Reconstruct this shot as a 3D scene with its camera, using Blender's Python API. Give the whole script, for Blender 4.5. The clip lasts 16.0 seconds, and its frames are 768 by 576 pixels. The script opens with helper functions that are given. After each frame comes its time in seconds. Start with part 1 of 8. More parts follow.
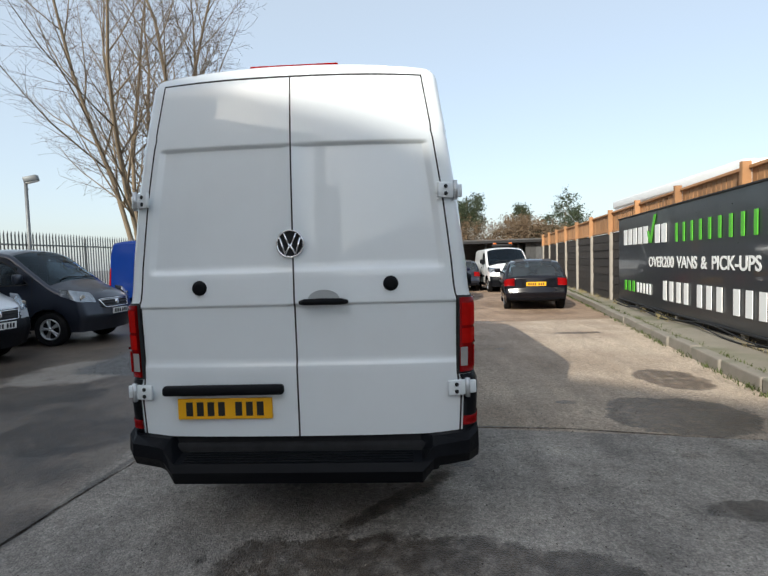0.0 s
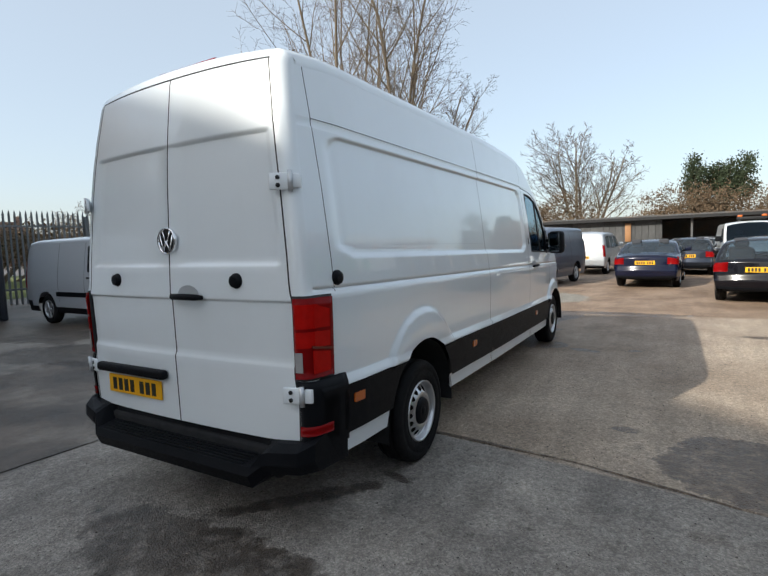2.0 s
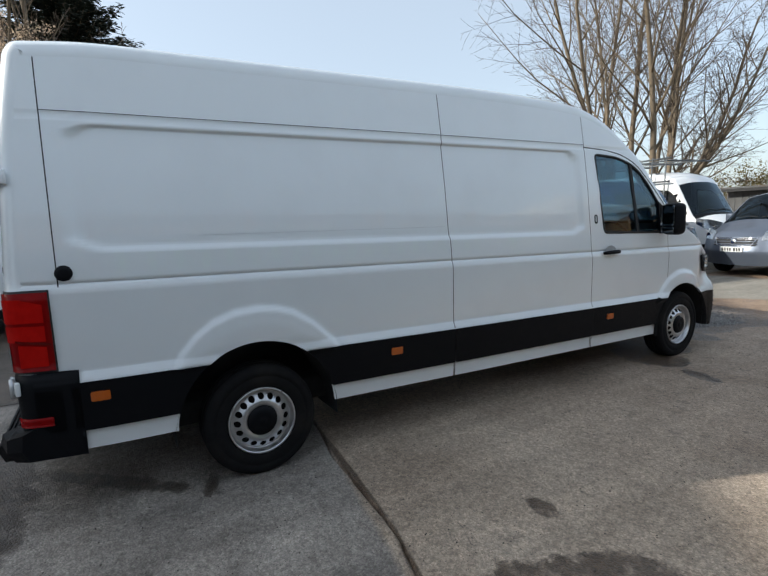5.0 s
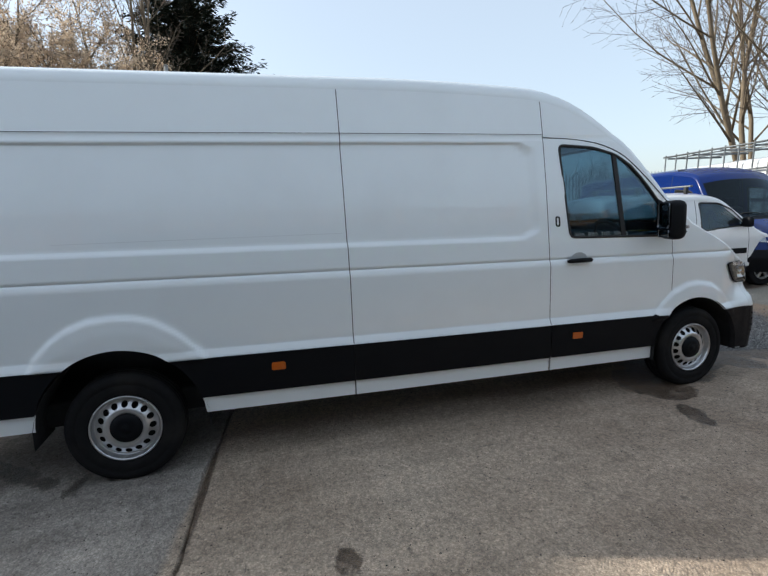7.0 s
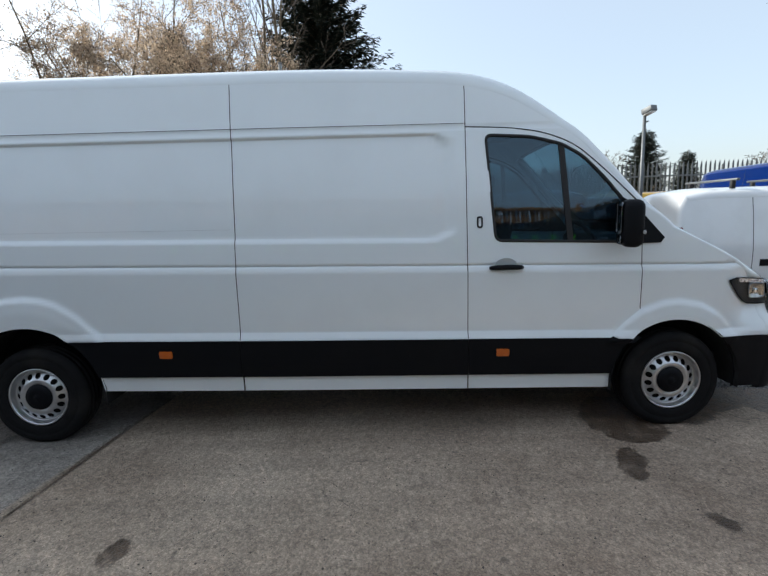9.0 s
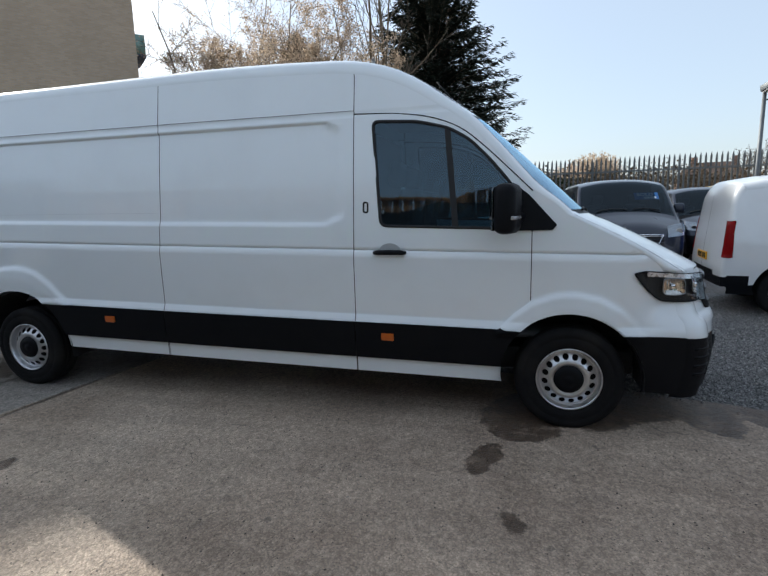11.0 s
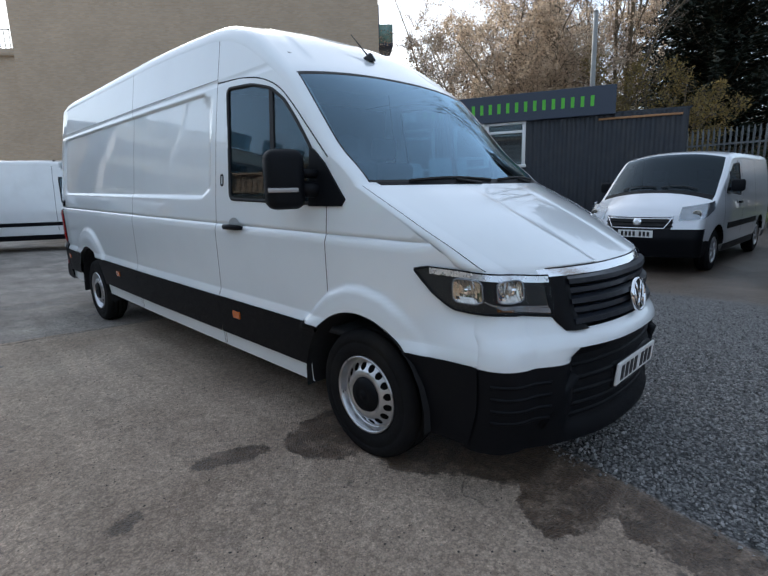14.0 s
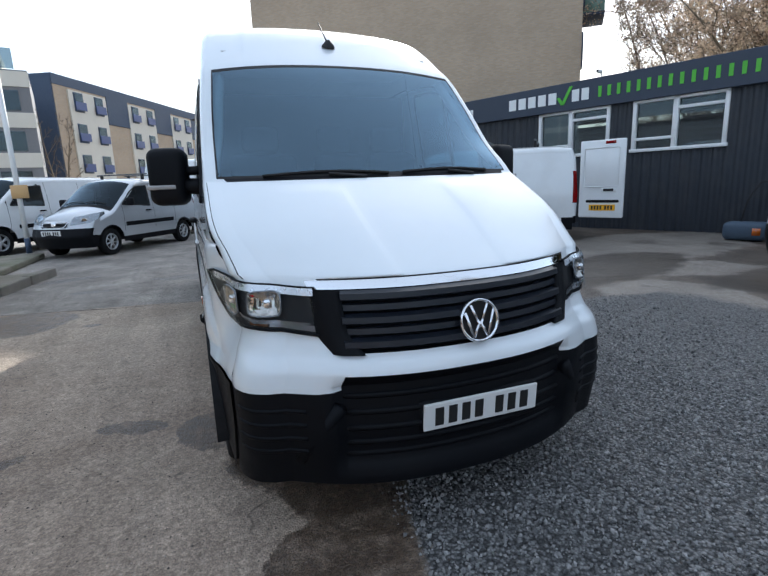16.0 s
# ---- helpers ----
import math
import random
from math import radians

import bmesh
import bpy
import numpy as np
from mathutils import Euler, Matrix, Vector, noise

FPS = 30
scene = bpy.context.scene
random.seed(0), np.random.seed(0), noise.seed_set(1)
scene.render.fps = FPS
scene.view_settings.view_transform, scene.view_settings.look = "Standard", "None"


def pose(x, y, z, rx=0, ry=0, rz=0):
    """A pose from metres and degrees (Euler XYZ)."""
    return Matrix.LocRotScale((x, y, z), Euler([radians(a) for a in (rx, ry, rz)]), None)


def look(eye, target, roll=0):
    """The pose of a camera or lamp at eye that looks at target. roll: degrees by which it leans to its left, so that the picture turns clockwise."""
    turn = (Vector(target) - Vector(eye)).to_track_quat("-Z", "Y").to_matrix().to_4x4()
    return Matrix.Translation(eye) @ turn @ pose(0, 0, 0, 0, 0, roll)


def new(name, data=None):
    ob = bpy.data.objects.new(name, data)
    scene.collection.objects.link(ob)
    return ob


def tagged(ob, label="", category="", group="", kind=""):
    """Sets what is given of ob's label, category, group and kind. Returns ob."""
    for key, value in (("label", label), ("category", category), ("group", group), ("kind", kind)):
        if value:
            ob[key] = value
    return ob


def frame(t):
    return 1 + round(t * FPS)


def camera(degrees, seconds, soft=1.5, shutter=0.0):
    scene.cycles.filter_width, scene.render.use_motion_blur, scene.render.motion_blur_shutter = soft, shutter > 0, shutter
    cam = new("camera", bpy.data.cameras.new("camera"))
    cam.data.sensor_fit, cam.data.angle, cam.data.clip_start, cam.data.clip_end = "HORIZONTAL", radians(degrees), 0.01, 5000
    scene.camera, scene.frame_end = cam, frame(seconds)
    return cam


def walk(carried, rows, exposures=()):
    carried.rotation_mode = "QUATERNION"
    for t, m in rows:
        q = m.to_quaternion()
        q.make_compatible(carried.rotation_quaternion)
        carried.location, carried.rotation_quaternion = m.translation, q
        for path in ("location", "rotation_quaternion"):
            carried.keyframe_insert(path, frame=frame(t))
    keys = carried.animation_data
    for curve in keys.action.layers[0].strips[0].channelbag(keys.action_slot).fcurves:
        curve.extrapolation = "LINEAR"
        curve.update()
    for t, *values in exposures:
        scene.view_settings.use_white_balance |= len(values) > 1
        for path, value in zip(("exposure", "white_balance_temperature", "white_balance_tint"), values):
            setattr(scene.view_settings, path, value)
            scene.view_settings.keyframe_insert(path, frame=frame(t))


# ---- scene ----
cam = camera(75.8, 16.0)
METRES, EYE, TILT, LEAN, TURN = 14.476, 1.468, 0.0, 0.0, 2.95
ROWS = [
    (0.0, 0.0, 0.0, 0.0, -0.09, -3.06, 1.72),
    (0.5, 0.0348, 0.002, -0.0003, 8.87, -3.54, 1.36),
    (1.0, 0.0673, 0.0129, -0.0009, 15.9, -4.04, 1.45),
    (1.5, 0.0979, 0.0302, 0.0019, 21.4, -4.32, 1.62),
    (2.0, 0.1296, 0.0482, 0.0028, 27.2, -4.9, 1.98),
    (2.5, 0.1548, 0.0721, 0.0041, 34.0, -5.23, 2.11),
    (3.0, 0.1808, 0.0942, 0.0039, 40.68, -5.27, 2.21),
    (3.5, 0.2006, 0.1181, 0.0034, 45.29, -5.44, 2.4),
    (4.0, 0.2154, 0.1459, 0.005, 50.02, -6.15, 2.39),
    (6.5, 0.2621, 0.2785, 0.0067, 67.34, -8.52, 2.28),
    (7.0, 0.2676, 0.3059, 0.0095, 70.82, -8.34, 2.41),
    (7.5, 0.271, 0.3368, 0.009, 72.15, -8.52, 1.75),
    (8.0, 0.2723, 0.3654, 0.0101, 75.79, -8.78, 1.55),
    (10.5, 0.2882, 0.5122, 0.0069, 100.02, -9.34, 1.46),
    (11.0, 0.2804, 0.539, 0.0027, 101.63, -9.37, 1.39),
    (11.5, 0.2657, 0.5649, -0.0003, 106.59, -9.0, 1.6),
    (12.0, 0.2562, 0.5947, -0.0019, 113.51, -8.65, 1.2),
    (12.5, 0.2381, 0.6219, -0.0046, 119.3, -8.82, 1.05),
    (13.0, 0.2189, 0.6491, -0.0047, 122.55, -9.58, 1.27),
    (13.5, 0.1989, 0.676, -0.0042, 126.95, -10.48, 1.7),
    (14.0, 0.1718, 0.6974, -0.0043, 131.96, -11.19, 1.51),
    (14.5, 0.145, 0.7198, -0.0046, 139.98, -11.26, 2.35),
    (15.0, 0.1144, 0.735, -0.0059, 145.17, -11.24, 2.52),
    (15.5, 0.0872, 0.7473, -0.0052, 150.42, -11.42, 2.65),
    (16.0, 0.0617, 0.7577, -0.0053, 156.43, -11.86, 2.16),
]
walk(cam, [(t, pose(0.613, -2.597, EYE, TILT, LEAN, TURN) @ pose(METRES * x, METRES * y, METRES * z, 90 + pitch, roll, yaw)) for t, x, y, z, yaw, pitch, roll in ROWS], [(0.0, 0.70, 6450, 6), (3.0, 0.65, 6350, 6), (8.0, 0.79, 6250, 6), (12.0, 0.62, 6050, 7), (13.5, 0.75, 6000, 7), (14.5, 0.96, 5950, 7), (16.0, 1.08, 5950, 7)])

# ---- daylight: low spring sun behind the tan building, thin haze ----
SUN_YAW, SUN_ELEV = 153.5, 29.0
to_sun = Vector((-math.sin(radians(SUN_YAW)) * math.cos(radians(SUN_ELEV)), math.cos(radians(SUN_YAW)) * math.cos(radians(SUN_ELEV)), math.sin(radians(SUN_ELEV))))
sun = new("sun", bpy.data.lights.new("sun", "SUN"))
sun.data.energy, sun.data.angle, sun.data.color = 3.6, radians(0.6), (1.0, 0.93, 0.84)
sun.matrix_world = look(to_sun * 60, (0, 0, 0))
world = bpy.data.worlds.new("world")
scene.world = world
world.use_nodes = True
wn = world.node_tree
sky = wn.nodes.new("ShaderNodeTexSky")
sky.sky_type, sky.sun_disc = "NISHITA", False
sky.sun_elevation, sky.sun_rotation = radians(SUN_ELEV), math.atan2(to_sun.x, to_sun.y)
sky.air_density, sky.dust_density, sky.ozone_density = 1.0, 2.2, 1.4
hazy = wn.nodes.new("ShaderNodeMix")
hazy.data_type = "RGBA"
hazy.inputs["Factor"].default_value = 0.48
hazy.inputs[7].default_value = (4.75, 5.05, 5.4, 1)
wn.links.new(sky.outputs[0], hazy.inputs[6])
wn.links.new(hazy.outputs[2], wn.nodes["Background"].inputs[0])
wn.nodes["Background"].inputs[1].default_value = 0.125

# ---- materials ----
def rgba(c):
    return (c[0], c[1], c[2], 1.0)


def surface(name, base, rough=0.6, metal=0.0, var=0.15, scale=6.0, bump=0.0, bump_scale=60.0, coat=0.0, dirt=None, dirt_amount=0.0, dirt_scale=1.5, per_piece=0.0, detail=6.0, spec=0.5):
    """A Principled material whose colour varies at two scales, with fine relief; dirt: a second colour laid in blotches."""
    m = bpy.data.materials.new(name)
    m.use_nodes = True
    nt = m.node_tree
    b = nt.nodes["Principled BSDF"]
    b.inputs["Roughness"].default_value, b.inputs["Metallic"].default_value = rough, metal
    b.inputs["Specular IOR Level"].default_value = spec
    if coat:
        b.inputs["Coat Weight"].default_value, b.inputs["Coat Roughness"].default_value = coat, 0.015
    geo = nt.nodes.new("ShaderNodeTexCoord")

    def noise_at(s, d=6.0):
        n = nt.nodes.new("ShaderNodeTexNoise")
        n.inputs["Scale"].default_value, n.inputs["Detail"].default_value = s, d
        nt.links.new(geo.outputs["Object"], n.inputs["Vector"])
        return n

    def mixed(fac, a, bcol, mode="MIX"):
        x = nt.nodes.new("ShaderNodeMix")
        x.data_type, x.blend_type = "RGBA", mode
        for sock, val in ((x.inputs[0], fac), (x.inputs[6], a), (x.inputs[7], bcol)):
            if isinstance(val, bpy.types.NodeSocket):
                nt.links.new(val, sock)
            elif isinstance(val, (int, float)):
                sock.default_value = val
            else:
                sock.default_value = rgba(val)
        return x.outputs[2]

    lo, hi = [c * (1 - var) for c in base], [min(1, c * (1 + var)) for c in base]
    col = mixed(noise_at(scale, detail).outputs["Fac"], lo, hi)
    if var:
        col = mixed(noise_at(scale * 9, 3).outputs["Fac"], col, mixed(0.5, col, [c * (1 - var * 1.6) for c in base]))
    if per_piece:
        info = nt.nodes.new("ShaderNodeObjectInfo")
        ramp = nt.nodes.new("ShaderNodeMapRange")
        ramp.inputs["To Min"].default_value, ramp.inputs["To Max"].default_value = 1 - per_piece, 1 + per_piece
        nt.links.new(info.outputs["Random"], ramp.inputs["Value"])
        sc = nt.nodes.new("ShaderNodeVectorMath")
        sc.operation = "SCALE"
        nt.links.new(col, sc.inputs[0])
        nt.links.new(ramp.outputs[0], sc.inputs["Scale"])
        col = sc.outputs[0]
    if dirt:
        r = nt.nodes.new("ShaderNodeMapRange")
        r.inputs["From Min"].default_value, r.inputs["From Max"].default_value = 0.48, 0.72
        r.inputs["To Max"].default_value = dirt_amount
        nt.links.new(noise_at(dirt_scale, 8).outputs["Fac"], r.inputs["Value"])
        col = mixed(r.outputs[0], col, dirt)
    nt.links.new(col, b.inputs["Base Color"])
    rr = nt.nodes.new("ShaderNodeMapRange")
    rr.inputs["To Min"].default_value, rr.inputs["To Max"].default_value = max(0.02, rough * 0.8), min(1, rough * 1.2)
    nt.links.new(noise_at(scale * 3, 4).outputs["Fac"], rr.inputs["Value"])
    nt.links.new(rr.outputs[0], b.inputs["Roughness"])
    if bump:
        bp = nt.nodes.new("ShaderNodeBump")
        bp.inputs["Strength"].default_value, bp.inputs["Distance"].default_value = bump, 0.01
        nt.links.new(noise_at(bump_scale, 5).outputs["Fac"], bp.inputs["Height"])
        nt.links.new(bp.outputs[0], b.inputs["Normal"])
    return m


def glass_pane(name, tint, gloss=0.05, rough=0.02, dust=0.03, rise_power=5.0, sheen=(0.72, 0.88, 1.0)):
    """Thin pane: tinted see-through with a Fresnel gloss."""
    m = bpy.data.materials.new(name)
    m.use_nodes = True
    nt = m.node_tree
    nt.nodes.remove(nt.nodes["Principled BSDF"])
    t, g, mx, fr = (nt.nodes.new(k) for k in ("ShaderNodeBsdfTransparent", "ShaderNodeBsdfGlossy", "ShaderNodeMixShader", "ShaderNodeLayerWeight"))
    t.inputs[0].default_value = rgba(tint)
    g.inputs["Roughness"].default_value = rough
    g.inputs[0].default_value = rgba(sheen)
    fr.inputs[0].default_value = 0.5
    pw, rise = nt.nodes.new("ShaderNodeMath"), nt.nodes.new("ShaderNodeMath")
    pw.operation, rise.operation = "POWER", "MULTIPLY_ADD"
    pw.inputs[1].default_value = rise_power
    rise.inputs[1].default_value, rise.inputs[2].default_value = 1 - gloss, gloss
    nt.links.new(fr.outputs["Facing"], pw.inputs[0])
    nt.links.new(pw.outputs[0], rise.inputs[0])
    nt.links.new(rise.outputs[0], mx.inputs[0])
    nt.links.new(t.outputs[0], mx.inputs[1])
    nt.links.new(g.outputs[0], mx.inputs[2])
    df, m2, nz, rg = (nt.nodes.new(k) for k in ("ShaderNodeBsdfDiffuse", "ShaderNodeMixShader", "ShaderNodeTexNoise", "ShaderNodeMapRange"))
    df.inputs[0].default_value = (0.62, 0.63, 0.64, 1)
    nz.inputs["Scale"].default_value, nz.inputs["Detail"].default_value = 2.0, 6
    rg.inputs["To Min"].default_value, rg.inputs["To Max"].default_value = dust * 0.6, dust * 1.4
    nt.links.new(nz.outputs["Fac"], rg.inputs["Value"])
    nt.links.new(rg.outputs[0], m2.inputs[0])
    nt.links.new(mx.outputs[0], m2.inputs[1])
    nt.links.new(df.outputs[0], m2.inputs[2])
    nt.links.new(m2.outputs[0], nt.nodes["Material Output"].inputs[0])
    return m


def paint(name, c, dirt=(0.3, 0.27, 0.23), metal=0.0, rough=0.34, amount=0.10, coat=0.9, spec=0.5):
    return surface(name, c, rough=rough, metal=metal, var=0.02, scale=1.2, coat=coat, spec=spec, dirt=dirt, dirt_amount=amount, dirt_scale=2.5)


WHITE = paint("white_paint", (0.78, 0.82, 0.84), amount=0.05, rough=0.32, coat=1.0)
WHITE_B = paint("white_paint_far", (0.78, 0.79, 0.79))
GREY_DARK = paint("graphite_paint", (0.028, 0.034, 0.050), dirt=(0.02, 0.021, 0.026), metal=0.6, coat=0.7, rough=0.30, spec=0.3, amount=0.04)
GREY_MID = paint("grey_paint", (0.115, 0.135, 0.175), dirt=(0.08, 0.07, 0.06), metal=0.5, coat=0.5, spec=0.3)
SILVER = paint("silver_paint", (0.55, 0.57, 0.59), metal=0.5)
BLACK_CAR = paint("black_paint", (0.005, 0.005, 0.008), dirt=(0.02, 0.018, 0.016), coat=0.3, rough=0.16, spec=0.25, amount=0.05)
NAVY = paint("navy_paint", (0.006, 0.008, 0.024), dirt=(0.02, 0.018, 0.016), metal=0.05, coat=0.3, rough=0.16, spec=0.25, amount=0.05)
BLUE = paint("blue_paint", (0.003, 0.019, 0.12), dirt=(0.02, 0.02, 0.08), coat=0.2, rough=0.2, spec=0.2)
YELLOW_PAINT = paint("yellow_paint", (0.75, 0.42, 0.03))
PLASTIC = surface("black_plastic", (0.0042, 0.0050, 0.0072), rough=0.5, var=0.2, scale=8, bump=0.12, bump_scale=400, spec=0.14, dirt=(0.02, 0.018, 0.016), dirt_amount=0.10, dirt_scale=3)
RUBBER = surface("tyre_rubber", (0.010, 0.010, 0.011), rough=0.78, var=0.25, scale=10, bump=0.2, bump_scale=200, spec=0.15, dirt=(0.045, 0.04, 0.033), dirt_amount=0.25, dirt_scale=4)
SEAM = surface("seam_black", (0.012, 0.012, 0.013), rough=0.7, var=0.1)
DARK = surface("dark_void", (0.008, 0.008, 0.009), rough=0.9, var=0.2)
TRIM = surface("interior_trim", (0.028, 0.03, 0.034), rough=0.7, var=0.25, scale=12)
LINING = surface("pale_lining", (0.40, 0.40, 0.39), rough=0.85, var=0.12, scale=10)
CLOTH = surface("seat_cloth", (0.045, 0.047, 0.055), rough=0.9, var=0.3, scale=30, bump=0.2, bump_scale=300)
STEEL = surface("silver_steel", (0.64, 0.65, 0.67), rough=0.30, metal=0.88, var=0.12, scale=9, dirt=(0.16, 0.13, 0.1), dirt_amount=0.35, dirt_scale=9)
CHROME = surface("chrome", (0.85, 0.86, 0.88), rough=0.07, metal=1.0, var=0.02)
BROW = surface("lamp_brow_silver", (0.78, 0.79, 0.80), rough=0.28, metal=0.7, var=0.1, scale=12)
REFLECTOR = surface("lamp_reflector", (0.66, 0.62, 0.56), rough=0.10, metal=1.0, var=0.5, scale=28)
AMBER_GLASS = surface("dull_amber_glass", (0.12, 0.05, 0.02), rough=0.25, var=0.3, scale=40, coat=0.6)
RED_LENS = surface("red_lens", (0.23, 0.003, 0.004), rough=0.22, var=0.35, scale=20, coat=0.04, spec=0.08)
DARK_RED = surface("dark_red_lens", (0.13, 0.004, 0.004), rough=0.15, var=0.15, scale=20, coat=0.3)
CLEAR_LENS = surface("clear_lens", (0.36, 0.345, 0.34), rough=0.15, var=0.15, scale=30, coat=1.0)
AMBER = surface("amber_lens", (0.52, 0.11, 0.006), rough=0.2, var=0.15, scale=30, coat=0.8)
GLASS = glass_pane("tinted_glass", (0.36, 0.48, 0.53), 0.07, dust=0.003)
GLASS_FAR = glass_pane("dark_glass", (0.42, 0.48, 0.50), 0.05)
GLASS_DARK = glass_pane("vehicle_glass", (0.15, 0.21, 0.26), 0.035, dust=0.0)
LAMP_DARK = surface("lamp_dark_silver", (0.42, 0.44, 0.46), rough=0.22, metal=0.8, var=0.5, scale=14)
LAMP_GLASS = glass_pane("lamp_glass", (0.95, 0.96, 0.97), 0.016, dust=0.0)
SCREEN_GLASS = glass_pane("windscreen_glass", (0.46, 0.60, 0.68), 0.14, dust=0.006, rise_power=3.4, sheen=(0.56, 0.80, 1.0))
PLATE_Y = surface("yellow_plate", (0.85, 0.42, 0.008), rough=0.35, var=0.04)
PLATE_W = surface("white_plate", (0.78, 0.78, 0.76), rough=0.35, var=0.04)
INK = surface("black_print", (0.015, 0.015, 0.015), rough=0.5, var=0.1)
AMBER_RED = surface("glowing_red_lens", (0.50, 0.008, 0.006), rough=0.22, var=0.3, scale=24, coat=0.04, spec=0.08)
MIRROR = surface("mirror_glass", (0.14, 0.155, 0.17), rough=0.05, metal=1.0, var=0.02)
LAMP_BODY = surface("lamp_silver", (0.30, 0.31, 0.33), rough=0.25, metal=0.7, var=0.3, scale=25)

GREY_POLE = surface("weathered_grey_pole", (0.26, 0.26, 0.25), rough=0.8, var=0.25, scale=3)
GLOSS_BLACK = surface("gloss_black_plastic", (0.010, 0.013, 0.020), rough=0.32, var=0.2, scale=10, spec=0.45)
HANDLE_CUP = surface("handle_cup", (0.46, 0.48, 0.49), rough=0.4, var=0.1, scale=20)

# ---- mesh helpers ----
def mesh_of(name, verts, faces, mats, smooth=True, slots=None):
    me = bpy.data.meshes.new(name)
    me.from_pydata([tuple(map(float, v)) for v in verts], [], faces)
    for m in mats if isinstance(mats, (list, tuple)) else [mats]:
        me.materials.append(m)
    if slots:
        me.polygons.foreach_set("material_index", slots)
    if smooth:
        me.polygons.foreach_set("use_smooth", [True] * len(me.polygons))
    me.update()
    return me


def part(name, data, material, parent, label="", smooth=True):
    """One mesh object under a thing; data is a bmesh, or (verts, faces)."""
    if isinstance(data, bmesh.types.BMesh):
        me = bpy.data.meshes.new(name)
        data.to_mesh(me)
        data.free()
        me.materials.append(material)
        if smooth:
            me.polygons.foreach_set("use_smooth", [True] * len(me.polygons))
    else:
        me = mesh_of(name, data[0], data[1], material, smooth)
    ob = new(name, me)
    ob.parent = parent
    if label:
        ob["label"] = label
    return ob


def thing(name, m, label, category, group="", kind=""):
    ob = new(name)
    ob.matrix_basis = m
    ob.empty_display_size = 0.2
    return tagged(ob, label, category, group, kind)


def box(cx, cy, cz, sx, sy, sz, bevel=0.0, seg=2, bm=None, m=None):
    """A bevelled box by centre and size, in a bmesh."""
    bm = bm or bmesh.new()
    r = bmesh.ops.create_cube(bm, size=1.0)
    vs = r["verts"]
    bmesh.ops.scale(bm, vec=(sx, sy, sz), verts=vs)
    if bevel:
        es = list({e for v in vs for e in v.link_edges})
        out = bmesh.ops.bevel(bm, geom=es, offset=bevel, segments=seg, affect="EDGES", profile=0.5)
        vs = list({v for f in out["faces"] for v in f.verts} | {v for v in vs if v.is_valid})
    if m is not None:
        bmesh.ops.transform(bm, matrix=m, verts=vs)
    bmesh.ops.translate(bm, vec=(cx, cy, cz), verts=vs)
    return bm


def tube(points, radius, sides=6, closed=False):
    """Verts and faces of a tube along points; radius: one number or one for each point."""
    vs, fs = [], []
    pts = [Vector(p) for p in points]
    n = len(pts)
    rad = radius if isinstance(radius, (list, tuple)) else [radius] * n
    ref = Vector((0.31, 0.17, 0.93))
    for i, p in enumerate(pts):
        d = (pts[min(i + 1, n - 1)] - pts[max(i - 1, 0)]).normalized()
        a = d.cross(ref)
        if a.length < 1e-3:
            a = d.cross(Vector((1, 0, 0)))
        a.normalize()
        b = d.cross(a)
        for k in range(sides):
            t = 2 * math.pi * k / sides
            vs.append(p + (a * math.cos(t) + b * math.sin(t)) * rad[i])
    for i in range(n - 1):
        for k in range(sides):
            k2 = (k + 1) % sides
            fs.append((i * sides + k, i * sides + k2, (i + 1) * sides + k2, (i + 1) * sides + k))
    if not closed:
        fs += [tuple(range(sides))[::-1], tuple((n - 1) * sides + k for k in range(sides))]
    return vs, fs


def join(*pieces):
    vs, fs = [], []
    for v, f in pieces:
        o = len(vs)
        vs += list(v)
        fs += [tuple(i + o for i in q) for q in f]
    return vs, fs


def lathe(profile, seg=40, axis="x"):
    """Turns (offset along axis, radius) round the x axis."""
    vs, fs = [], []
    n = len(profile)
    for k in range(seg):
        t = 2 * math.pi * k / seg
        for a, r in profile:
            vs.append((a, r * math.cos(t), r * math.sin(t)))
    for k in range(seg):
        k2 = (k + 1) % seg
        for i in range(n - 1):
            fs.append((k * n + i, k * n + i + 1, k2 * n + i + 1, k2 * n + i))
    return vs, fs


def smoothstep(a, b, x):
    t = min(1.0, max(0.0, (x - a) / (b - a)))
    return t * t * (3 - 2 * t)


def inside(poly, p, q):
    c = False
    n = len(poly)
    for i in range(n):
        a, b = poly[i], poly[i - 1]
        if (a[1] > q) != (b[1] > q) and p < (b[0] - a[0]) * (q - a[1]) / (b[1] - a[1]) + a[0]:
            c = not c
    return c


def inside_many(poly, Y, Z):
    """Which of the points (Y, Z) lie within a closed outline."""
    c = np.zeros(Y.shape, bool)
    for (ay, az), (by, bz) in zip(poly, [poly[-1]] + list(poly[:-1])):
        if az != bz:
            c ^= ((az > Z) != (bz > Z)) & (Y < (by - ay) * (Z - az) / (bz - az) + ay)
    return c


def segments(poly):
    b = np.array(poly, float)
    a = np.roll(b, 1, axis=0)
    return a, b - a, np.maximum(1e-12, ((b - a) ** 2).sum(1))


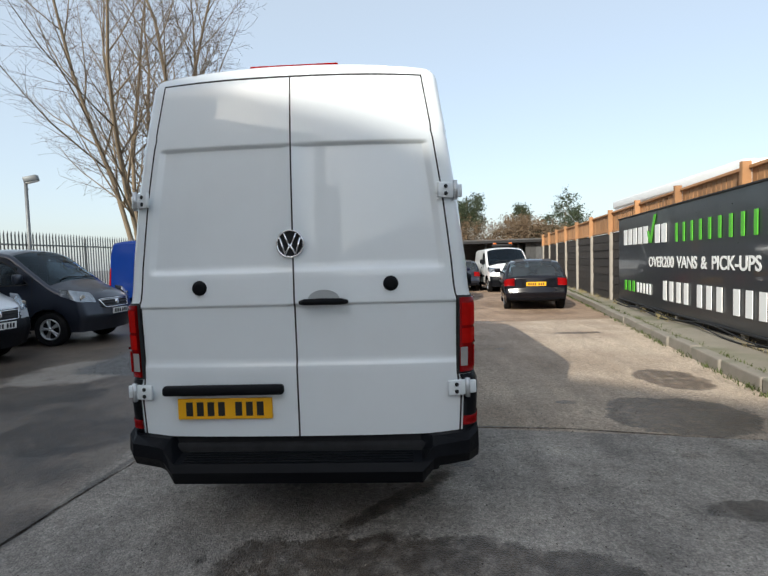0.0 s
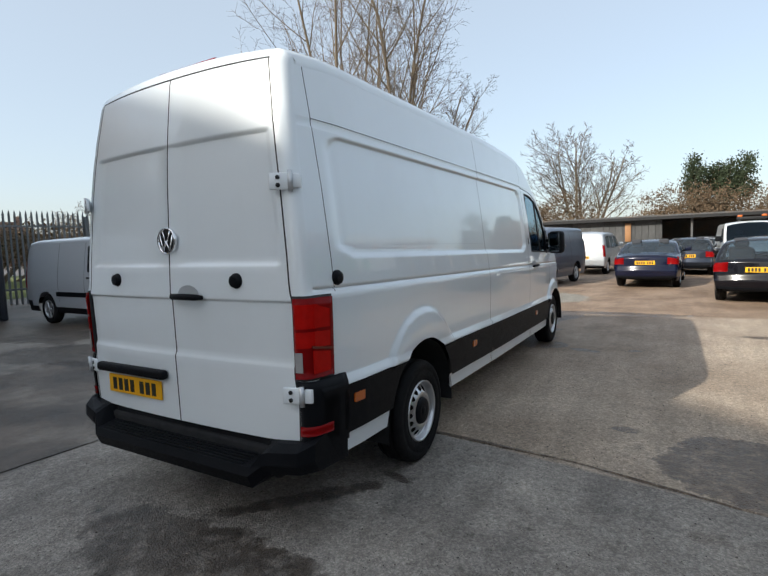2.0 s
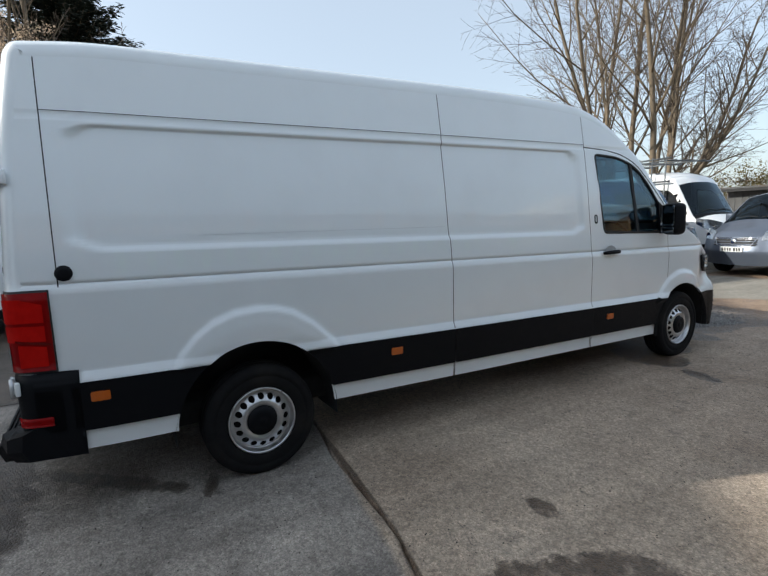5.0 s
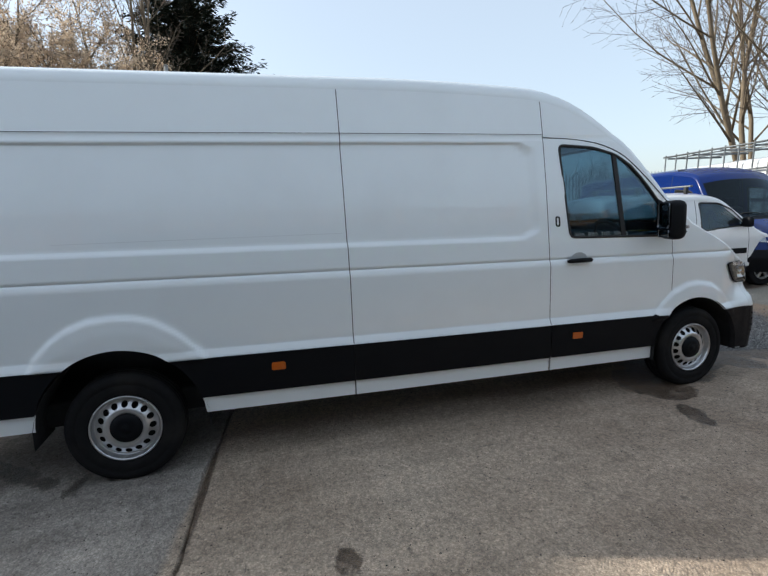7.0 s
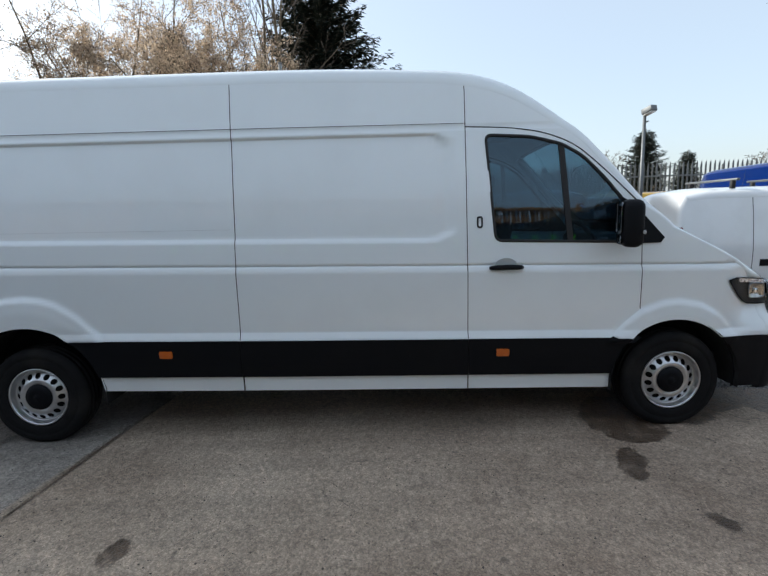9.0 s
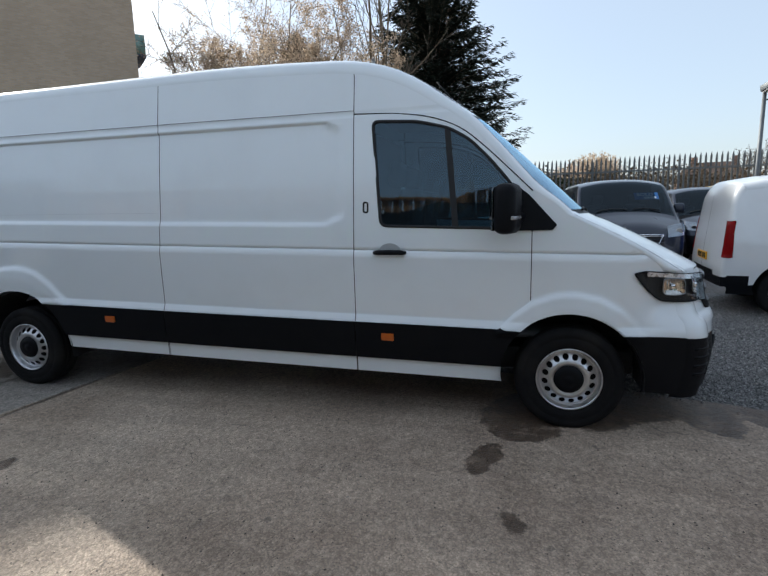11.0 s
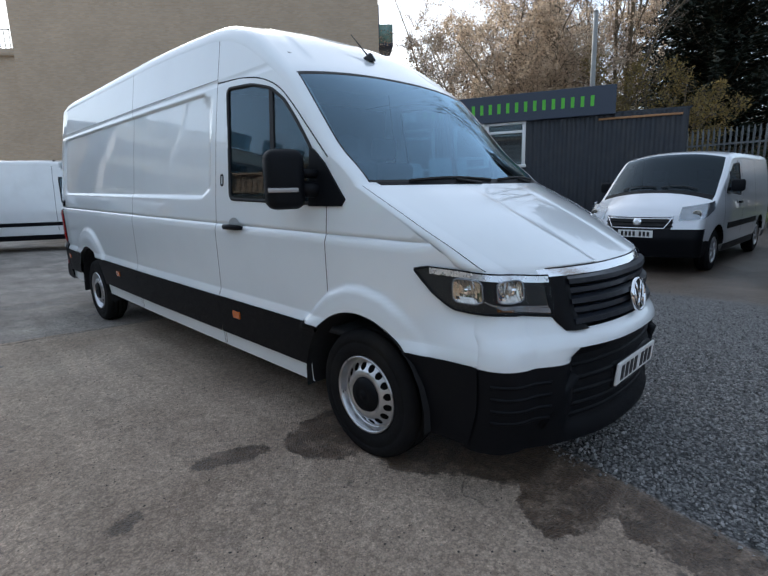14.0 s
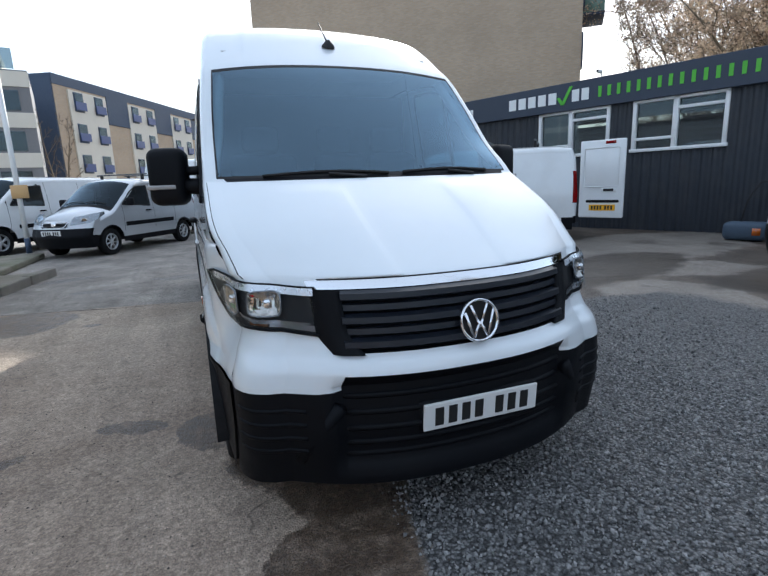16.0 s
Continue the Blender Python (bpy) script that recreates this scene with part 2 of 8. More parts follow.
def nearest(seg, p, q):
    a, d, n = seg
    t = np.clip(((p - a[:, 0]) * d[:, 0] + (q - a[:, 1]) * d[:, 1]) / n, 0, 1)
    x, y = a[:, 0] + t * d[:, 0], a[:, 1] + t * d[:, 1]
    e = (x - p) ** 2 + (y - q) ** 2
    k = int(e.argmin())
    return float(e[k]) ** 0.5, (float(x[k]), float(y[k]))


def table(t, x):
    """Straight-line interpolation in a small table ((places), (values))."""
    xs, ys = t
    if x <= xs[0]:
        return ys[0]
    for i in range(1, len(xs)):
        if x < xs[i]:
            return ys[i - 1] + (ys[i] - ys[i - 1]) * (x - xs[i - 1]) / (xs[i] - xs[i - 1])
    return ys[-1]


def soft_poly(poly, r=0.06, seg=5):
    """A closed outline with rounded corners."""
    out = []
    n = len(poly)
    for i in range(n):
        p, a, b = Vector(poly[i]), Vector(poly[i - 1]), Vector(poly[(i + 1) % n])
        la, lb = (a - p).length, (b - p).length
        s, e = p + (a - p) * min(0.48, r / la), p + (b - p) * min(0.48, r / lb)
        for k in range(seg + 1):
            t = k / seg
            out.append(tuple(s * (1 - t) ** 2 + p * 2 * t * (1 - t) + e * t * t))
    return out


def circle(cy, cz, r, seg=48):
    return [(cy + r * math.cos(2 * math.pi * k / seg), cz + r * math.sin(2 * math.pi * k / seg)) for k in range(seg)]


def spaced(lo, hi, step, cuts=(), gap=0.0035):
    """Even coordinates from lo to hi with an exact narrow pair at each cut."""
    base = list(np.linspace(lo, hi, max(2, int(round((hi - lo) / step)) + 1)))
    for c in cuts:
        base = [v for v in base if abs(v - c) > max(gap * 2, step * 0.3)] + [c - gap, c + gap]
    return sorted(base)


class Hull:
    """A vehicle's skin: one strip along the silhouette (rear, roof, screen, bonnet, nose) and two sides that end on it."""

    def __init__(self, outline, half, plan, sill, rake=(0, 0), step=0.06, vcuts=(0.0,), bulge=None, vn=14, square=(90, 91), zcuts=(), arc_cuts=()):
        self.outline, self.half, self.plan, self.sill, self.rake, self.bulge = outline, half, plan, sill, rake, bulge
        self.even = None
        P = []
        n = len(outline)
        for i in range(n):
            p = np.array(outline[i][:2], float)
            rad = outline[i][2]
            attr = np.array(outline[i][3:5], float)
            if 0 < i < n - 1 and rad > 0:
                a, b = np.array(outline[i - 1][:2], float), np.array(outline[i + 1][:2], float)
                aa, ab = np.array(outline[i - 1][3:5], float), np.array(outline[i + 1][3:5], float)
                la, lb = np.linalg.norm(a - p), np.linalg.norm(b - p)
                fa, fb = min(0.47, rad / la), min(0.47, rad / lb)
                s, e, sa, ea = p + (a - p) * fa, p + (b - p) * fb, attr + (aa - attr) * fa, attr + (ab - attr) * fb
                for k in range(7):
                    t = k / 6
                    u = i - fa * (1 - 2 * t) if t < 0.5 else i + fb * (2 * t - 1)
                    P.append((u, *(s * (1 - t) ** 2 + 2 * p * t * (1 - t) + e * t * t), *(sa * (1 - t) ** 2 + 2 * attr * t * (1 - t) + ea * t * t)))
            else:
                P.append((float(i), *p, *attr))
        full = [P[0]]
        for a, b in zip(P, P[1:]):
            d = math.hypot(b[1] - a[1], b[2] - a[2])
            k = max(1, int(math.ceil(d / step)))
            for j in range(1, k + 1):
                full.append(tuple(a[q] + (b[q] - a[q]) * j / k for q in range(5)))
        for zc in zcuts:
            for i in range(len(full) - 1):
                a, b = full[i], full[i + 1]
                if b[0] < 3 and a[2] + 0.002 < zc < b[2] - 0.002:
                    f = (zc - a[2]) / (b[2] - a[2])
                    full.insert(i + 1, tuple(a[q] + (b[q] - a[q]) * f for q in range(5)))
                    break
        self.S = np.array(full)
        t = np.gradient(self.S[:, 1:3], axis=0)
        t /= np.linalg.norm(t, axis=1)[:, None] + 1e-12
        self.N = np.stack([-t[:, 1], t[:, 0]], 1)
        if self.N[len(self.N) // 2][1] < 0:
            self.N = -self.N
        for i, u in enumerate(self.S[:, 0]):
            k = smoothstep(square[0], square[1], u)
            self.N[i] = self.N[i] * (1 - k) + np.array((1.0, 0.0)) * k
            self.N[i] /= np.linalg.norm(self.N[i])
        vs = spaced(-1, 1, 2.0 / vn, vcuts, 0.0055)
        arc = sorted([i / 5 for i in range(1, 6)] + list(arc_cuts))
        self.V = [-2.1] + [-1 - a for a in arc[::-1]] + vs + [1 + a for a in arc] + [2.1]
        E = self.S[:, 1:3] - self.N * (self.S[:, 3:4] + self.S[:, 4:5])
        self.edge = E
        self.clip = [tuple(p) for p in E] + [(E[-1][0], sill), (E[0][0], sill)]

    def W(self, y, z):
        w = table(self.half, z) + table(self.plan, y)
        return w + (self.bulge(y, z) if self.bulge else 0.0)

    def lean(self, y, z):
        return z - self.rake[0] * (y - self.rake[1]) * (1 - smoothstep(1.25, 2.15, z))

    def strip_pos(self, s, n, w, v, off=0.0):
        r, c = s[3], s[4]
        a = abs(v)
        if a <= 1:
            x, d = (w - r) * a, c * a ** 2.4
        elif a <= 2:
            t = (a - 1) * math.pi / 2
            x, d = (w - r) + r * math.sin(t), c + r * (1 - math.cos(t))
        else:
            x, d = w - 0.006, c + r + 0.03
        d -= off
        y, z = s[1] - n[0] * d, s[2] - n[1] * d
        return (math.copysign(x, v), y, self.lean(y, z))

    def strip(self, classify, disp=None):
        """Cells of the strip by part: {part: (verts, faces)}."""
        W = [self.W(*e) for e in self.edge]
        if self.even:
            u = self.S[:, 0]
            W = [sum(W[max(0, i - 6):i + 7]) / len(W[max(0, i - 6):i + 7]) if self.even[0] < u[i] < self.even[1] else W[i] for i in range(len(W))]
        out = {}
        G = [[self.strip_pos(s, n, w, v, disp(s[0], v, s) if disp else 0.0) for v in self.V] for s, n, w in zip(self.S, self.N, W)]
        for i in range(len(self.S) - 1):
            for j in range(len(self.V) - 1):
                u, v = (self.S[i][0] + self.S[i + 1][0]) / 2, (self.V[j] + self.V[j + 1]) / 2
                c = [(i, j), (i, j + 1), (i + 1, j + 1), (i + 1, j)]
                mid = [sum(G[a][b][q] for a, b in c) / 4 for q in range(3)]
                key = classify(u, v, *mid)
                if key:
                    self.put(out, key, c, G)
        return {k: (d[0], d[1]) for k, d in out.items()}

    def put(self, out, key, cells, G):
        vs, fs, ids = out.setdefault(key, ([], [], {}))
        f = []
        for a, b in cells:
            if (a, b) not in ids:
                ids[(a, b)] = len(vs)
                vs.append(G[a][b])
            f.append(ids[(a, b)])
        fs.append(tuple(f))

    def at(self, u, x, off=0.0):
        """The point of the strip at outline place u and sideways place x, off metres proud of it."""
        i = int(np.argmin(abs(self.S[:, 0] - u)))
        us = self.S[:, 0]
        s = np.array([u] + [np.interp(u, us, self.S[:, q]) for q in range(1, 5)])
        n = self.N[i]
        w = self.W(*(s[1:3] - n * (s[3] + s[4])))
        return Vector(self.strip_pos(s, n, w, max(-1, min(1, x / (w - s[3]))) if x else 0.0, off))

    def side(self, sign, ys, zs, classify, holes=(), proud=None, guides=()):
        """Cells of one side by part, cut by the silhouette and by holes (closed outlines in y, z)."""
        ny, nz = len(ys), len(zs)
        P = {(i, j): (ys[i], zs[j]) for i in range(ny) for j in range(nz)}
        keep = {}
        ya, za = np.array(ys), np.array(zs)
        Y, Z = np.meshgrid((ya[1:] + ya[:-1]) / 2, (za[1:] + za[:-1]) / 2, indexing="ij")
        ok = inside_many(self.clip, Y, Z)
        for q in holes:
            ok &= ~inside_many(q, Y, Z)
        for i in range(ny - 1):
            for j in range(nz - 1):
                if ok[i, j]:
                    key = classify((ys[i] + ys[i + 1]) / 2, (zs[j] + zs[j + 1]) / 2)
                    if key:
                        keep[(i, j)] = key
        loops = [segments(q) for q in [self.clip] + list(holes)]
        guides = [segments(q) for q in guides]
        for (i, j) in list(P):
            cells = [(i - 1, j - 1), (i - 1, j), (i, j - 1), (i, j)]
            k = sum(c in keep for c in cells)
            if 0 < k < 4 and 0 < i < ny - 1 and 0 < j < nz - 1:
                y, z = P[(i, j)]
                d, q = min((nearest(h, y, z) for h in loops), key=lambda r: r[0])
                if d < 0.08:
                    P[(i, j)] = q
            elif k == 4 and guides and len({keep[c] for c in cells}) > 1 and "seam" not in {keep[c] for c in cells}:
                y, z = P[(i, j)]
                d, q = min((nearest(h, y, z) for h in guides), key=lambda r: r[0])
                if d < 0.03:
                    P[(i, j)] = q
        out = {}
        G = {}
        for (i, j), key in keep.items():
            c = [(i, j), (i + 1, j), (i + 1, j + 1), (i, j + 1)]
            if sign < 0:
                c = c[::-1]
            vs, fs, ids = out.setdefault(key, ([], [], {}))
            f = []
            for q in c:
                if q not in ids:
                    ids[q] = len(vs)
                    y, z = P[q]
                    vs.append((sign * (self.W(y, z) + (proud(key, y, z) if proud else 0.0)), y, self.lean(y, z)))
                f.append(ids[q])
            fs.append(tuple(f))
        return {k: (d[0], d[1]) for k, d in out.items()}

    def corner(self, sign, z0, z1, y_end, off, u_hi, v0=0.99, nz=8, ny=5, thick=0.02):
        """A piece that wraps the rear corner between two heights, from the door's edge to y_end on the side."""
        rows = self.S[self.S[:, 0] <= u_hi]
        vs, fs = [], []
        m = 0
        for i in range(nz + 1):
            z = z0 + (z1 - z0) * i / nz
            s = np.array([np.interp(z, rows[:, 2], rows[:, q]) for q in range(5)])
            k = int(np.argmin(abs(rows[:, 2] - z)))
            n = self.N[k]
            e = s[1:3] - n * (s[3] + s[4])
            w = self.W(*e)
            line = [self.strip_pos(s, n, w, v * sign, off - thick) for v in (v0,)]
            line += [self.strip_pos(s, n, w + off * smoothstep(1, 2, v), v * sign, off * (1 - smoothstep(1.3, 2, v))) for v in (v0, 1.0, 1.2, 1.4, 1.6, 1.8, 2.0)]
            for j in range(1, ny + 1):
                y = e[0] + (y_end - e[0]) * j / ny
                line.append((sign * (self.W(y, z) + off), y, self.lean(y, z)))
            line.append((sign * (self.W(y_end, z) + off - thick), y_end, self.lean(y_end, z)))
            m = len(line)
            vs += line
        for i in range(nz):
            for j in range(m - 1):
                fs.append((i * m + j, i * m + j + 1, (i + 1) * m + j + 1, (i + 1) * m + j))
        fs += [tuple(range(m)), tuple((nz * m + j) for j in range(m))]
        return vs, fs

    def wrap(self, sign, a, z, x_in, y_out, u_lo, u_hi, off=0.0):
        """A point of the front corner at height z: a = 0 at x_in on the nose, 1 at y_out on the flank."""
        rows = self.S[(self.S[:, 0] >= u_lo) & (self.S[:, 0] <= u_hi)][::-1]
        s = np.array([np.interp(z, rows[:, 2], rows[:, q]) for q in range(5)])
        n = np.array((1.0, 0.0))
        e = s[1:3] - n * (s[3] + s[4])
        w = self.W(*e)
        v0 = x_in / (w - s[3])
        line = [Vector(self.strip_pos((s[0], s[1], z, s[3], s[4]), n, w, v, 0.0)) for v in list(np.linspace(v0, 1, 6)) + [1.2, 1.4, 1.6, 1.8, 2.0]]
        for j in range(1, 5):
            y = e[0] + (y_out - e[0]) * j / 4
            line.append(Vector((self.W(y, z), y, self.lean(y, z))))
        ln = [0.0]
        for p, q in zip(line, line[1:]):
            ln.append(ln[-1] + (q - p).length)
        t = a * ln[-1]
        p = Vector([float(np.interp(t, ln, [c[q] for c in line])) for q in range(3)])
        k = min(len(line) - 2, max(0, int(np.searchsorted(ln, t)) - 1))
        d = (line[k + 1] - line[k]).normalized()
        p += Vector((-d.y, d.x, 0)).normalized() * off
        return Vector((p.x * sign, p.y, p.z))

    def wrap_patch(self, sign, top, bot, x_in, y_out, u_lo, u_hi, off, a0=0.0, a1=1.0, n=14, m=6):
        """A lens on the front corner between two height tables over a."""
        vs, fs = [], []
        for i in range(n + 1):
            a = a0 + (a1 - a0) * i / n
            zt, zb = np.interp(a, *top), np.interp(a, *bot)
            for j in range(m + 1):
                vs.append(self.wrap(sign, a, zb + (zt - zb) * j / m, x_in, y_out, u_lo, u_hi, off))
        for i in range(n):
            for j in range(m):
                k = i * (m + 1) + j
                fs.append((k, k + 1, k + m + 2, k + m + 1))
        return vs, fs

    def ribbon(self, sign, poly, wide, off=0.004, thick=0.012):
        """A raised band along a closed outline on the side, wide metres to its inside."""
        vs, fs = [], []
        n = len(poly)
        cy, cz = sum(p[0] for p in poly) / n, sum(p[1] for p in poly) / n
        for i in range(n):
            p, a, b = Vector(poly[i]), Vector(poly[i - 1]), Vector(poly[(i + 1) % n])
            t = (b - a).normalized()
            nn = Vector((-t.y, t.x))
            if nn.dot(Vector((cy, cz)) - p) < 0:
                nn = -nn
            for q, o in ((p - nn * 0.006, -thick), (p - nn * 0.006, off), (p + nn * wide, off), (p + nn * wide, -thick)):
                vs.append((sign * (self.W(q.x, q.y) + o), q.x, self.lean(q.x, q.y)))
        for i in range(n):
            k = (i + 1) % n
            for a in range(4):
                b = (a + 1) % 4
                fs.append((i * 4 + a, i * 4 + b, k * 4 + b, k * 4 + a))
        return vs, fs

    def patch(self, sign, poly, off, thick=0.02):
        """A raised flat piece on the side within an outline (convex)."""
        n = len(poly)
        vs = []
        for o in (off, off - thick):
            for y, z in poly:
                vs.append((sign * (self.W(y, z) + o), y, self.lean(y, z)))
        fs = [tuple(range(n)), tuple(range(2 * n - 1, n - 1, -1))]
        fs += [(i, n + i, n + (i + 1) % n, (i + 1) % n) for i in range(n)]
        return vs, fs


def steel_rim(R, holes=16):
    """Pressed steel wheel: dished disc pierced by a ring of round holes; faces +x."""
    seg = holes * 8
    radii = [0.10, 0.42, 0.50, 0.55] + [0.60 + 0.03 * k for k in range(9)] + [0.87, 0.905, 0.94, 0.97, 1.0, 1.0]
    depth = [-0.012, -0.010, 0.004, 0.004] + [0.002 - 0.0045 * k for k in range(9)] + [-0.046, -0.03, 0.0, 0.010, 0.006, -0.06]
    cen = [(0.725 * math.cos(2 * math.pi * (k + 0.5) / holes), 0.725 * math.sin(2 * math.pi * (k + 0.5) / holes)) for k in range(holes)]
    hr = 0.092
    vs, fs = [], []
    for k in range(seg):
        t = 2 * math.pi * k / seg
        for r, d in zip(radii, depth):
            vs.append([d, r * math.cos(t), r * math.sin(t)])
    n = len(radii)
    dropped = set()
    for k in range(seg):
        for i in range(n - 1):
            t, r = 2 * math.pi * (k + 0.5) / seg, (radii[i] + radii[i + 1]) / 2
            y, z = r * math.cos(t), r * math.sin(t)
            if any((y - c[0]) ** 2 + (z - c[1]) ** 2 < hr * hr for c in cen):
                dropped.add((k, i))
    for k in range(seg):
        for i in range(n):
            cells = [((k - 1) % seg, i - 1), ((k - 1) % seg, i), (k, i - 1), (k, i)]
            c = sum(q in dropped for q in cells)
            if 0 < c < 4:
                v = vs[k * n + i]
                o = min(cen, key=lambda q: (v[1] - q[0]) ** 2 + (v[2] - q[1]) ** 2)
                d = math.hypot(v[1] - o[0], v[2] - o[1])
                v[1], v[2] = o[0] + (v[1] - o[0]) * hr / d, o[1] + (v[2] - o[1]) * hr / d
    for k in range(seg):
        k2 = (k + 1) % seg
        fs += [(k * n + i, k * n + i + 1, k2 * n + i + 1, k2 * n + i) for i in range(n - 1) if (k, i) not in dropped]
    return [(x, y * R, z * R) for x, y, z in vs], fs


def alloy_rim(R, spokes=5, double=True):
    """Cast wheel: outer ring and tapered spokes; faces +x."""
    out = [lathe([(-0.05, R * 0.86), (0.0, R * 0.88), (0.012, R * 0.94), (0.0, R), (-0.08, R)], 40), lathe([(-0.02, 0.0), (0.012, R * 0.05), (0.012, R * 0.17), (-0.03, R * 0.22)], 24)]
    for k in range(spokes):
        for o in ((-0.13, 0.13) if double else (0.0,)):
            t = 2 * math.pi * k / spokes
            w0, w1 = 0.075 * R, 0.06 * R
            vs = []
            for rr, w, d, tt in ((0.14 * R, w0, 0.008, t + o * 0.4), (0.9 * R, w1, -0.004, t + o)):
                c, s = math.cos(tt), math.sin(tt)
                for sw, dd in ((-1, 0), (1, 0), (1, -0.035), (-1, -0.035)):
                    vs.append((d + dd, rr * c - sw * w * s, rr * s + sw * w * c))
            out.append((vs, [(0, 1, 5, 4), (1, 2, 6, 5), (2, 3, 7, 6), (3, 0, 4, 7)]))
    return join(*out)


def wheel(parent, x, y, z, R, rim_r, sign, kind="steel", width=0.22):
    """A wheel whose outer face looks along sign * x: tyre, rim, cap."""
    w = new("wheel")
    w.parent = parent
    w.matrix_basis = pose(x, y, z, 0, 0, 0 if sign > 0 else 180) @ pose(0, 0, 0, 17 * (y + 2), 0, 0)
    prof = [(-width, rim_r * 0.98), (-width, R * 0.88), (-width + 0.03, R * 0.985), (-width * 0.75, R)]
    for gx in (-0.72, -0.5, -0.28):
        prof += [(width * (gx - 0.03), R), (width * (gx - 0.028), R - 0.010), (width * (gx + 0.028), R - 0.010), (width * (gx + 0.03), R)]
    prof += [(-0.032, R * 0.992), (-0.010, R * 0.955), (-0.002, R * 0.90), (0.002, R * 0.82), (-0.003, R * 0.81), (0.001, R * 0.79), (-0.004, rim_r * 1.03), (-0.018, rim_r * 0.99)]
    part("tyre", lathe(prof, 56), RUBBER, w)
    if kind == "steel":
        rim = steel_rim(rim_r)
        part("rim", ([(a - 0.008, b, c) for a, b, c in rim[0]], rim[1]), STEEL, w, "silver pressed steel rim with round holes")
        part("hub_cap", lathe([(0.012, 0.0), (0.012, rim_r * 0.1), (0.007, rim_r * 0.12), (0.010, rim_r * 0.2), (0.007, rim_r * 0.40), (-0.016, rim_r * 0.46)], 32), PLASTIC, w, "black plastic hub cap")
    else:
        rim = alloy_rim(rim_r, 7 if kind == "seven" else 5, kind != "seven")
        part("rim", ([(a - 0.010, b, c) for a, b, c in rim[0]], rim[1]), STEEL, w)
    part("brake_disc", lathe([(-0.075, 0.0), (-0.075, rim_r * 0.93), (-0.12, rim_r * 0.95)], 28), DARK, w)
    return w


def plate(parent, m, wide, high, yellow, glyphs=7, gap_after=4):
    """A number plate with plain bars in place of its characters; lies in xz, faces -y."""
    p = part("number_plate", box(0, 0, 0, wide, 0.012, high, 0.005, 2), PLATE_Y if yellow else PLATE_W, parent, "yellow number plate with dark bars" if yellow else "white number plate with dark bars", smooth=False)
    p.matrix_basis = m
    step = wide * 0.86 / (glyphs + 0.6)
    for k in range(glyphs):
        cx = -wide * 0.43 + step * (k + 0.5 + (0.6 if k >= gap_after else 0.0))
        part("print_bar", box(cx, -0.0075, 0, step * 0.62, 0.003, high * 0.66), INK, p, smooth=False)
    return p


def seat(parent, x, y, z, yaw=0, wide=0.5):
    s = new("seat")
    s.parent = parent
    s.matrix_basis = pose(x, y, z, 0, 0, yaw)
    part("cushion", box(0, 0.05, 0.12, wide, 0.5, 0.18, 0.05, 3), CLOTH, s)
    part("backrest", box(0, -0.22, 0.52, wide * 0.95, 0.14, 0.68, 0.06, 3, m=pose(0, 0, 0, -10)), CLOTH, s)
    part("headrest", box(0, -0.29, 0.97, 0.27, 0.1, 0.19, 0.045, 3, m=pose(0, 0, 0, -8)), CLOTH, s)
    return s


def steering_wheel(parent, x, y, z):
    pts = [(x + 0.2 * math.cos(a), y - 0.10 * math.sin(a), z + 0.17 * math.sin(a)) for a in [2 * math.pi * k / 24 for k in range(25)]]
    hub = tube([(x, y + 0.12, z - 0.1), (x, y, z)], 0.045, 8)
    arms = [tube([(x, y, z), (x + 0.2 * math.cos(a), y - 0.10 * math.sin(a), z + 0.17 * math.sin(a))], 0.016, 6) for a in (0, math.pi, -math.pi / 2)]
    part("steering_wheel", join(tube(pts, 0.017, 6, True), hub, *arms), TRIM, parent)


def round_badge(parent, c, r, axis, material=CHROME):
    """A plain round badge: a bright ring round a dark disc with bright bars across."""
    m = Vector(axis).to_track_quat("X", "Z").to_matrix().to_4x4()
    m.translation = c
    ring = [(0.0, r), (0.012, r), (0.018, r * 0.95), (0.012, r * 0.86), (0.0, r * 0.85)]
    b = part("badge", lathe(ring, 36), material, parent, "round chrome badge")
    b.matrix_basis = m
    part("badge_disc", lathe([(0.006, 0.0), (0.006, r * 0.88)], 30), DARK, b)
    bars = []
    for y0, z0, y1, z1 in ((-0.42, 0.72, -0.12, -0.02), (0.42, 0.72, 0.12, -0.02), (-0.12, 0.02, 0.0, -0.3), (0.12, 0.02, 0.0, -0.3), (-0.72, 0.42, -0.36, -0.74), (0.72, 0.42, 0.36, -0.74), (-0.36, -0.74, 0.0, -0.05), (0.36, -0.74, 0.0, -0.05)):
        bars.append(tube([(0.011, y0 * r, z0 * r), (0.011, y1 * r, z1 * r)], r * 0.075, 5))
    part("badge_bars", join(*bars), material, b)
    return b

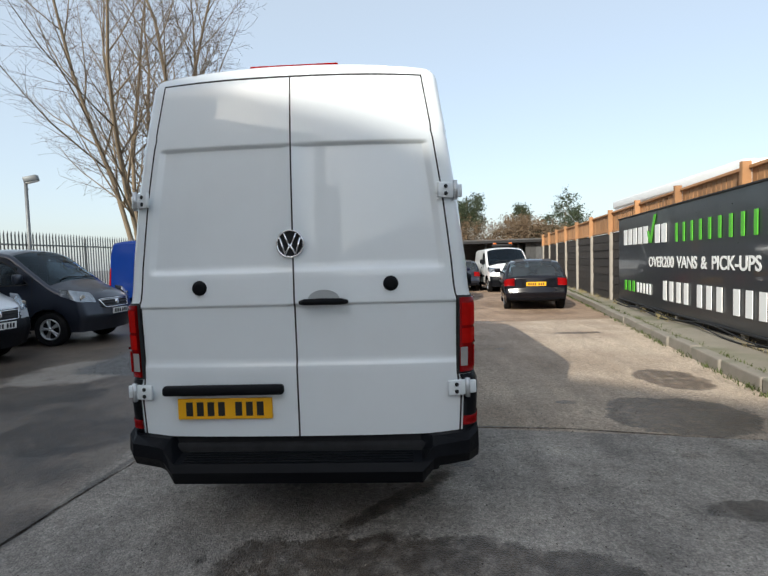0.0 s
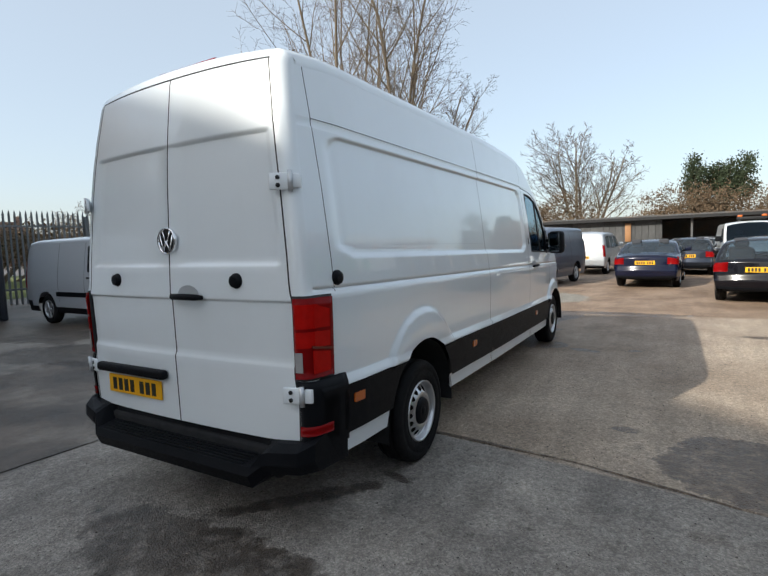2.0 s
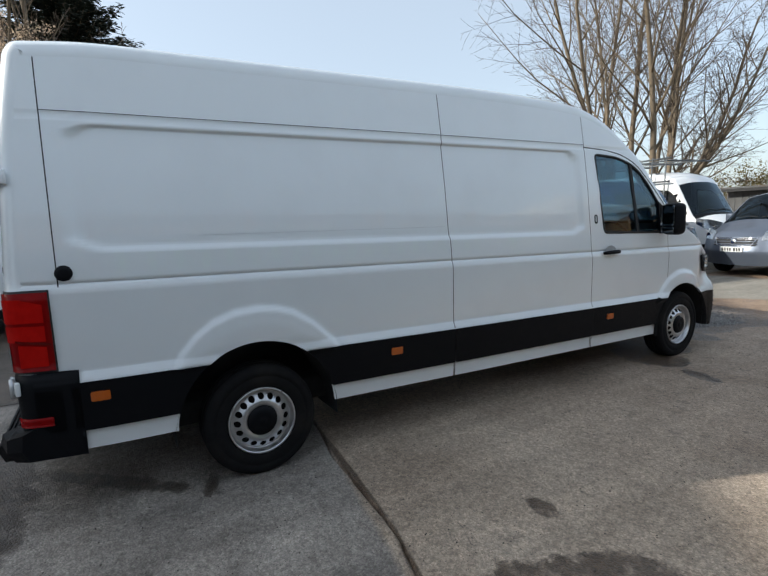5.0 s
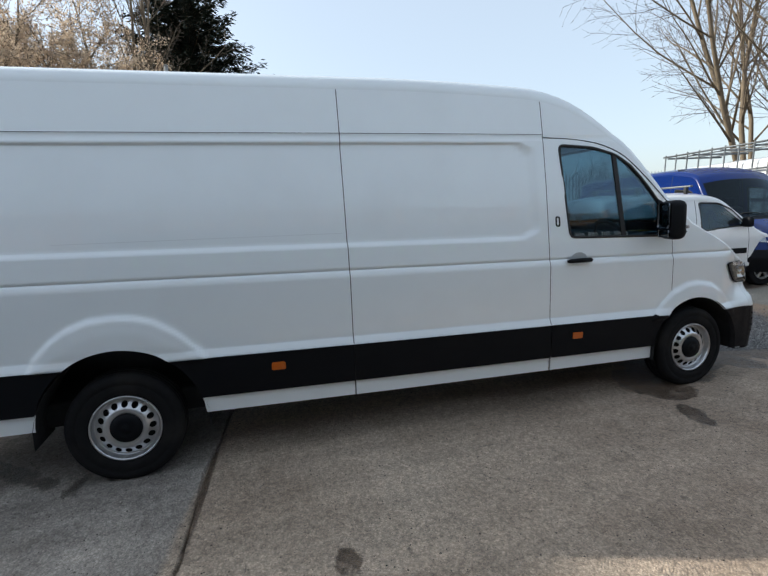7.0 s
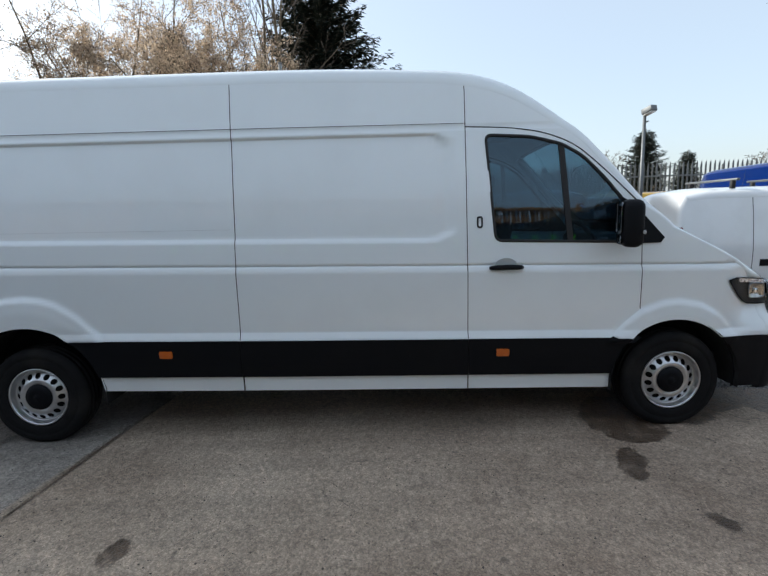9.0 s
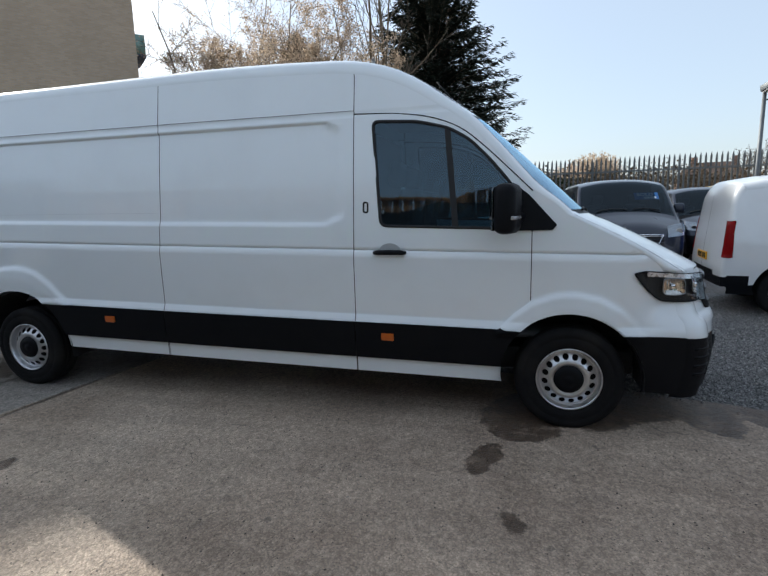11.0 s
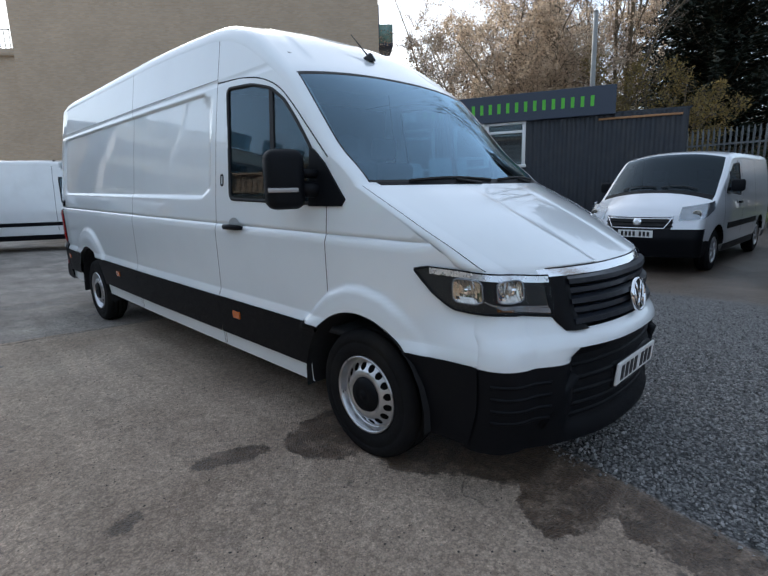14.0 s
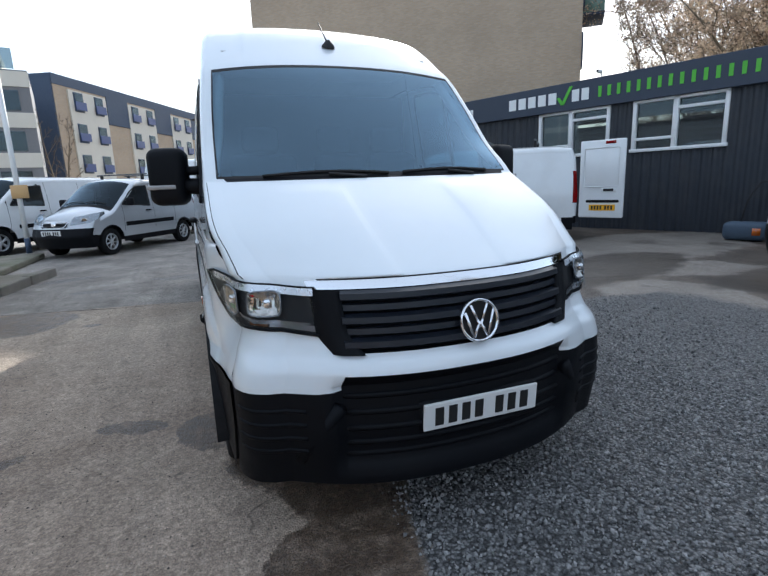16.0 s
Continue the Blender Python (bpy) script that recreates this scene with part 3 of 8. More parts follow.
# ---- setting: ground, walls, fences ----
def blob(nt, pos, cx, cy, rx, ry, deg=0.0, rag=0.35, scale=1.6, soft=0.12):
    """A ragged oval mask on the ground."""
    mp = nt.nodes.new("ShaderNodeMapping")
    mp.vector_type = "TEXTURE"
    mp.inputs["Location"].default_value, mp.inputs["Rotation"].default_value, mp.inputs["Scale"].default_value = (cx, cy, 0), (0, 0, radians(deg)), (rx, ry, 1000)
    nt.links.new(pos, mp.inputs["Vector"])
    ln = nt.nodes.new("ShaderNodeVectorMath")
    ln.operation = "LENGTH"
    nt.links.new(mp.outputs[0], ln.inputs[0])
    nz = nt.nodes.new("ShaderNodeTexNoise")
    nz.inputs["Scale"].default_value, nz.inputs["Detail"].default_value, nz.inputs["Roughness"].default_value = scale, 9, 0.74
    nt.links.new(pos, nz.inputs["Vector"])
    ad = nt.nodes.new("ShaderNodeMath")
    ad.operation = "MULTIPLY_ADD"
    ad.inputs[1].default_value = rag * 2
    nt.links.new(nz.outputs["Fac"], ad.inputs[0])
    nt.links.new(ln.outputs["Value"], ad.inputs[2])
    mr = nt.nodes.new("ShaderNodeMapRange")
    mr.inputs["From Min"].default_value, mr.inputs["From Max"].default_value = 1 + rag - soft * 0.6, 1 + rag + soft * 0.6
    mr.inputs["To Min"].default_value, mr.inputs["To Max"].default_value = 1, 0
    nt.links.new(ad.outputs[0], mr.inputs["Value"])
    return mr.outputs[0]


def ground_material():
    m = bpy.data.materials.new("yard_ground")
    m.use_nodes = True
    nt = m.node_tree
    b = nt.nodes["Principled BSDF"]
    tc = nt.nodes.new("ShaderNodeTexCoord")
    pos = tc.outputs["Object"]

    def noise_at(s, d=6.0, rough=0.55):
        n = nt.nodes.new("ShaderNodeTexNoise")
        n.inputs["Scale"].default_value, n.inputs["Detail"].default_value, n.inputs["Roughness"].default_value = s, d, rough
        nt.links.new(pos, n.inputs["Vector"])
        return n.outputs["Fac"]

    def spread(fac, lo, hi, a=0.0, z=1.0):
        r = nt.nodes.new("ShaderNodeMapRange")
        for k, v in (("From Min", lo), ("From Max", hi), ("To Min", a), ("To Max", z)):
            r.inputs[k].default_value = v
        nt.links.new(fac, r.inputs["Value"])
        return r.outputs[0]

    def mixed(fac, a, c):
        x = nt.nodes.new("ShaderNodeMix")
        x.data_type = "RGBA"
        for sock, val in ((x.inputs[0], fac), (x.inputs[6], a), (x.inputs[7], c)):
            if isinstance(val, bpy.types.NodeSocket):
                nt.links.new(val, sock)
            elif isinstance(val, (int, float)):
                sock.default_value = val
            else:
                sock.default_value = rgba(val)
        return x.outputs[2]

    def times(a, c):
        x = nt.nodes.new("ShaderNodeMath")
        x.operation = "MULTIPLY"
        for sock, val in ((x.inputs[0], a), (x.inputs[1], c)):
            if isinstance(val, (int, float)):
                sock.default_value = val
            else:
                nt.links.new(val, sock)
        return x.outputs[0]

    def line_mask(px, py, nx, ny, rag=0.2, scale=1.2, soft=0.05):
        """1 on the side of the line through (px, py) that (nx, ny) points to, with a ragged border."""
        dt = nt.nodes.new("ShaderNodeVectorMath")
        dt.operation = "DOT_PRODUCT"
        k = math.hypot(nx, ny)
        dt.inputs[1].default_value = (nx / k, ny / k, 0)
        nt.links.new(pos, dt.inputs[0])
        ad = nt.nodes.new("ShaderNodeMath")
        ad.operation = "MULTIPLY_ADD"
        ad.inputs[1].default_value = rag * 2
        nt.links.new(noise_at(scale, 6), ad.inputs[0])
        nt.links.new(dt.outputs["Value"], ad.inputs[2])
        c = (px * nx + py * ny) / k + rag
        return spread(ad.outputs[0], c - soft, c + soft)

    def scaled(c, f):
        sc = nt.nodes.new("ShaderNodeVectorMath")
        sc.operation = "SCALE"
        nt.links.new(c, sc.inputs[0])
        nt.links.new(f, sc.inputs["Scale"])
        return sc.outputs[0]

    # worn concrete, warm in the middle and greyer behind the joint
    col = mixed(spread(noise_at(0.8, 9, 0.62), 0.36, 0.64), (0.315, 0.243, 0.180), (0.465, 0.377, 0.291))
    slab = mixed(spread(noise_at(1.3, 9, 0.65), 0.36, 0.64), (0.182, 0.162, 0.142), (0.347, 0.31, 0.27))
    col = mixed(line_mask(0.56, 1.76, -0.165, -1.0, 0.02, 3.0, 0.02), col, slab)
    # darker copy of the concrete: shade beyond the sunlit wedge put into its colour
    worn_shaded = mixed(spread(noise_at(0.9, 9, 0.65), 0.36, 0.64), (0.252, 0.188, 0.138), (0.402, 0.314, 0.239))
    col = mixed(times(line_mask(2.0, 3.6, 0.1, 1.0, 0.7, 0.7, 0.8), line_mask(2.75, 5.0, -1.0, 0.12, 0.25, 1.2, 0.25)), col, worn_shaded)
    # reddish earth at the far end and pale broken concrete before it
    earth = mixed(spread(noise_at(1.1, 8), 0.35, 0.65), (0.19, 0.125, 0.08), (0.33, 0.235, 0.165))
    col = mixed(line_mask(3.0, 8.9, -0.03, 1.0, 0.25, 0.8, 0.1), col, earth)
    col = mixed(blob(nt, pos, -1.9, 11.3, 2.6, 1.7, 10, 0.3, 0.8, 0.06), col, mixed(noise_at(2.0, 8), (0.19, 0.17, 0.14), (0.31, 0.285, 0.24)))
    # brown mud towards the parked vans, with paler worn patches
    mud = mixed(spread(noise_at(1.0, 9, 0.62), 0.36, 0.62), (0.055, 0.042, 0.032), (0.150, 0.115, 0.087))
    patch = spread(noise_at(0.55, 7), 0.56, 0.60)
    mud = mixed(times(patch, 0.5), mud, (0.24, 0.20, 0.16))
    # pale broken concrete before the office and among the parked vans
    for q in ((-7.6, 0.9, 2.6, 1.5, 20, 0.6, 1.2, 0.08), (-5.4, 2.9, 1.5, 0.7, -25, 0.6, 1.8, 0.08), (-4.2, 4.3, 0.8, 0.9, 0, 0.5, 2.0, 0.06)):
        mud = mixed(times(blob(nt, pos, *q), 0.85), mud, mixed(noise_at(2.6, 8, 0.6), (0.20, 0.17, 0.14), (0.38, 0.335, 0.285)))
    muddy = line_mask(-1.66, 0.6, -1.0, -0.08, 0.09, 1.6, 0.03)
    col = mixed(muddy, col, mud)
    # hairline cracks
    vo = nt.nodes.new("ShaderNodeTexVoronoi")
    vo.feature = "DISTANCE_TO_EDGE"
    vo.inputs["Scale"].default_value = 0.75
    wob = nt.nodes.new("ShaderNodeTexNoise")
    wob.inputs["Scale"].default_value, wob.inputs["Detail"].default_value = 2.2, 8
    nt.links.new(pos, wob.inputs["Vector"])
    va = nt.nodes.new("ShaderNodeVectorMath")
    va.operation = "MULTIPLY_ADD"
    va.inputs[1].default_value = (0.9, 0.9, 0.0)
    nt.links.new(wob.outputs["Color"], va.inputs[0])
    nt.links.new(pos, va.inputs[2])
    nt.links.new(va.outputs[0], vo.inputs["Vector"])
    crack = times(spread(vo.outputs["Distance"], 0.0, 0.006, 1.0, 0.0), spread(noise_at(0.9, 4), 0.55, 0.62))
    col = mixed(times(crack, 0.75), col, (0.07, 0.058, 0.047))
    # faint grease spots and tyre drag marks
    drag = nt.nodes.new("ShaderNodeMapping")
    drag.inputs["Rotation"].default_value, drag.inputs["Scale"].default_value = (0, 0, 0.25), (5.0, 0.5, 1.0)
    nt.links.new(pos, drag.inputs["Vector"])
    dn = nt.nodes.new("ShaderNodeTexNoise")
    dn.inputs["Scale"].default_value, dn.inputs["Detail"].default_value = 1.0, 6
    nt.links.new(drag.outputs[0], dn.inputs["Vector"])
    col = scaled(col, spread(dn.outputs["Fac"], 0.35, 0.7, 1.08, 0.86))
    col = mixed(times(spread(noise_at(3.2, 7, 0.6), 0.60, 0.68), 0.38), col, (0.11, 0.088, 0.07))
    # grit, pits and pale aggregate
    col = scaled(col, spread(noise_at(24, 6, 0.75), 0.32, 0.68, 0.76, 1.18))
    ag = nt.nodes.new("ShaderNodeTexVoronoi")
    ag.inputs["Scale"].default_value = 105
    nt.links.new(pos, ag.inputs["Vector"])
    tone = nt.nodes.new("ShaderNodeSeparateColor")
    nt.links.new(ag.outputs["Color"], tone.inputs[0])
    col = scaled(col, spread(tone.outputs[0], 0.0, 1.0, 0.80, 1.36))
    col = scaled(col, spread(ag.outputs["Distance"], 0.3, 0.75, 1.10, 0.88))
    ag2 = nt.nodes.new("ShaderNodeTexVoronoi")
    ag2.inputs["Scale"].default_value = 48
    nt.links.new(pos, ag2.inputs["Vector"])
    tone2 = nt.nodes.new("ShaderNodeSeparateColor")
    nt.links.new(ag2.outputs["Color"], tone2.inputs[0])
    col = scaled(col, spread(tone2.outputs[1], 0.0, 1.0, 0.84, 1.16))
    col = mixed(times(spread(noise_at(75, 2), 0.67, 0.71), 0.75), col, (0.065, 0.055, 0.048))
    col = mixed(times(spread(noise_at(95, 2), 0.69, 0.73), 0.6), col, (0.52, 0.48, 0.43))
    col = mixed(times(spread(noise_at(9, 4), 0.68, 0.72), 0.6), col, (0.09, 0.076, 0.064))
    # crushed-stone bed on the dark side of the nose
    bed = times(line_mask(0.20, 6.62, -1.0, 0.27, 0.06, 3.0, 0.02), line_mask(-2.9, 3.95, 0.16, 1.0, 0.22, 1.6, 0.06))
    bed = times(bed, times(line_mask(-4.35, 5.5, 1.0, 0.08, 0.3, 1.5, 0.12), line_mask(-0.6, 8.75, -0.55, -1.0, 0.3, 1.5, 0.10)))
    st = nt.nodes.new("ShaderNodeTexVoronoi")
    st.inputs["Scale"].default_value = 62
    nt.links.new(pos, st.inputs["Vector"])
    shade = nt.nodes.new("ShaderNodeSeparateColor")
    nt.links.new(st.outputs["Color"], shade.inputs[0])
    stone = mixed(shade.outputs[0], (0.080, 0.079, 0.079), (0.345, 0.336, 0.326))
    # shade in the gaps between stones is put into the colour
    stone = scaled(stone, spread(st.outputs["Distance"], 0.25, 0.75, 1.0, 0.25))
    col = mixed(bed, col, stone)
    # oil and water stains
    wet = None
    for p in WET:
        k = blob(nt, pos, *p)
        if wet is None:
            wet = k
        else:
            mx = nt.nodes.new("ShaderNodeMath")
            mx.operation = "MAXIMUM"
            nt.links.new(wet, mx.inputs[0])
            nt.links.new(k, mx.inputs[1])
            wet = mx.outputs[0]
    flip = nt.nodes.new("ShaderNodeMath")
    flip.operation = "SUBTRACT"
    flip.inputs[0].default_value = 1.0
    nt.links.new(bed, flip.inputs[1])
    damp = times(times(spread(noise_at(0.8, 7), 0.55, 0.62), muddy), 0.7)
    mx = nt.nodes.new("ShaderNodeMath")
    mx.operation = "MAXIMUM"
    nt.links.new(wet, mx.inputs[0])
    nt.links.new(damp, mx.inputs[1])
    wet = times(times(mx.outputs[0], flip.outputs[0]), spread(noise_at(9, 8, 0.7), 0.34, 0.52, 0.35, 1.0))
    dk = nt.nodes.new("ShaderNodeVectorMath")
    dk.operation = "MULTIPLY"
    nt.links.new(col, dk.inputs[0])
    dk.inputs[1].default_value = (0.29, 0.255, 0.225)
    col = mixed(wet, col, dk.outputs[0])
    nt.links.new(col, b.inputs["Base Color"])
    dry = spread(muddy, 0, 1, 0.76, 0.40)
    gl = nt.nodes.new("ShaderNodeMix")
    gl.inputs[3].default_value = 0.30
    nt.links.new(wet, gl.inputs[0])
    nt.links.new(dry, gl.inputs[2])
    nt.links.new(gl.outputs[0], b.inputs["Roughness"])
    b.inputs["Specular IOR Level"].default_value = 0.5
    b1, b2 = nt.nodes.new("ShaderNodeBump"), nt.nodes.new("ShaderNodeBump")
    b1.inputs["Strength"].default_value, b1.inputs["Distance"].default_value = 0.9, 0.03
    b2.inputs["Strength"].default_value, b2.inputs["Distance"].default_value = 0.8, 0.006
    nt.links.new(noise_at(3.0, 9, 0.6), b1.inputs["Height"])
    rel = nt.nodes.new("ShaderNodeMath")
    rel.operation = "SUBTRACT"
    nt.links.new(noise_at(60, 6, 0.7), rel.inputs[0])
    nt.links.new(ag.outputs["Distance"], rel.inputs[1])
    nt.links.new(rel.outputs[0], b2.inputs["Height"])
    b3 = nt.nodes.new("ShaderNodeBump")
    b3.inputs["Distance"].default_value = 0.012
    b3.invert = True
    nt.links.new(bed, b3.inputs["Strength"])
    nt.links.new(st.outputs["Distance"], b3.inputs["Height"])
    nt.links.new(b1.outputs[0], b2.inputs["Normal"])
    nt.links.new(b2.outputs[0], b3.inputs["Normal"])
    nt.links.new(b3.outputs[0], b.inputs["Normal"])
    return m


WET = [(3.02, 1.95, 0.62, 0.58, -8, 0.45, 3.0, 0.05), (3.65, 3.25, 0.36, 0.5, 10, 0.6, 4.0, 0.1), (3.8, 6.95, 0.5, 0.13, 0, 0.6, 5.0, 0.1), (0.66, -0.36, 1.05, 0.34, -5, 0.6, 5.0, 0.06), (0.55, 0.42, 0.60, 0.07, 48, 1.2, 8.0, 0.15), (2.55, 0.22, 0.28, 0.12, 0, 0.7, 7.0, 0.1)]
WET += [(0.78, 5.50, 0.42, 0.30, -10, 0.45, 6.0, 0.03), (0.50, 5.95, 0.44, 0.40, -35, 0.4, 6.0, 0.03), (0.40, 6.30, 0.33, 0.34, 0, 0.4, 6.0, 0.03), (0.48, 6.72, 0.38, 0.21, 12, 0.5, 7.0, 0.03), (0.40, 7.35, 0.30, 0.62, -8, 0.5, 6.0, 0.03), (0.52, 8.3, 0.42, 0.75, -14, 0.5, 5.0, 0.04), (1.44, 5.26, 0.20, 0.085, -20, 1.3, 11.0, 0.08), (2.05, 5.43, 0.09, 0.05, 30, 1.3, 16.0, 0.1), (2.16, 2.39, 0.10, 0.065, 0, 0.6, 12.0, 0.15), (1.15, 5.42, 0.05, 0.04, 0, 0.7, 15.0, 0.15)]
WET += [(0.8, 8.9, 1.9, 0.22, 2, 0.8, 3.0, 0.1), (2.2, 8.75, 0.5, 0.09, 5, 0.7, 5.0, 0.1), (-2.5, 1.6, 0.7, 0.5, 0, 0.7, 2.5, 0.1), (-5.0, 2.5, 2.0, 0.8, 20, 0.6, 2.0, 0.1), (3.1, -1.2, 0.5, 0.2, 20, 0.6, 6.0, 0.1), (0.92, 0.9, 0.13, 0.04, -20, 0.9, 10.0, 0.15)]
WET += [(1.23, 1.69, 0.72, 0.022, -6, 0.6, 9.0, 0.3), (2.38, 1.50, 0.56, 0.024, -13.9, 0.6, 9.0, 0.3), (-1.6, 0.4, 0.03, 0.9, -3, 0.6, 9.0, 0.3)]
GROUND = ground_material()


def ground_sheet():
    """One sheet to the horizon with the open joints of the slab sunk into it."""
    rng = random.Random(21)
    bm = bmesh.new()
    edges = []

    def ring(vs):
        return [bm.edges.new((vs[i], vs[(i + 1) % len(vs)])) for i in range(len(vs))]

    edges += ring([bm.verts.new(q) for q in ((-900, -900, 0), (900, -900, 0), (900, 900, 0), (-900, 900, 0))])
    for knots, wide in ((((-0.95, 1.97), (0.56, 1.76), (0.97, 1.68), (1.9, 1.62), (2.87, 1.38), (3.6, 1.26)), 0.022), (((-1.66, -2.2), (-1.63, -0.13), (-1.60, 0.33), (-1.52, 0.93), (-1.46, 1.9)), 0.020)):
        xs, ys = [q[0] for q in knots], [q[1] for q in knots]
        along = 0 if abs(xs[-1] - xs[0]) > abs(ys[-1] - ys[0]) else 1
        n = 60
        left, right, mid = [], [], []
        for k in range(n + 1):
            f = k / n
            if along == 0:
                x = xs[0] + (xs[-1] - xs[0]) * f
                y = float(np.interp(x, xs, ys))
            else:
                y = ys[0] + (ys[-1] - ys[0]) * f
                x = float(np.interp(y, ys, xs))
            a, c = (wide * rng.uniform(0.25, 1.0) * math.sin(math.pi * (0.04 + 0.92 * f)) ** 0.3 for _ in range(2))
            o = (0.0, 1.0) if along == 0 else (-1.0, 0.0)
            left.append(bm.verts.new((x + o[0] * a, y + o[1] * a, 0)))
            right.append(bm.verts.new((x - o[0] * c, y - o[1] * c, 0)))
            mid.append(bm.verts.new((x, y, -0.022)))
        edges += ring(left + right[::-1])
        for k in range(n):
            bm.faces.new((left[k], mid[k], mid[k + 1], left[k + 1]))
            bm.faces.new((mid[k], right[k], right[k + 1], mid[k + 1]))
        bm.faces.new((left[0], right[0], mid[0]))
        bm.faces.new((left[-1], mid[-1], right[-1]))
    bmesh.ops.triangle_fill(bm, use_beauty=True, use_dissolve=False, edges=edges)
    bmesh.ops.recalc_face_normals(bm, faces=bm.faces[:])
    if sum(f.normal.z for f in bm.faces) < 0:
        bmesh.ops.reverse_faces(bm, faces=bm.faces[:])
    me = bpy.data.meshes.new("ground")
    bm.to_mesh(me)
    bm.free()
    me.materials.append(GROUND)
    return me


gr = ground_sheet()
ground = tagged(new("ground", gr), "worn concrete and mud yard with oil stains", "ground", kind="structure")


def solid(name, bm, mats, m=None, label="", category="", kind="structure", smooth=False):
    me = bpy.data.meshes.new(name)
    bm.to_mesh(me)
    bm.free()
    for q in mats if isinstance(mats, (list, tuple)) else [mats]:
        me.materials.append(q)
    if smooth:
        me.polygons.foreach_set("use_smooth", [True] * len(me.polygons))
    ob = new(name, me)
    if m is not None:
        ob.matrix_basis = m
    return tagged(ob, label, category, kind=kind)


def text_mesh(name, words, size, parent, m, material, bold=0.0):
    cu = bpy.data.curves.new(name, "FONT")
    cu.body, cu.size, cu.extrude, cu.offset, cu.align_x = words, size, 0.003, bold, "LEFT"
    tmp = bpy.data.objects.new(name, cu)
    scene.collection.objects.link(tmp)
    me = bpy.data.meshes.new_from_object(tmp.evaluated_get(bpy.context.evaluated_depsgraph_get()))
    bpy.data.objects.remove(tmp)
    me.materials.append(material)
    ob = new(name, me)
    ob.parent = parent
    ob.matrix_basis = m
    return ob


def letter_bars(parent, s0, s1, z0, z1, count, material, y=-0.012, fill=0.62):
    """Plain upright shapes in a row in place of lettering, in the xz plane of the parent."""
    step = (s1 - s0) / count
    for k in range(count):
        c = s0 + step * (k + 0.5)
        w, hgt = step * fill, z1 - z0
        part("sign_shape", box(c, y, (z0 + z1) / 2, w, 0.012, hgt, 0.0, 1), material, parent, smooth=False)


def tick_shape(parent, c, z0, z1, w, material, y=-0.014):
    pts = [(c - w * 0.5, z0 + (z1 - z0) * 0.45), (c - w * 0.15, z0), (c + w * 0.5, z1)]
    vs = []
    t = w * 0.13
    for px, pz in pts:
        vs += [(px - t, y - 0.004, pz), (px + t, y - 0.004, pz), (px + t, y + 0.008, pz), (px - t, y + 0.008, pz)]
    fs = []
    for i in range(2):
        for j in range(4):
            fs.append((i * 4 + j, i * 4 + (j + 1) % 4, i * 4 + 4 + (j + 1) % 4, i * 4 + 4 + j))
    part("sign_shape", (vs, fs), material, parent, smooth=False)


KERB = surface("kerb_concrete", (0.25, 0.225, 0.19), rough=0.85, var=0.18, scale=5, bump=0.5, bump_scale=60, dirt=(0.10, 0.11, 0.06), dirt_amount=0.6, dirt_scale=2.5)
VERGE = surface("verge_concrete", (0.24, 0.215, 0.17), rough=0.9, var=0.2, scale=3, bump=0.5, bump_scale=50, dirt=(0.10, 0.11, 0.045), dirt_amount=0.8, dirt_scale=1.2)
POST = surface("fence_post_concrete", (0.34, 0.31, 0.27), rough=0.9, var=0.15, scale=8, bump=0.3, bump_scale=80)
DARK_WOOD = surface("dark_fence_board", (0.030, 0.024, 0.020), rough=0.8, var=0.35, scale=9, bump=0.5, bump_scale=60, per_piece=0.25)
NEW_WOOD = surface("orange_new_timber", (0.40, 0.205, 0.09), rough=0.7, var=0.25, scale=8, bump=0.35, bump_scale=60, per_piece=0.2)
SIGN_DARK = surface("dark_sign_board", (0.022, 0.027, 0.033), rough=0.3, var=0.12, scale=3, coat=0.25)
FASCIA = surface("navy_fascia", (0.024, 0.036, 0.062), rough=0.45, var=0.12, scale=3)
SIGN_WHITE = surface("sign_white", (0.78, 0.79, 0.78), rough=0.5, var=0.05)
SIGN_GREEN = surface("sign_green", (0.10, 0.46, 0.035), rough=0.5, var=0.08)
CLAD = surface("navy_cladding", (0.019, 0.024, 0.034), rough=0.55, var=0.3, scale=4, dirt=(0.05, 0.045, 0.04), dirt_amount=0.3, dirt_scale=2)
UPVC = surface("white_window_frame", (0.78, 0.78, 0.77), rough=0.4, var=0.05, dirt=(0.4, 0.38, 0.33), dirt_amount=0.2)
CORRUGATED = surface("weathered_sheet", (0.10, 0.10, 0.10), rough=0.75, var=0.35, scale=4, bump=0.3, bump_scale=40, dirt=(0.16, 0.10, 0.06), dirt_amount=0.5, dirt_scale=1.5)
PALE = surface("galvanised_steel", (0.16, 0.17, 0.175), rough=0.55, metal=0.6, var=0.25, scale=10, per_piece=0.15)
NAVY_CLAD = surface("slate_cladding", (0.05, 0.075, 0.125), rough=0.7, var=0.12, scale=2)
CREAM = surface("cream_render", (0.68, 0.64, 0.56), rough=0.85, var=0.08, scale=1.2)
UNIT_GREY = surface("grey_cladding", (0.30, 0.31, 0.33), rough=0.6, var=0.1, scale=0.6)
WAREHOUSE = surface("white_cladding", (0.70, 0.72, 0.73), rough=0.6, var=0.05, scale=0.6)
ROOF = surface("brown_roof_tiles", (0.10, 0.065, 0.05), rough=0.85, var=0.3, scale=6)


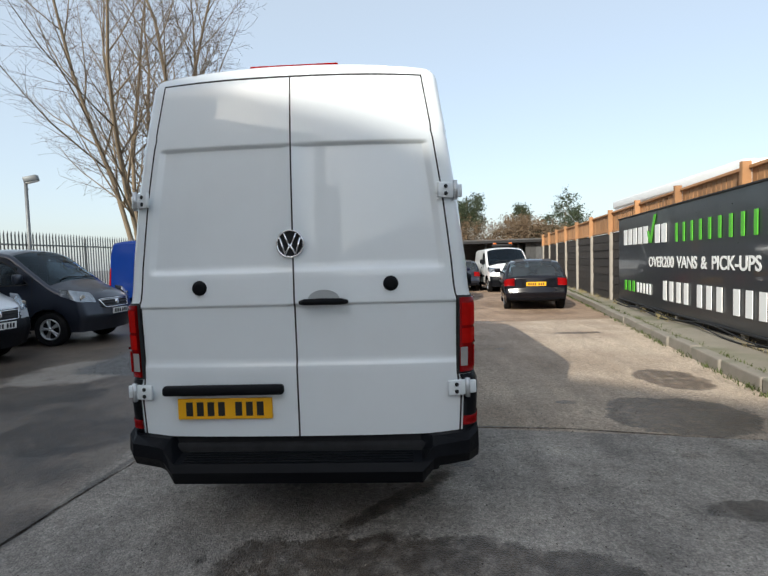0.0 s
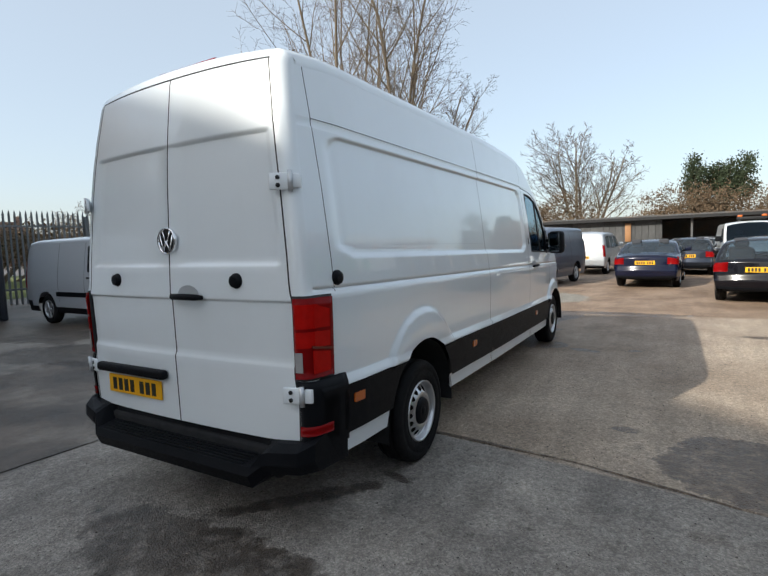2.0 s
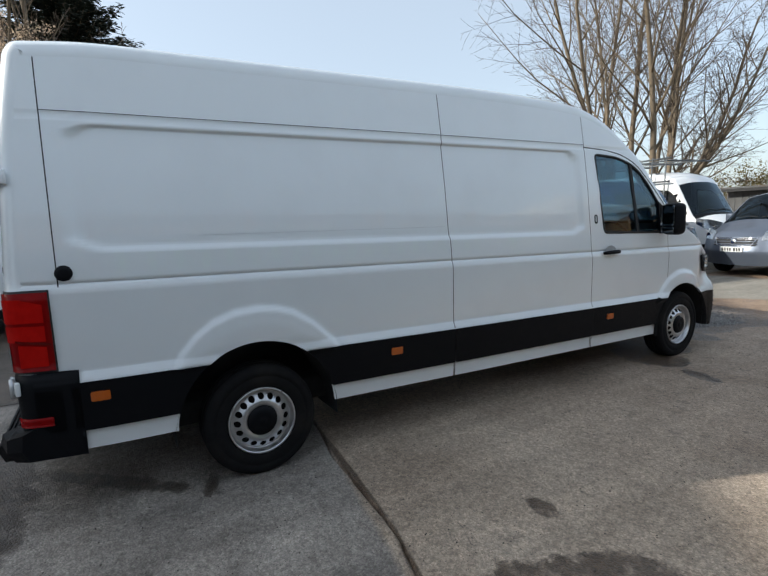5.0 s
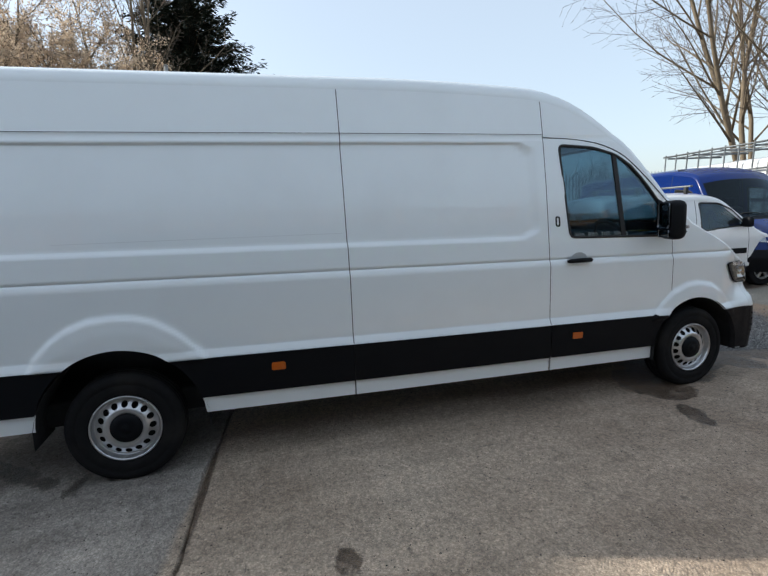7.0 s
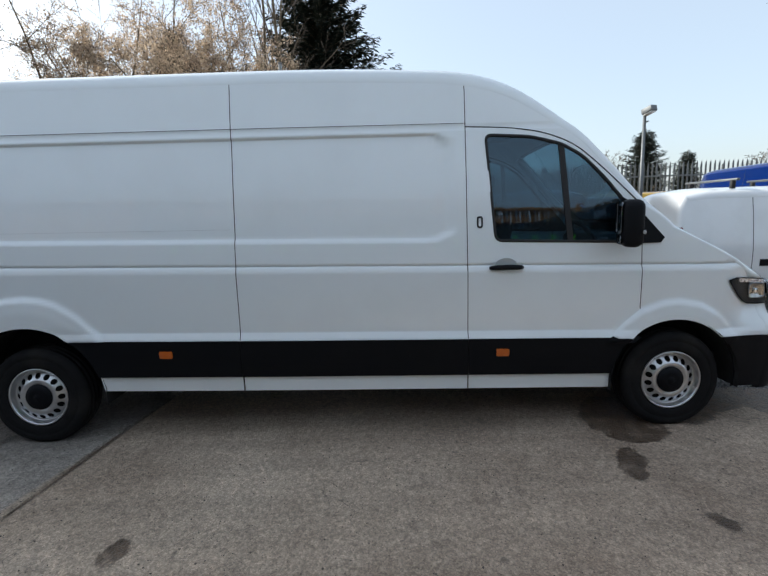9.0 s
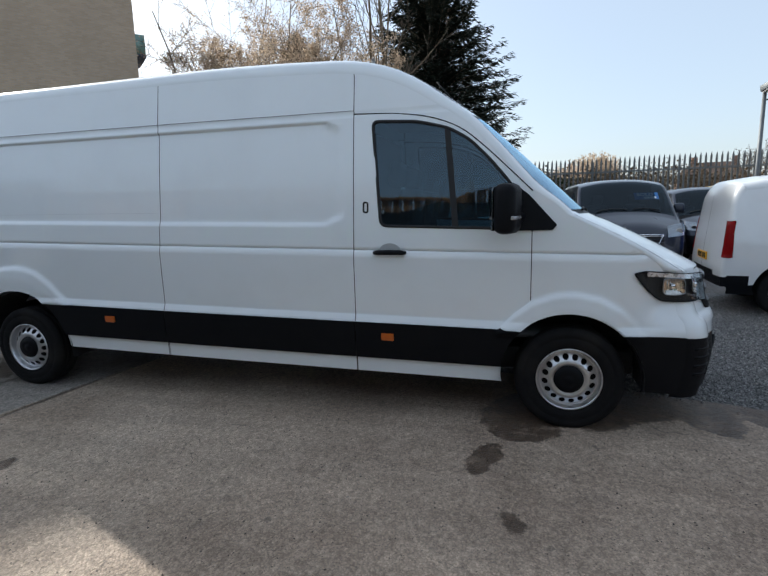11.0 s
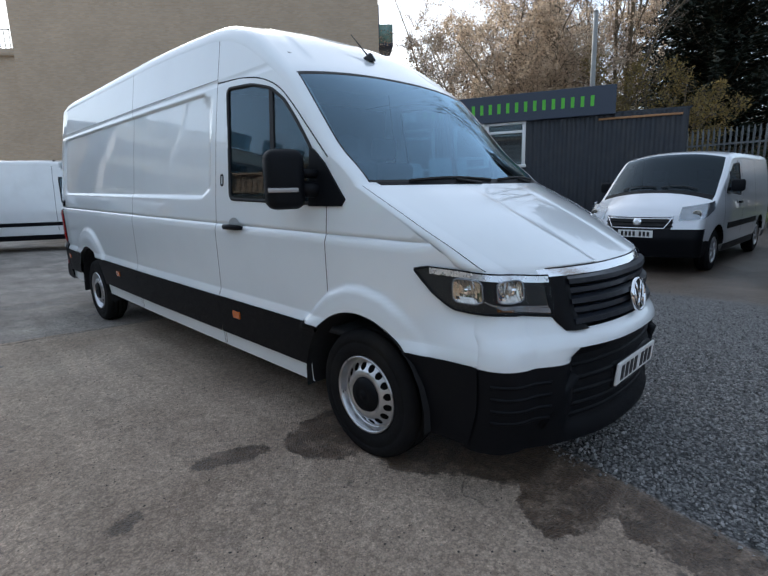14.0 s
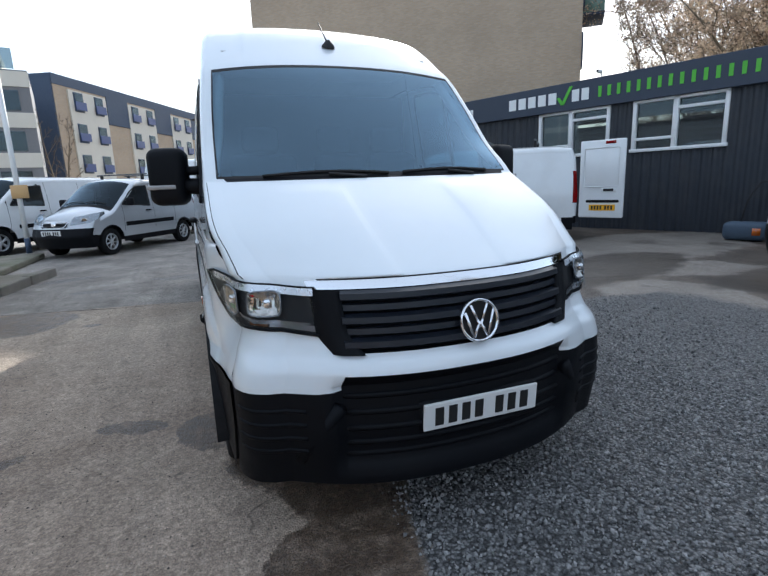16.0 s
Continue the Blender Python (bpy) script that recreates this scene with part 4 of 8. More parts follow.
def brick_material(name, c1, c2, mortar):
    m = surface(name, c1, rough=0.88, var=0.1, scale=1.0)
    nt = m.node_tree
    b = nt.nodes["Principled BSDF"]
    tc = nt.nodes.new("ShaderNodeTexCoord")
    mp = nt.nodes.new("ShaderNodeMapping")
    mp.inputs["Rotation"].default_value = (radians(90), 0, 0)
    br = nt.nodes.new("ShaderNodeTexBrick")
    br.inputs["Color1"].default_value, br.inputs["Color2"].default_value, br.inputs["Mortar"].default_value = rgba(c1), rgba(c2), rgba(mortar)
    br.inputs["Scale"].default_value, br.inputs["Brick Width"].default_value, br.inputs["Row Height"].default_value, br.inputs["Mortar Size"].default_value = 1.0, 0.225, 0.075, 0.009
    nz = nt.nodes.new("ShaderNodeTexNoise")
    nz.inputs["Scale"].default_value, nz.inputs["Detail"].default_value = 0.35, 7
    mx = nt.nodes.new("ShaderNodeMix")
    mx.data_type, mx.blend_type = "RGBA", "MULTIPLY"
    mx.inputs[0].default_value = 0.35
    nt.links.new(tc.outputs["Object"], mp.inputs[0])
    nt.links.new(mp.outputs[0], br.inputs["Vector"])
    nt.links.new(tc.outputs["Object"], nz.inputs["Vector"])
    nt.links.new(br.outputs[0], mx.inputs[6])
    nt.links.new(nz.outputs["Fac"], mx.inputs[7])
    nt.links.new(mx.outputs[2], b.inputs["Base Color"])
    return m


TAN_BRICK = brick_material("tan_brick", (0.58, 0.44, 0.31), (0.50, 0.375, 0.255), (0.47, 0.41, 0.34))
RED_BRICK = brick_material("red_brick", (0.30, 0.15, 0.09), (0.24, 0.12, 0.08), (0.3, 0.27, 0.24))


# kerb, verge and timber fence along the yard's edge
def fence_x(y):
    return 4.87 + 0.135 * y


def kerb_x(y):
    return 3.75 + 0.172 * y


def build_edge():
    rng = random.Random(3)
    bm = bmesh.new()
    n = 30
    rows = []
    for k in range(n + 1):
        y = -1.5 + 27.5 * k / n
        wob = 0.03 * math.sin(k * 1.7) + rng.uniform(-0.015, 0.015)
        rows.append([bm.verts.new((kerb_x(y) + 0.16 + wob, y, 0.13)), bm.verts.new((max(fence_x(y), kerb_x(y) + 0.3), y, 0.15 + 0.02 * math.sin(k))), bm.verts.new((fence_x(y) + 1.2, y, 0.15))])
    for a, b in zip(rows, rows[1:]):
        for j in range(2):
            bm.faces.new((a[j], a[j + 1], b[j + 1], b[j]))
    solid("verge", bm, VERGE, None, "weedy concrete verge below the timber fence", "verge", smooth=True)
    kerb = tagged(new("kerb"), "worn concrete kerb stones along the yard edge", "kerb", kind="structure")
    me = None
    y = -1.5
    while y < 25.5:
        ang = math.degrees(math.atan(0.172))
        if me is None:
            b = box(0, 0, 0.055, 0.16, 0.90, 0.20, 0.02, 2)
            me = bpy.data.meshes.new("kerb_stone")
            b.to_mesh(me)
            b.free()
            me.materials.append(KERB)
        o = new("kerb_stone", me)
        o.parent = kerb
        o.matrix_basis = pose(kerb_x(y) + 0.08 + rng.uniform(-0.012, 0.012), y, rng.uniform(-0.012, 0.008), rng.uniform(-0.6, 0.6), rng.uniform(-1, 1), -ang + rng.uniform(-0.8, 0.8))
        y += 0.915
    yaw = -math.degrees(math.atan(0.135))
    fence = thing("timber_fence", pose(fence_x(0), 0, 0, 0, 0, yaw), "dark timber board fence with concrete posts and new orange top", "fence")
    L = 27.6
    bays = [k * 2.42 for k in range(-1, 12)]
    pm, bmh, slat, rail = (bpy.data.meshes.new(q) for q in ("fence_post", "fence_board", "top_board", "top_rail"))
    for me2, b, mat in ((pm, box(0, 0, 1.05, 0.11, 0.12, 2.1, 0.015, 1), POST), (bmh, box(0, 0, 0, 0.03, 2.30, 0.245, 0.006, 1), DARK_WOOD), (slat, box(0, 0, 0, 0.022, 0.14, 0.56, 0.004, 1), NEW_WOOD), (rail, box(0, 0, 0, 0.06, 2.42, 0.05, 0.006, 1), NEW_WOOD)):
        b.to_mesh(me2)
        b.free()
        me2.materials.append(mat)
    for s in bays:
        p = new("fence_post", pm)
        p.parent = fence
        p.matrix_basis = pose(-0.02, s, 0.02, rng.uniform(-0.6, 0.6), 0, 0)
        q = new("top_post", slat)
        q.parent = fence
        q.matrix_basis = pose(-0.05, s, 2.40, 0, 0, 90) @ Matrix.Diagonal((4.0, 0.9, 1.25, 1))
        if s < L - 2:
            for k in range(8):
                o = new("fence_board", bmh)
                o.parent = fence
                o.matrix_basis = pose(0.01 + rng.uniform(-0.006, 0.006), s + 1.21, 0.27 + 0.243 * k, 0, rng.uniform(2, 5), rng.uniform(-0.2, 0.2))
            for z in (2.14, 2.66):
                o = new("top_rail", rail)
                o.parent = fence
                o.matrix_basis = pose(0.0, s + 1.21, z + rng.uniform(-0.01, 0.01))
            for k in range(14):
                o = new("top_board", slat)
                o.parent = fence
                o.matrix_basis = pose(0.03, s + 0.10 + 0.171 * k, 2.40 + rng.uniform(-0.015, 0.015), 0, 0, rng.uniform(-1, 1))
    # the dark hoarding
    sg = thing("sign_board", pose(fence_x(11.4) - 0.12, 11.4, 0, 0, 0, yaw - 90), "large dark advertising board with white and green lettering on the fence", "sign")
    part("panel", box(5.85, 0.02, 1.34, 10.7, 0.03, 2.12, 0.004, 1), SIGN_DARK, sg, smooth=False)
    for z in (0.29, 2.39):
        part("sign_edge", box(5.85, 0.0, z, 10.7, 0.05, 0.03, 0.004, 1), SEAM, sg, smooth=False)
    letter_bars(sg, 0.97, 2.84, 1.70, 2.08, 5, SIGN_WHITE, fill=0.7)
    tick_shape(sg, 3.02, 1.70, 2.30, 0.46, SIGN_GREEN)
    letter_bars(sg, 3.20, 3.94, 1.69, 2.07, 2, SIGN_WHITE, fill=0.7)
    letter_bars(sg, 4.21, 11.0, 1.68, 2.03, 20, SIGN_GREEN, fill=0.26)
    at_s = 2.84
    for word in ("OVER200", "VANS", "&", "PICK-UPS", "IN"):
        wd = text_mesh("sign_word", word, 0.30, sg, pose(at_s, -0.006, 1.19, 90, 0, 0) @ Matrix.Diagonal((1.16, 1, 1, 1)), SIGN_WHITE, 0.006)
        at_s += 1.16 * (max(v.co.x for v in wd.data.vertices) + 0.13)
    letter_bars(sg, 1.0, 1.95, 0.57, 0.82, 3, SIGN_GREEN, fill=0.5)
    letter_bars(sg, 2.0, 3.05, 0.57, 0.80, 5, SIGN_WHITE, fill=0.5)
    for s0, s1, c in ((3.63, 5.0, 4), (5.2, 6.26, 3), (6.43, 7.8, 4)):
        letter_bars(sg, s0, s1, 0.52, 0.91, c, SIGN_WHITE, fill=0.5)


build_edge()


# office: corrugated dark cladding with a lettered fascia and white windows
def build_office():
    a = math.degrees(math.atan2(0.933, -0.36))
    L, H = 15.0, 3.20
    off = tagged(new("office_wall"), "dark navy corrugated office cabin with white windows", "office", kind="structure")
    off.matrix_basis = pose(-11.72 + 0.36 * L, 4.0 - 0.933 * L, 0, 0, 0, a)
    wins = ((6.42, 8.48, 1.95, 3.17), (9.05, 11.11, 1.95, 3.17))
    vs, fs = [], []
    n = int(L / 0.055)
    prof = (0, 0, -0.035, -0.035)
    for k in range(n + 1):
        for z in (0.0, 1.95, 3.17, H):
            vs.append((k * 0.055, prof[k % 4], z))
    for k in range(n):
        for j in range(3):
            s = (k + 0.5) * 0.055
            if j == 1 and any(w[0] < s < w[1] for w in wins):
                continue
            fs.append((k * 4 + j, k * 4 + 4 + j, k * 4 + 5 + j, k * 4 + 1 + j))
    part("cladding", (vs, fs), CLAD, off, smooth=False)
    part("wall_core", box(L / 2, 3.9, 1.5, L - 0.02, 0.1, 3.0), CLAD, off, smooth=False)
    part("end_wall", box(0.03, 2.0, H / 2, 0.06, 3.9, H), CLAD, off, smooth=False)
    part("end_wall", box(L - 0.03, 2.0, H / 2, 0.06, 3.9, H), CLAD, off, smooth=False)
    part("roof_sheet", box(L / 2, 2.0, H + 0.02, L + 0.1, 4.0, 0.04), CLAD, off, smooth=False)
    part("floor_sheet", box(L / 2, 2.0, 0.3, L, 3.9, 0.04), TRIM, off, smooth=False)
    part("timber_batten", box(13.9, -0.06, 3.07, 1.9, 0.05, 0.05, 0.004, 1), NEW_WOOD, off, "pale timber batten")
    for w0, w1, z0, z1 in wins:
        wn2 = new("window")
        wn2.parent = off
        c, d = (w0 + w1) / 2, w1 - w0
        for bx in (box(w0 + 0.045, -0.02, (z0 + z1) / 2, 0.09, 0.12, z1 - z0, 0.008, 1), box(w1 - 0.045, -0.02, (z0 + z1) / 2, 0.09, 0.12, z1 - z0, 0.008, 1), box(c, -0.03, z0 + 0.03, d + 0.06, 0.16, 0.08, 0.008, 1), box(c, -0.02, z1 - 0.03, d, 0.12, 0.07, 0.008, 1), box(c - 0.05, -0.02, (z0 + z1) / 2, 0.12, 0.12, z1 - z0, 0.008, 1)):
            part("window_frame", bx, UPVC, wn2)
        part("transom", box((w0 + c) / 2, -0.02, z0 + 0.30, d / 2, 0.08, 0.07, 0.006, 1), UPVC, wn2)
        part("transom", box((w1 + c) / 2, -0.02, z1 - 0.26, d / 2, 0.08, 0.07, 0.006, 1), UPVC, wn2)
        part("pane", box(c, 0.02, (z0 + z1) / 2, d - 0.1, 0.006, z1 - z0 - 0.1), GLASS_FAR, wn2, smooth=False)
        for k in range(9):
            part("blind_slat", box((w1 + c) / 2, 0.20, z0 + 0.08 + 0.13 * k, d / 2 - 0.05, 0.03, 0.05, m=None), surface_once("grey_blind", (0.16, 0.165, 0.17)), wn2, smooth=False)
    fa = part("fascia", box(6.67, -0.10, 3.53, 13.34, 0.16, 0.72, 0.01, 1), FASCIA, off, "navy fascia board with green and white shapes", smooth=False)
    letter_bars(fa, 8.12, 12.9, 3.40, 3.66, 20, SIGN_GREEN, -0.19, 0.36)
    letter_bars(fa, 7.44, 7.98, 3.38, 3.68, 2, SIGN_WHITE, -0.19, 0.74)
    tick_shape(fa, 7.26, 3.33, 3.78, 0.36, SIGN_GREEN, -0.192)
    letter_bars(fa, 5.45, 7.06, 3.38, 3.68, 5, SIGN_WHITE, -0.19, 0.74)
    letter_bars(fa, 2.6, 4.2, 3.36, 3.60, 5, SIGN_WHITE, -0.19, 0.6)
    return off


ONCE = {}


def surface_once(name, c, **k):
    if name not in ONCE:
        ONCE[name] = surface(name, c, **k)
    return ONCE[name]


office = build_office()


# tall tan-brick block whose roof edge shades the near half of the yard
def build_tan_block():
    A, B = Vector((-17.6, -12.6, 0)), Vector((-3.4, -25.0, 0))
    d = (B - A)
    L, H = d.length, 14.3
    ob = tagged(new("tan_building"), "tall plain tan brick building with few windows", "building", kind="structure")
    ob.matrix_basis = pose(A.x, A.y, 0, 0, 0, math.degrees(math.atan2(d.y, d.x)))
    part("wall", box(L / 2, -6.5, H / 2, L, 13.0, H), TAN_BRICK, ob, smooth=False)
    # unseen raised part, added to keep the sun off the yard's west side
    part("upper_storey", box(L * 0.23, -6.5, H + 0.85, L * 0.46, 13.0, 1.7), TAN_BRICK, ob, smooth=False)
    part("coping", box(L / 2, -6.5, H + 0.08, L + 0.2, 13.2, 0.16, 0.02, 1), NAVY_CLAD, ob)
    for k in range(5):
        win = new("window")
        win.parent = ob
        win.matrix_basis = pose(-0.02, -1.0, 1.3 + 2.8 * k)
        part("window_frame", box(-0.02, 0, 0.75, 0.08, 0.95, 1.6, 0.01, 1), NAVY_CLAD, win)
        part("pane", box(-0.065, 0, 0.75, 0.01, 0.8, 1.45), GLASS_FAR, win)
    for k in range(1):
        bal = new("balcony")
        bal.parent = ob
        bal.matrix_basis = pose(-0.55, -5.2, 10.2) @ Matrix.Diagonal((0.8, 1, 1, 1))
        part("slab", box(0, 0, 0, 1.5, 2.4, 0.16, 0.01, 1), NAVY_CLAD, bal)
        part("glass_rail", box(-0.72, 0, 0.6, 0.02, 2.4, 1.05), surface_once("green_glass", (0.22, 0.36, 0.32), rough=0.15), bal, "green glass balustrade")
        part("glass_rail", box(0, 1.18, 0.6, 1.45, 0.02, 1.05), surface_once("green_glass", (0.22, 0.36, 0.32)), bal)
    part("parapet", box(L + 0.9, -2.5, 8.9, 1.8, 5.0, 0.35, 0.02, 1), TAN_BRICK, ob)
    part("side_wing", box(L + 0.9, -2.6, 4.4, 1.7, 4.8, 8.8), TAN_BRICK, ob, smooth=False)
    for k in range(7):
        part("roof_rail", tube([(L + 0.15 + 0.25 * k, -0.1, 9.0), (L + 0.15 + 0.25 * k, -0.1, 10.0)], 0.02, 5), PALE, ob)
    part("roof_rail", tube([(L + 0.1, -0.1, 10.0), (L + 1.75, -0.1, 10.0)], 0.025, 5), PALE, ob)


build_tan_block()


# far flats: slate-clad top storey, cream bays, tan brick between
def build_flats():
    A, B = Vector((11.8, -45.5, 0)), Vector((-9.0, -88.0, 0))
    d = B - A
    L, st = d.length, 2.85
    ob = tagged(new("apartment_building"), "four-storey flats with slate top and cream window bays", "building", kind="structure")
    ob.matrix_basis = pose(A.x, A.y, 0, 0, 0, math.degrees(math.atan2(d.y, d.x)))
    part("wall", box(L / 2, 6, 2 * st, L, 12, 4 * st), TAN_BRICK, ob, smooth=False)
    part("top_storey", box(L / 2, 6, 4 * st + 0.35, L + 0.2, 12.1, 0.9), NAVY_CLAD, ob, smooth=False)
    part("side_cladding", box(-0.06, 6, 2 * st + 1.5, 0.2, 11.9, 4 * st - 2), NAVY_CLAD, ob, smooth=False)
    k = 0
    x = 1.8
    while x < L - 6:
        part("bay", box(x + 2.6, -0.03, 2 * st - 0.1, 5.4, 0.2, 4 * st - 0.4), CREAM, ob, smooth=False)
        part("bay_gap", box(x + 7.3, -0.02, 3.5 * st, 3.6, 0.14, 1.0 * st), NAVY_CLAD, ob, smooth=False)
        for f in range(4):
            for o in (1.15, 4.1):
                win = new("window")
                win.parent = ob
                win.matrix_basis = pose(x + o, -0.14, 0.75 + st * f)
                part("window_frame", box(0, 0, 0.8, 1.25, 0.10, 1.75, 0.01, 1), NAVY_CLAD, win, smooth=False)
                part("pane", box(0, -0.06, 0.85, 1.05, 0.02, 1.5), GLASS_FAR, win, smooth=False)
                part("balustrade", box(0, -0.22, 0.45, 1.5, 0.05, 0.75), BLUE_RAIL, win, "blue balcony rail", smooth=False)
        x += 9.2
        k += 1
    old = tagged(new("flat_roofed_building"), "older flat-roofed block with white bands", "building", kind="structure")
    old.matrix_basis = pose(13.0, -44.0, 0, 0, 0, 12)
    part("wall", box(9, 5, 5, 18, 10, 10), surface_once("grey_block", (0.20, 0.20, 0.21)), old, smooth=False)
    for f in range(4):
        part("white_band", box(9, 10.03, 1.3 + 2.7 * f, 18.1, 0.12, 1.0), CREAM, old, smooth=False)
        for c in range(6):
            part("pane", box(1.6 + 3.0 * c, 10.05, 2.6 + 2.7 * f, 1.8, 0.06, 1.3), GLASS_FAR, old, smooth=False)
    part("plant_room", box(5, 5, 10.8, 7, 5, 1.8), CREAM, old, smooth=False)


BLUE_RAIL = surface("blue_rail", (0.03, 0.06, 0.20), rough=0.5, var=0.1)
build_flats()


# long lean-to shed across the far end
def build_shed():
    sh = tagged(new("shed"), "long low open-fronted shed with sheet walls", "shed", kind="structure")
    sh.matrix_basis = pose(-9.0, 27.0, 0)
    L = 17.6
    part("roof_sheet", box(L / 2, 2.6, 2.47, L + 0.3, 6.0, 0.07, m=pose(0, 0, 0, -1.2)), CORRUGATED, sh, smooth=False)
    part("roof_edge", box(L / 2, -0.42, 2.42, L + 0.3, 0.06, 0.14), SEAM, sh, smooth=False)
    part("back_wall", box(L / 2, 5.4, 1.2, L, 0.06, 2.4), CORRUGATED, sh, smooth=False)
    for x in (0.0, L):
        part("end_wall", box(x, 2.7, 1.2, 0.06, 5.4, 2.4), CORRUGATED, sh, smooth=False)
    me = bpy.data.meshes.new("wall_sheet")
    b = box(0, 0, 1.2, 0.30, 0.04, 2.4, 0.012, 1)
    b.to_mesh(me)
    b.free()
    me.materials.append(surface_once("shed_sheet", (0.085, 0.085, 0.085), rough=0.8, var=0.4, scale=5, per_piece=0.3))
    x = 0.2
    while x < 10.9:
        o = new("wall_sheet", me)
        o.parent = sh
        o.matrix_basis = pose(x, 0.0 + 0.012 * (int(x * 7) % 2), 0)
        x += 0.305
    while x < L:
        if x > 16.6:
            o = new("wall_sheet", me)
            o.parent = sh
            o.matrix_basis = pose(x, 0.0, 0)
        x += 0.305
    part("timber_board", box(9.47, -0.05, 1.75, 0.28, 0.04, 0.95, 0.005, 1), NEW_WOOD, sh, "pale new timber board")
    for x in (12.3, 14.2, 16.1):
        part("shed_post", box(x, 0, 1.2, 0.10, 0.10, 2.4, 0.01, 1), CORRUGATED, sh)


build_shed()


# steel palisade fence on the far side of the parked vans
def build_palisade():
    pf = thing("palisade_fence", pose(-16.6, 2.0, 0, 0, 0, -8.5), "galvanised steel palisade fence with pointed pales", "fence")
    vs = [(-0.032, 0, 0), (0.032, 0, 0), (0.032, 0, 2.92), (0.018, 0, 3.0), (0, 0, 3.08), (-0.018, 0, 3.0), (-0.032, 0, 2.92)]
    full = [(x, y + (0.012 if abs(x) > 0.02 else 0.0), z) for y in (0, 0.012) for x, _, z in vs]
    fs = [tuple(range(7))[::-1], tuple(range(7, 14))] + [(i, (i + 1) % 7, 7 + (i + 1) % 7, 7 + i) for i in range(7)]
    me = mesh_of("pale", full, fs, PALE, False)
    for k in range(150):
        o = new("pale", me)
        o.parent = pf
        o.matrix_basis = pose(0, 0.155 * k - 2.0, 0, 0, 0, 90)
    for z in (0.5, 2.55):
        part("rail", box(0.04, 9.6, z, 0.05, 23.4, 0.06), PALE, pf, smooth=False)
    for k in range(9):
        part("fence_post", box(0.10, 2.75 * k - 2, 1.45, 0.08, 0.06, 2.9), PALE, pf, smooth=False)


build_palisade()


def far_house(x, y, yaw, w, h):
    hs = tagged(new("house"), "distant brown-roofed brick house with chimneys", "house", kind="structure")
    hs.matrix_basis = pose(x, y, 0, 0, 0, yaw)
    part("wall", box(0, 0, h / 2, w, 8, h), RED_BRICK, hs, smooth=False)
    vs = [(-w / 2 - 0.3, -4.4, h), (w / 2 + 0.3, -4.4, h), (w / 2 + 0.3, 4.4, h), (-w / 2 - 0.3, 4.4, h), (-w / 2 + 2.5, 0, h + 3.2), (w / 2 - 2.5, 0, h + 3.2)]
    part("roof", (vs, [(0, 1, 5, 4), (2, 3, 4, 5), (1, 2, 5), (3, 0, 4), (3, 2, 1, 0)]), ROOF, hs, smooth=False)
    for x2 in (-w / 4, w / 3):
        part("chimney", box(x2, 0.3, h + 3.3, 1.1, 0.8, 2.0, 0.03, 1), RED_BRICK, hs)


far_house(-112, 20, 75, 12, 5.4)
far_house(-112, 44, 80, 12, 5.6)
wh = tagged(new("warehouse"), "distant white metal warehouse roof", "warehouse", kind="structure")
wh.matrix_basis = pose(24.2, 33.7, 0, 0, 0, -3.4)
part("wall", box(15, 13, 3.55, 29.6, 25.6, 7.1), WAREHOUSE, wh, smooth=False)
part("parapet", box(15, 13, 7.5, 30, 26, 0.9, 0.18, 3), WAREHOUSE, wh, "rounded white roof edge")
for ux, uy, uw, ul, uh in ((50, 4, 20, 26, 7.0), (56, -30, 18, 22, 9.0)):
    unit = tagged(new("industrial_unit"), "distant pale industrial unit beyond the fence", "building", kind="structure")
    unit.matrix_basis = pose(ux, uy, 0, 0, 0, -4)
    part("wall", box(0, 0, uh / 2, uw, ul, uh), UNIT_GREY, unit, smooth=False)
    part("roof", ([(-uw / 2 - 0.3, -ul / 2, uh), (uw / 2 + 0.3, -ul / 2, uh), (uw / 2 + 0.3, ul / 2, uh), (-uw / 2 - 0.3, ul / 2, uh), (0, -ul / 2, uh + 1.6), (0, ul / 2, uh + 1.6)], [(0, 4, 5, 3), (1, 2, 5, 4), (0, 1, 4), (3, 5, 2), (3, 2, 1, 0)]), ROOF, unit, smooth=False)


# ---- trees and bushes ----
def leafy(m, share=0.5):
    """Lets light through thin leaves and buds."""
    nt = m.node_tree
    b = nt.nodes["Principled BSDF"]
    tr, mx = nt.nodes.new("ShaderNodeBsdfTranslucent"), nt.nodes.new("ShaderNodeMixShader")
    nt.links.new(b.inputs["Base Color"].links[0].from_socket, tr.inputs[0])
    mx.inputs[0].default_value = share
    nt.links.new(b.outputs[0], mx.inputs[1])
    nt.links.new(tr.outputs[0], mx.inputs[2])
    nt.links.new(mx.outputs[0], nt.nodes["Material Output"].inputs[0])
    return m


BARK = surface("grey_brown_bark", (0.20, 0.155, 0.105), rough=0.9, var=0.3, scale=6, bump=0.5, bump_scale=30)
TWIG = surface("pale_twigs", (0.125, 0.095, 0.072), rough=0.9, var=0.25, scale=8)
BRUSH = surface("brown_brush", (0.15, 0.10, 0.058), rough=0.95, var=0.45, scale=1.3)
BLOSSOM = leafy(surface("pale_buds", (0.66, 0.52, 0.38), rough=0.95, var=0.35, scale=1.5))
FIR = surface("dark_fir", (0.021, 0.033, 0.021), rough=0.9, var=0.5, scale=1.0)
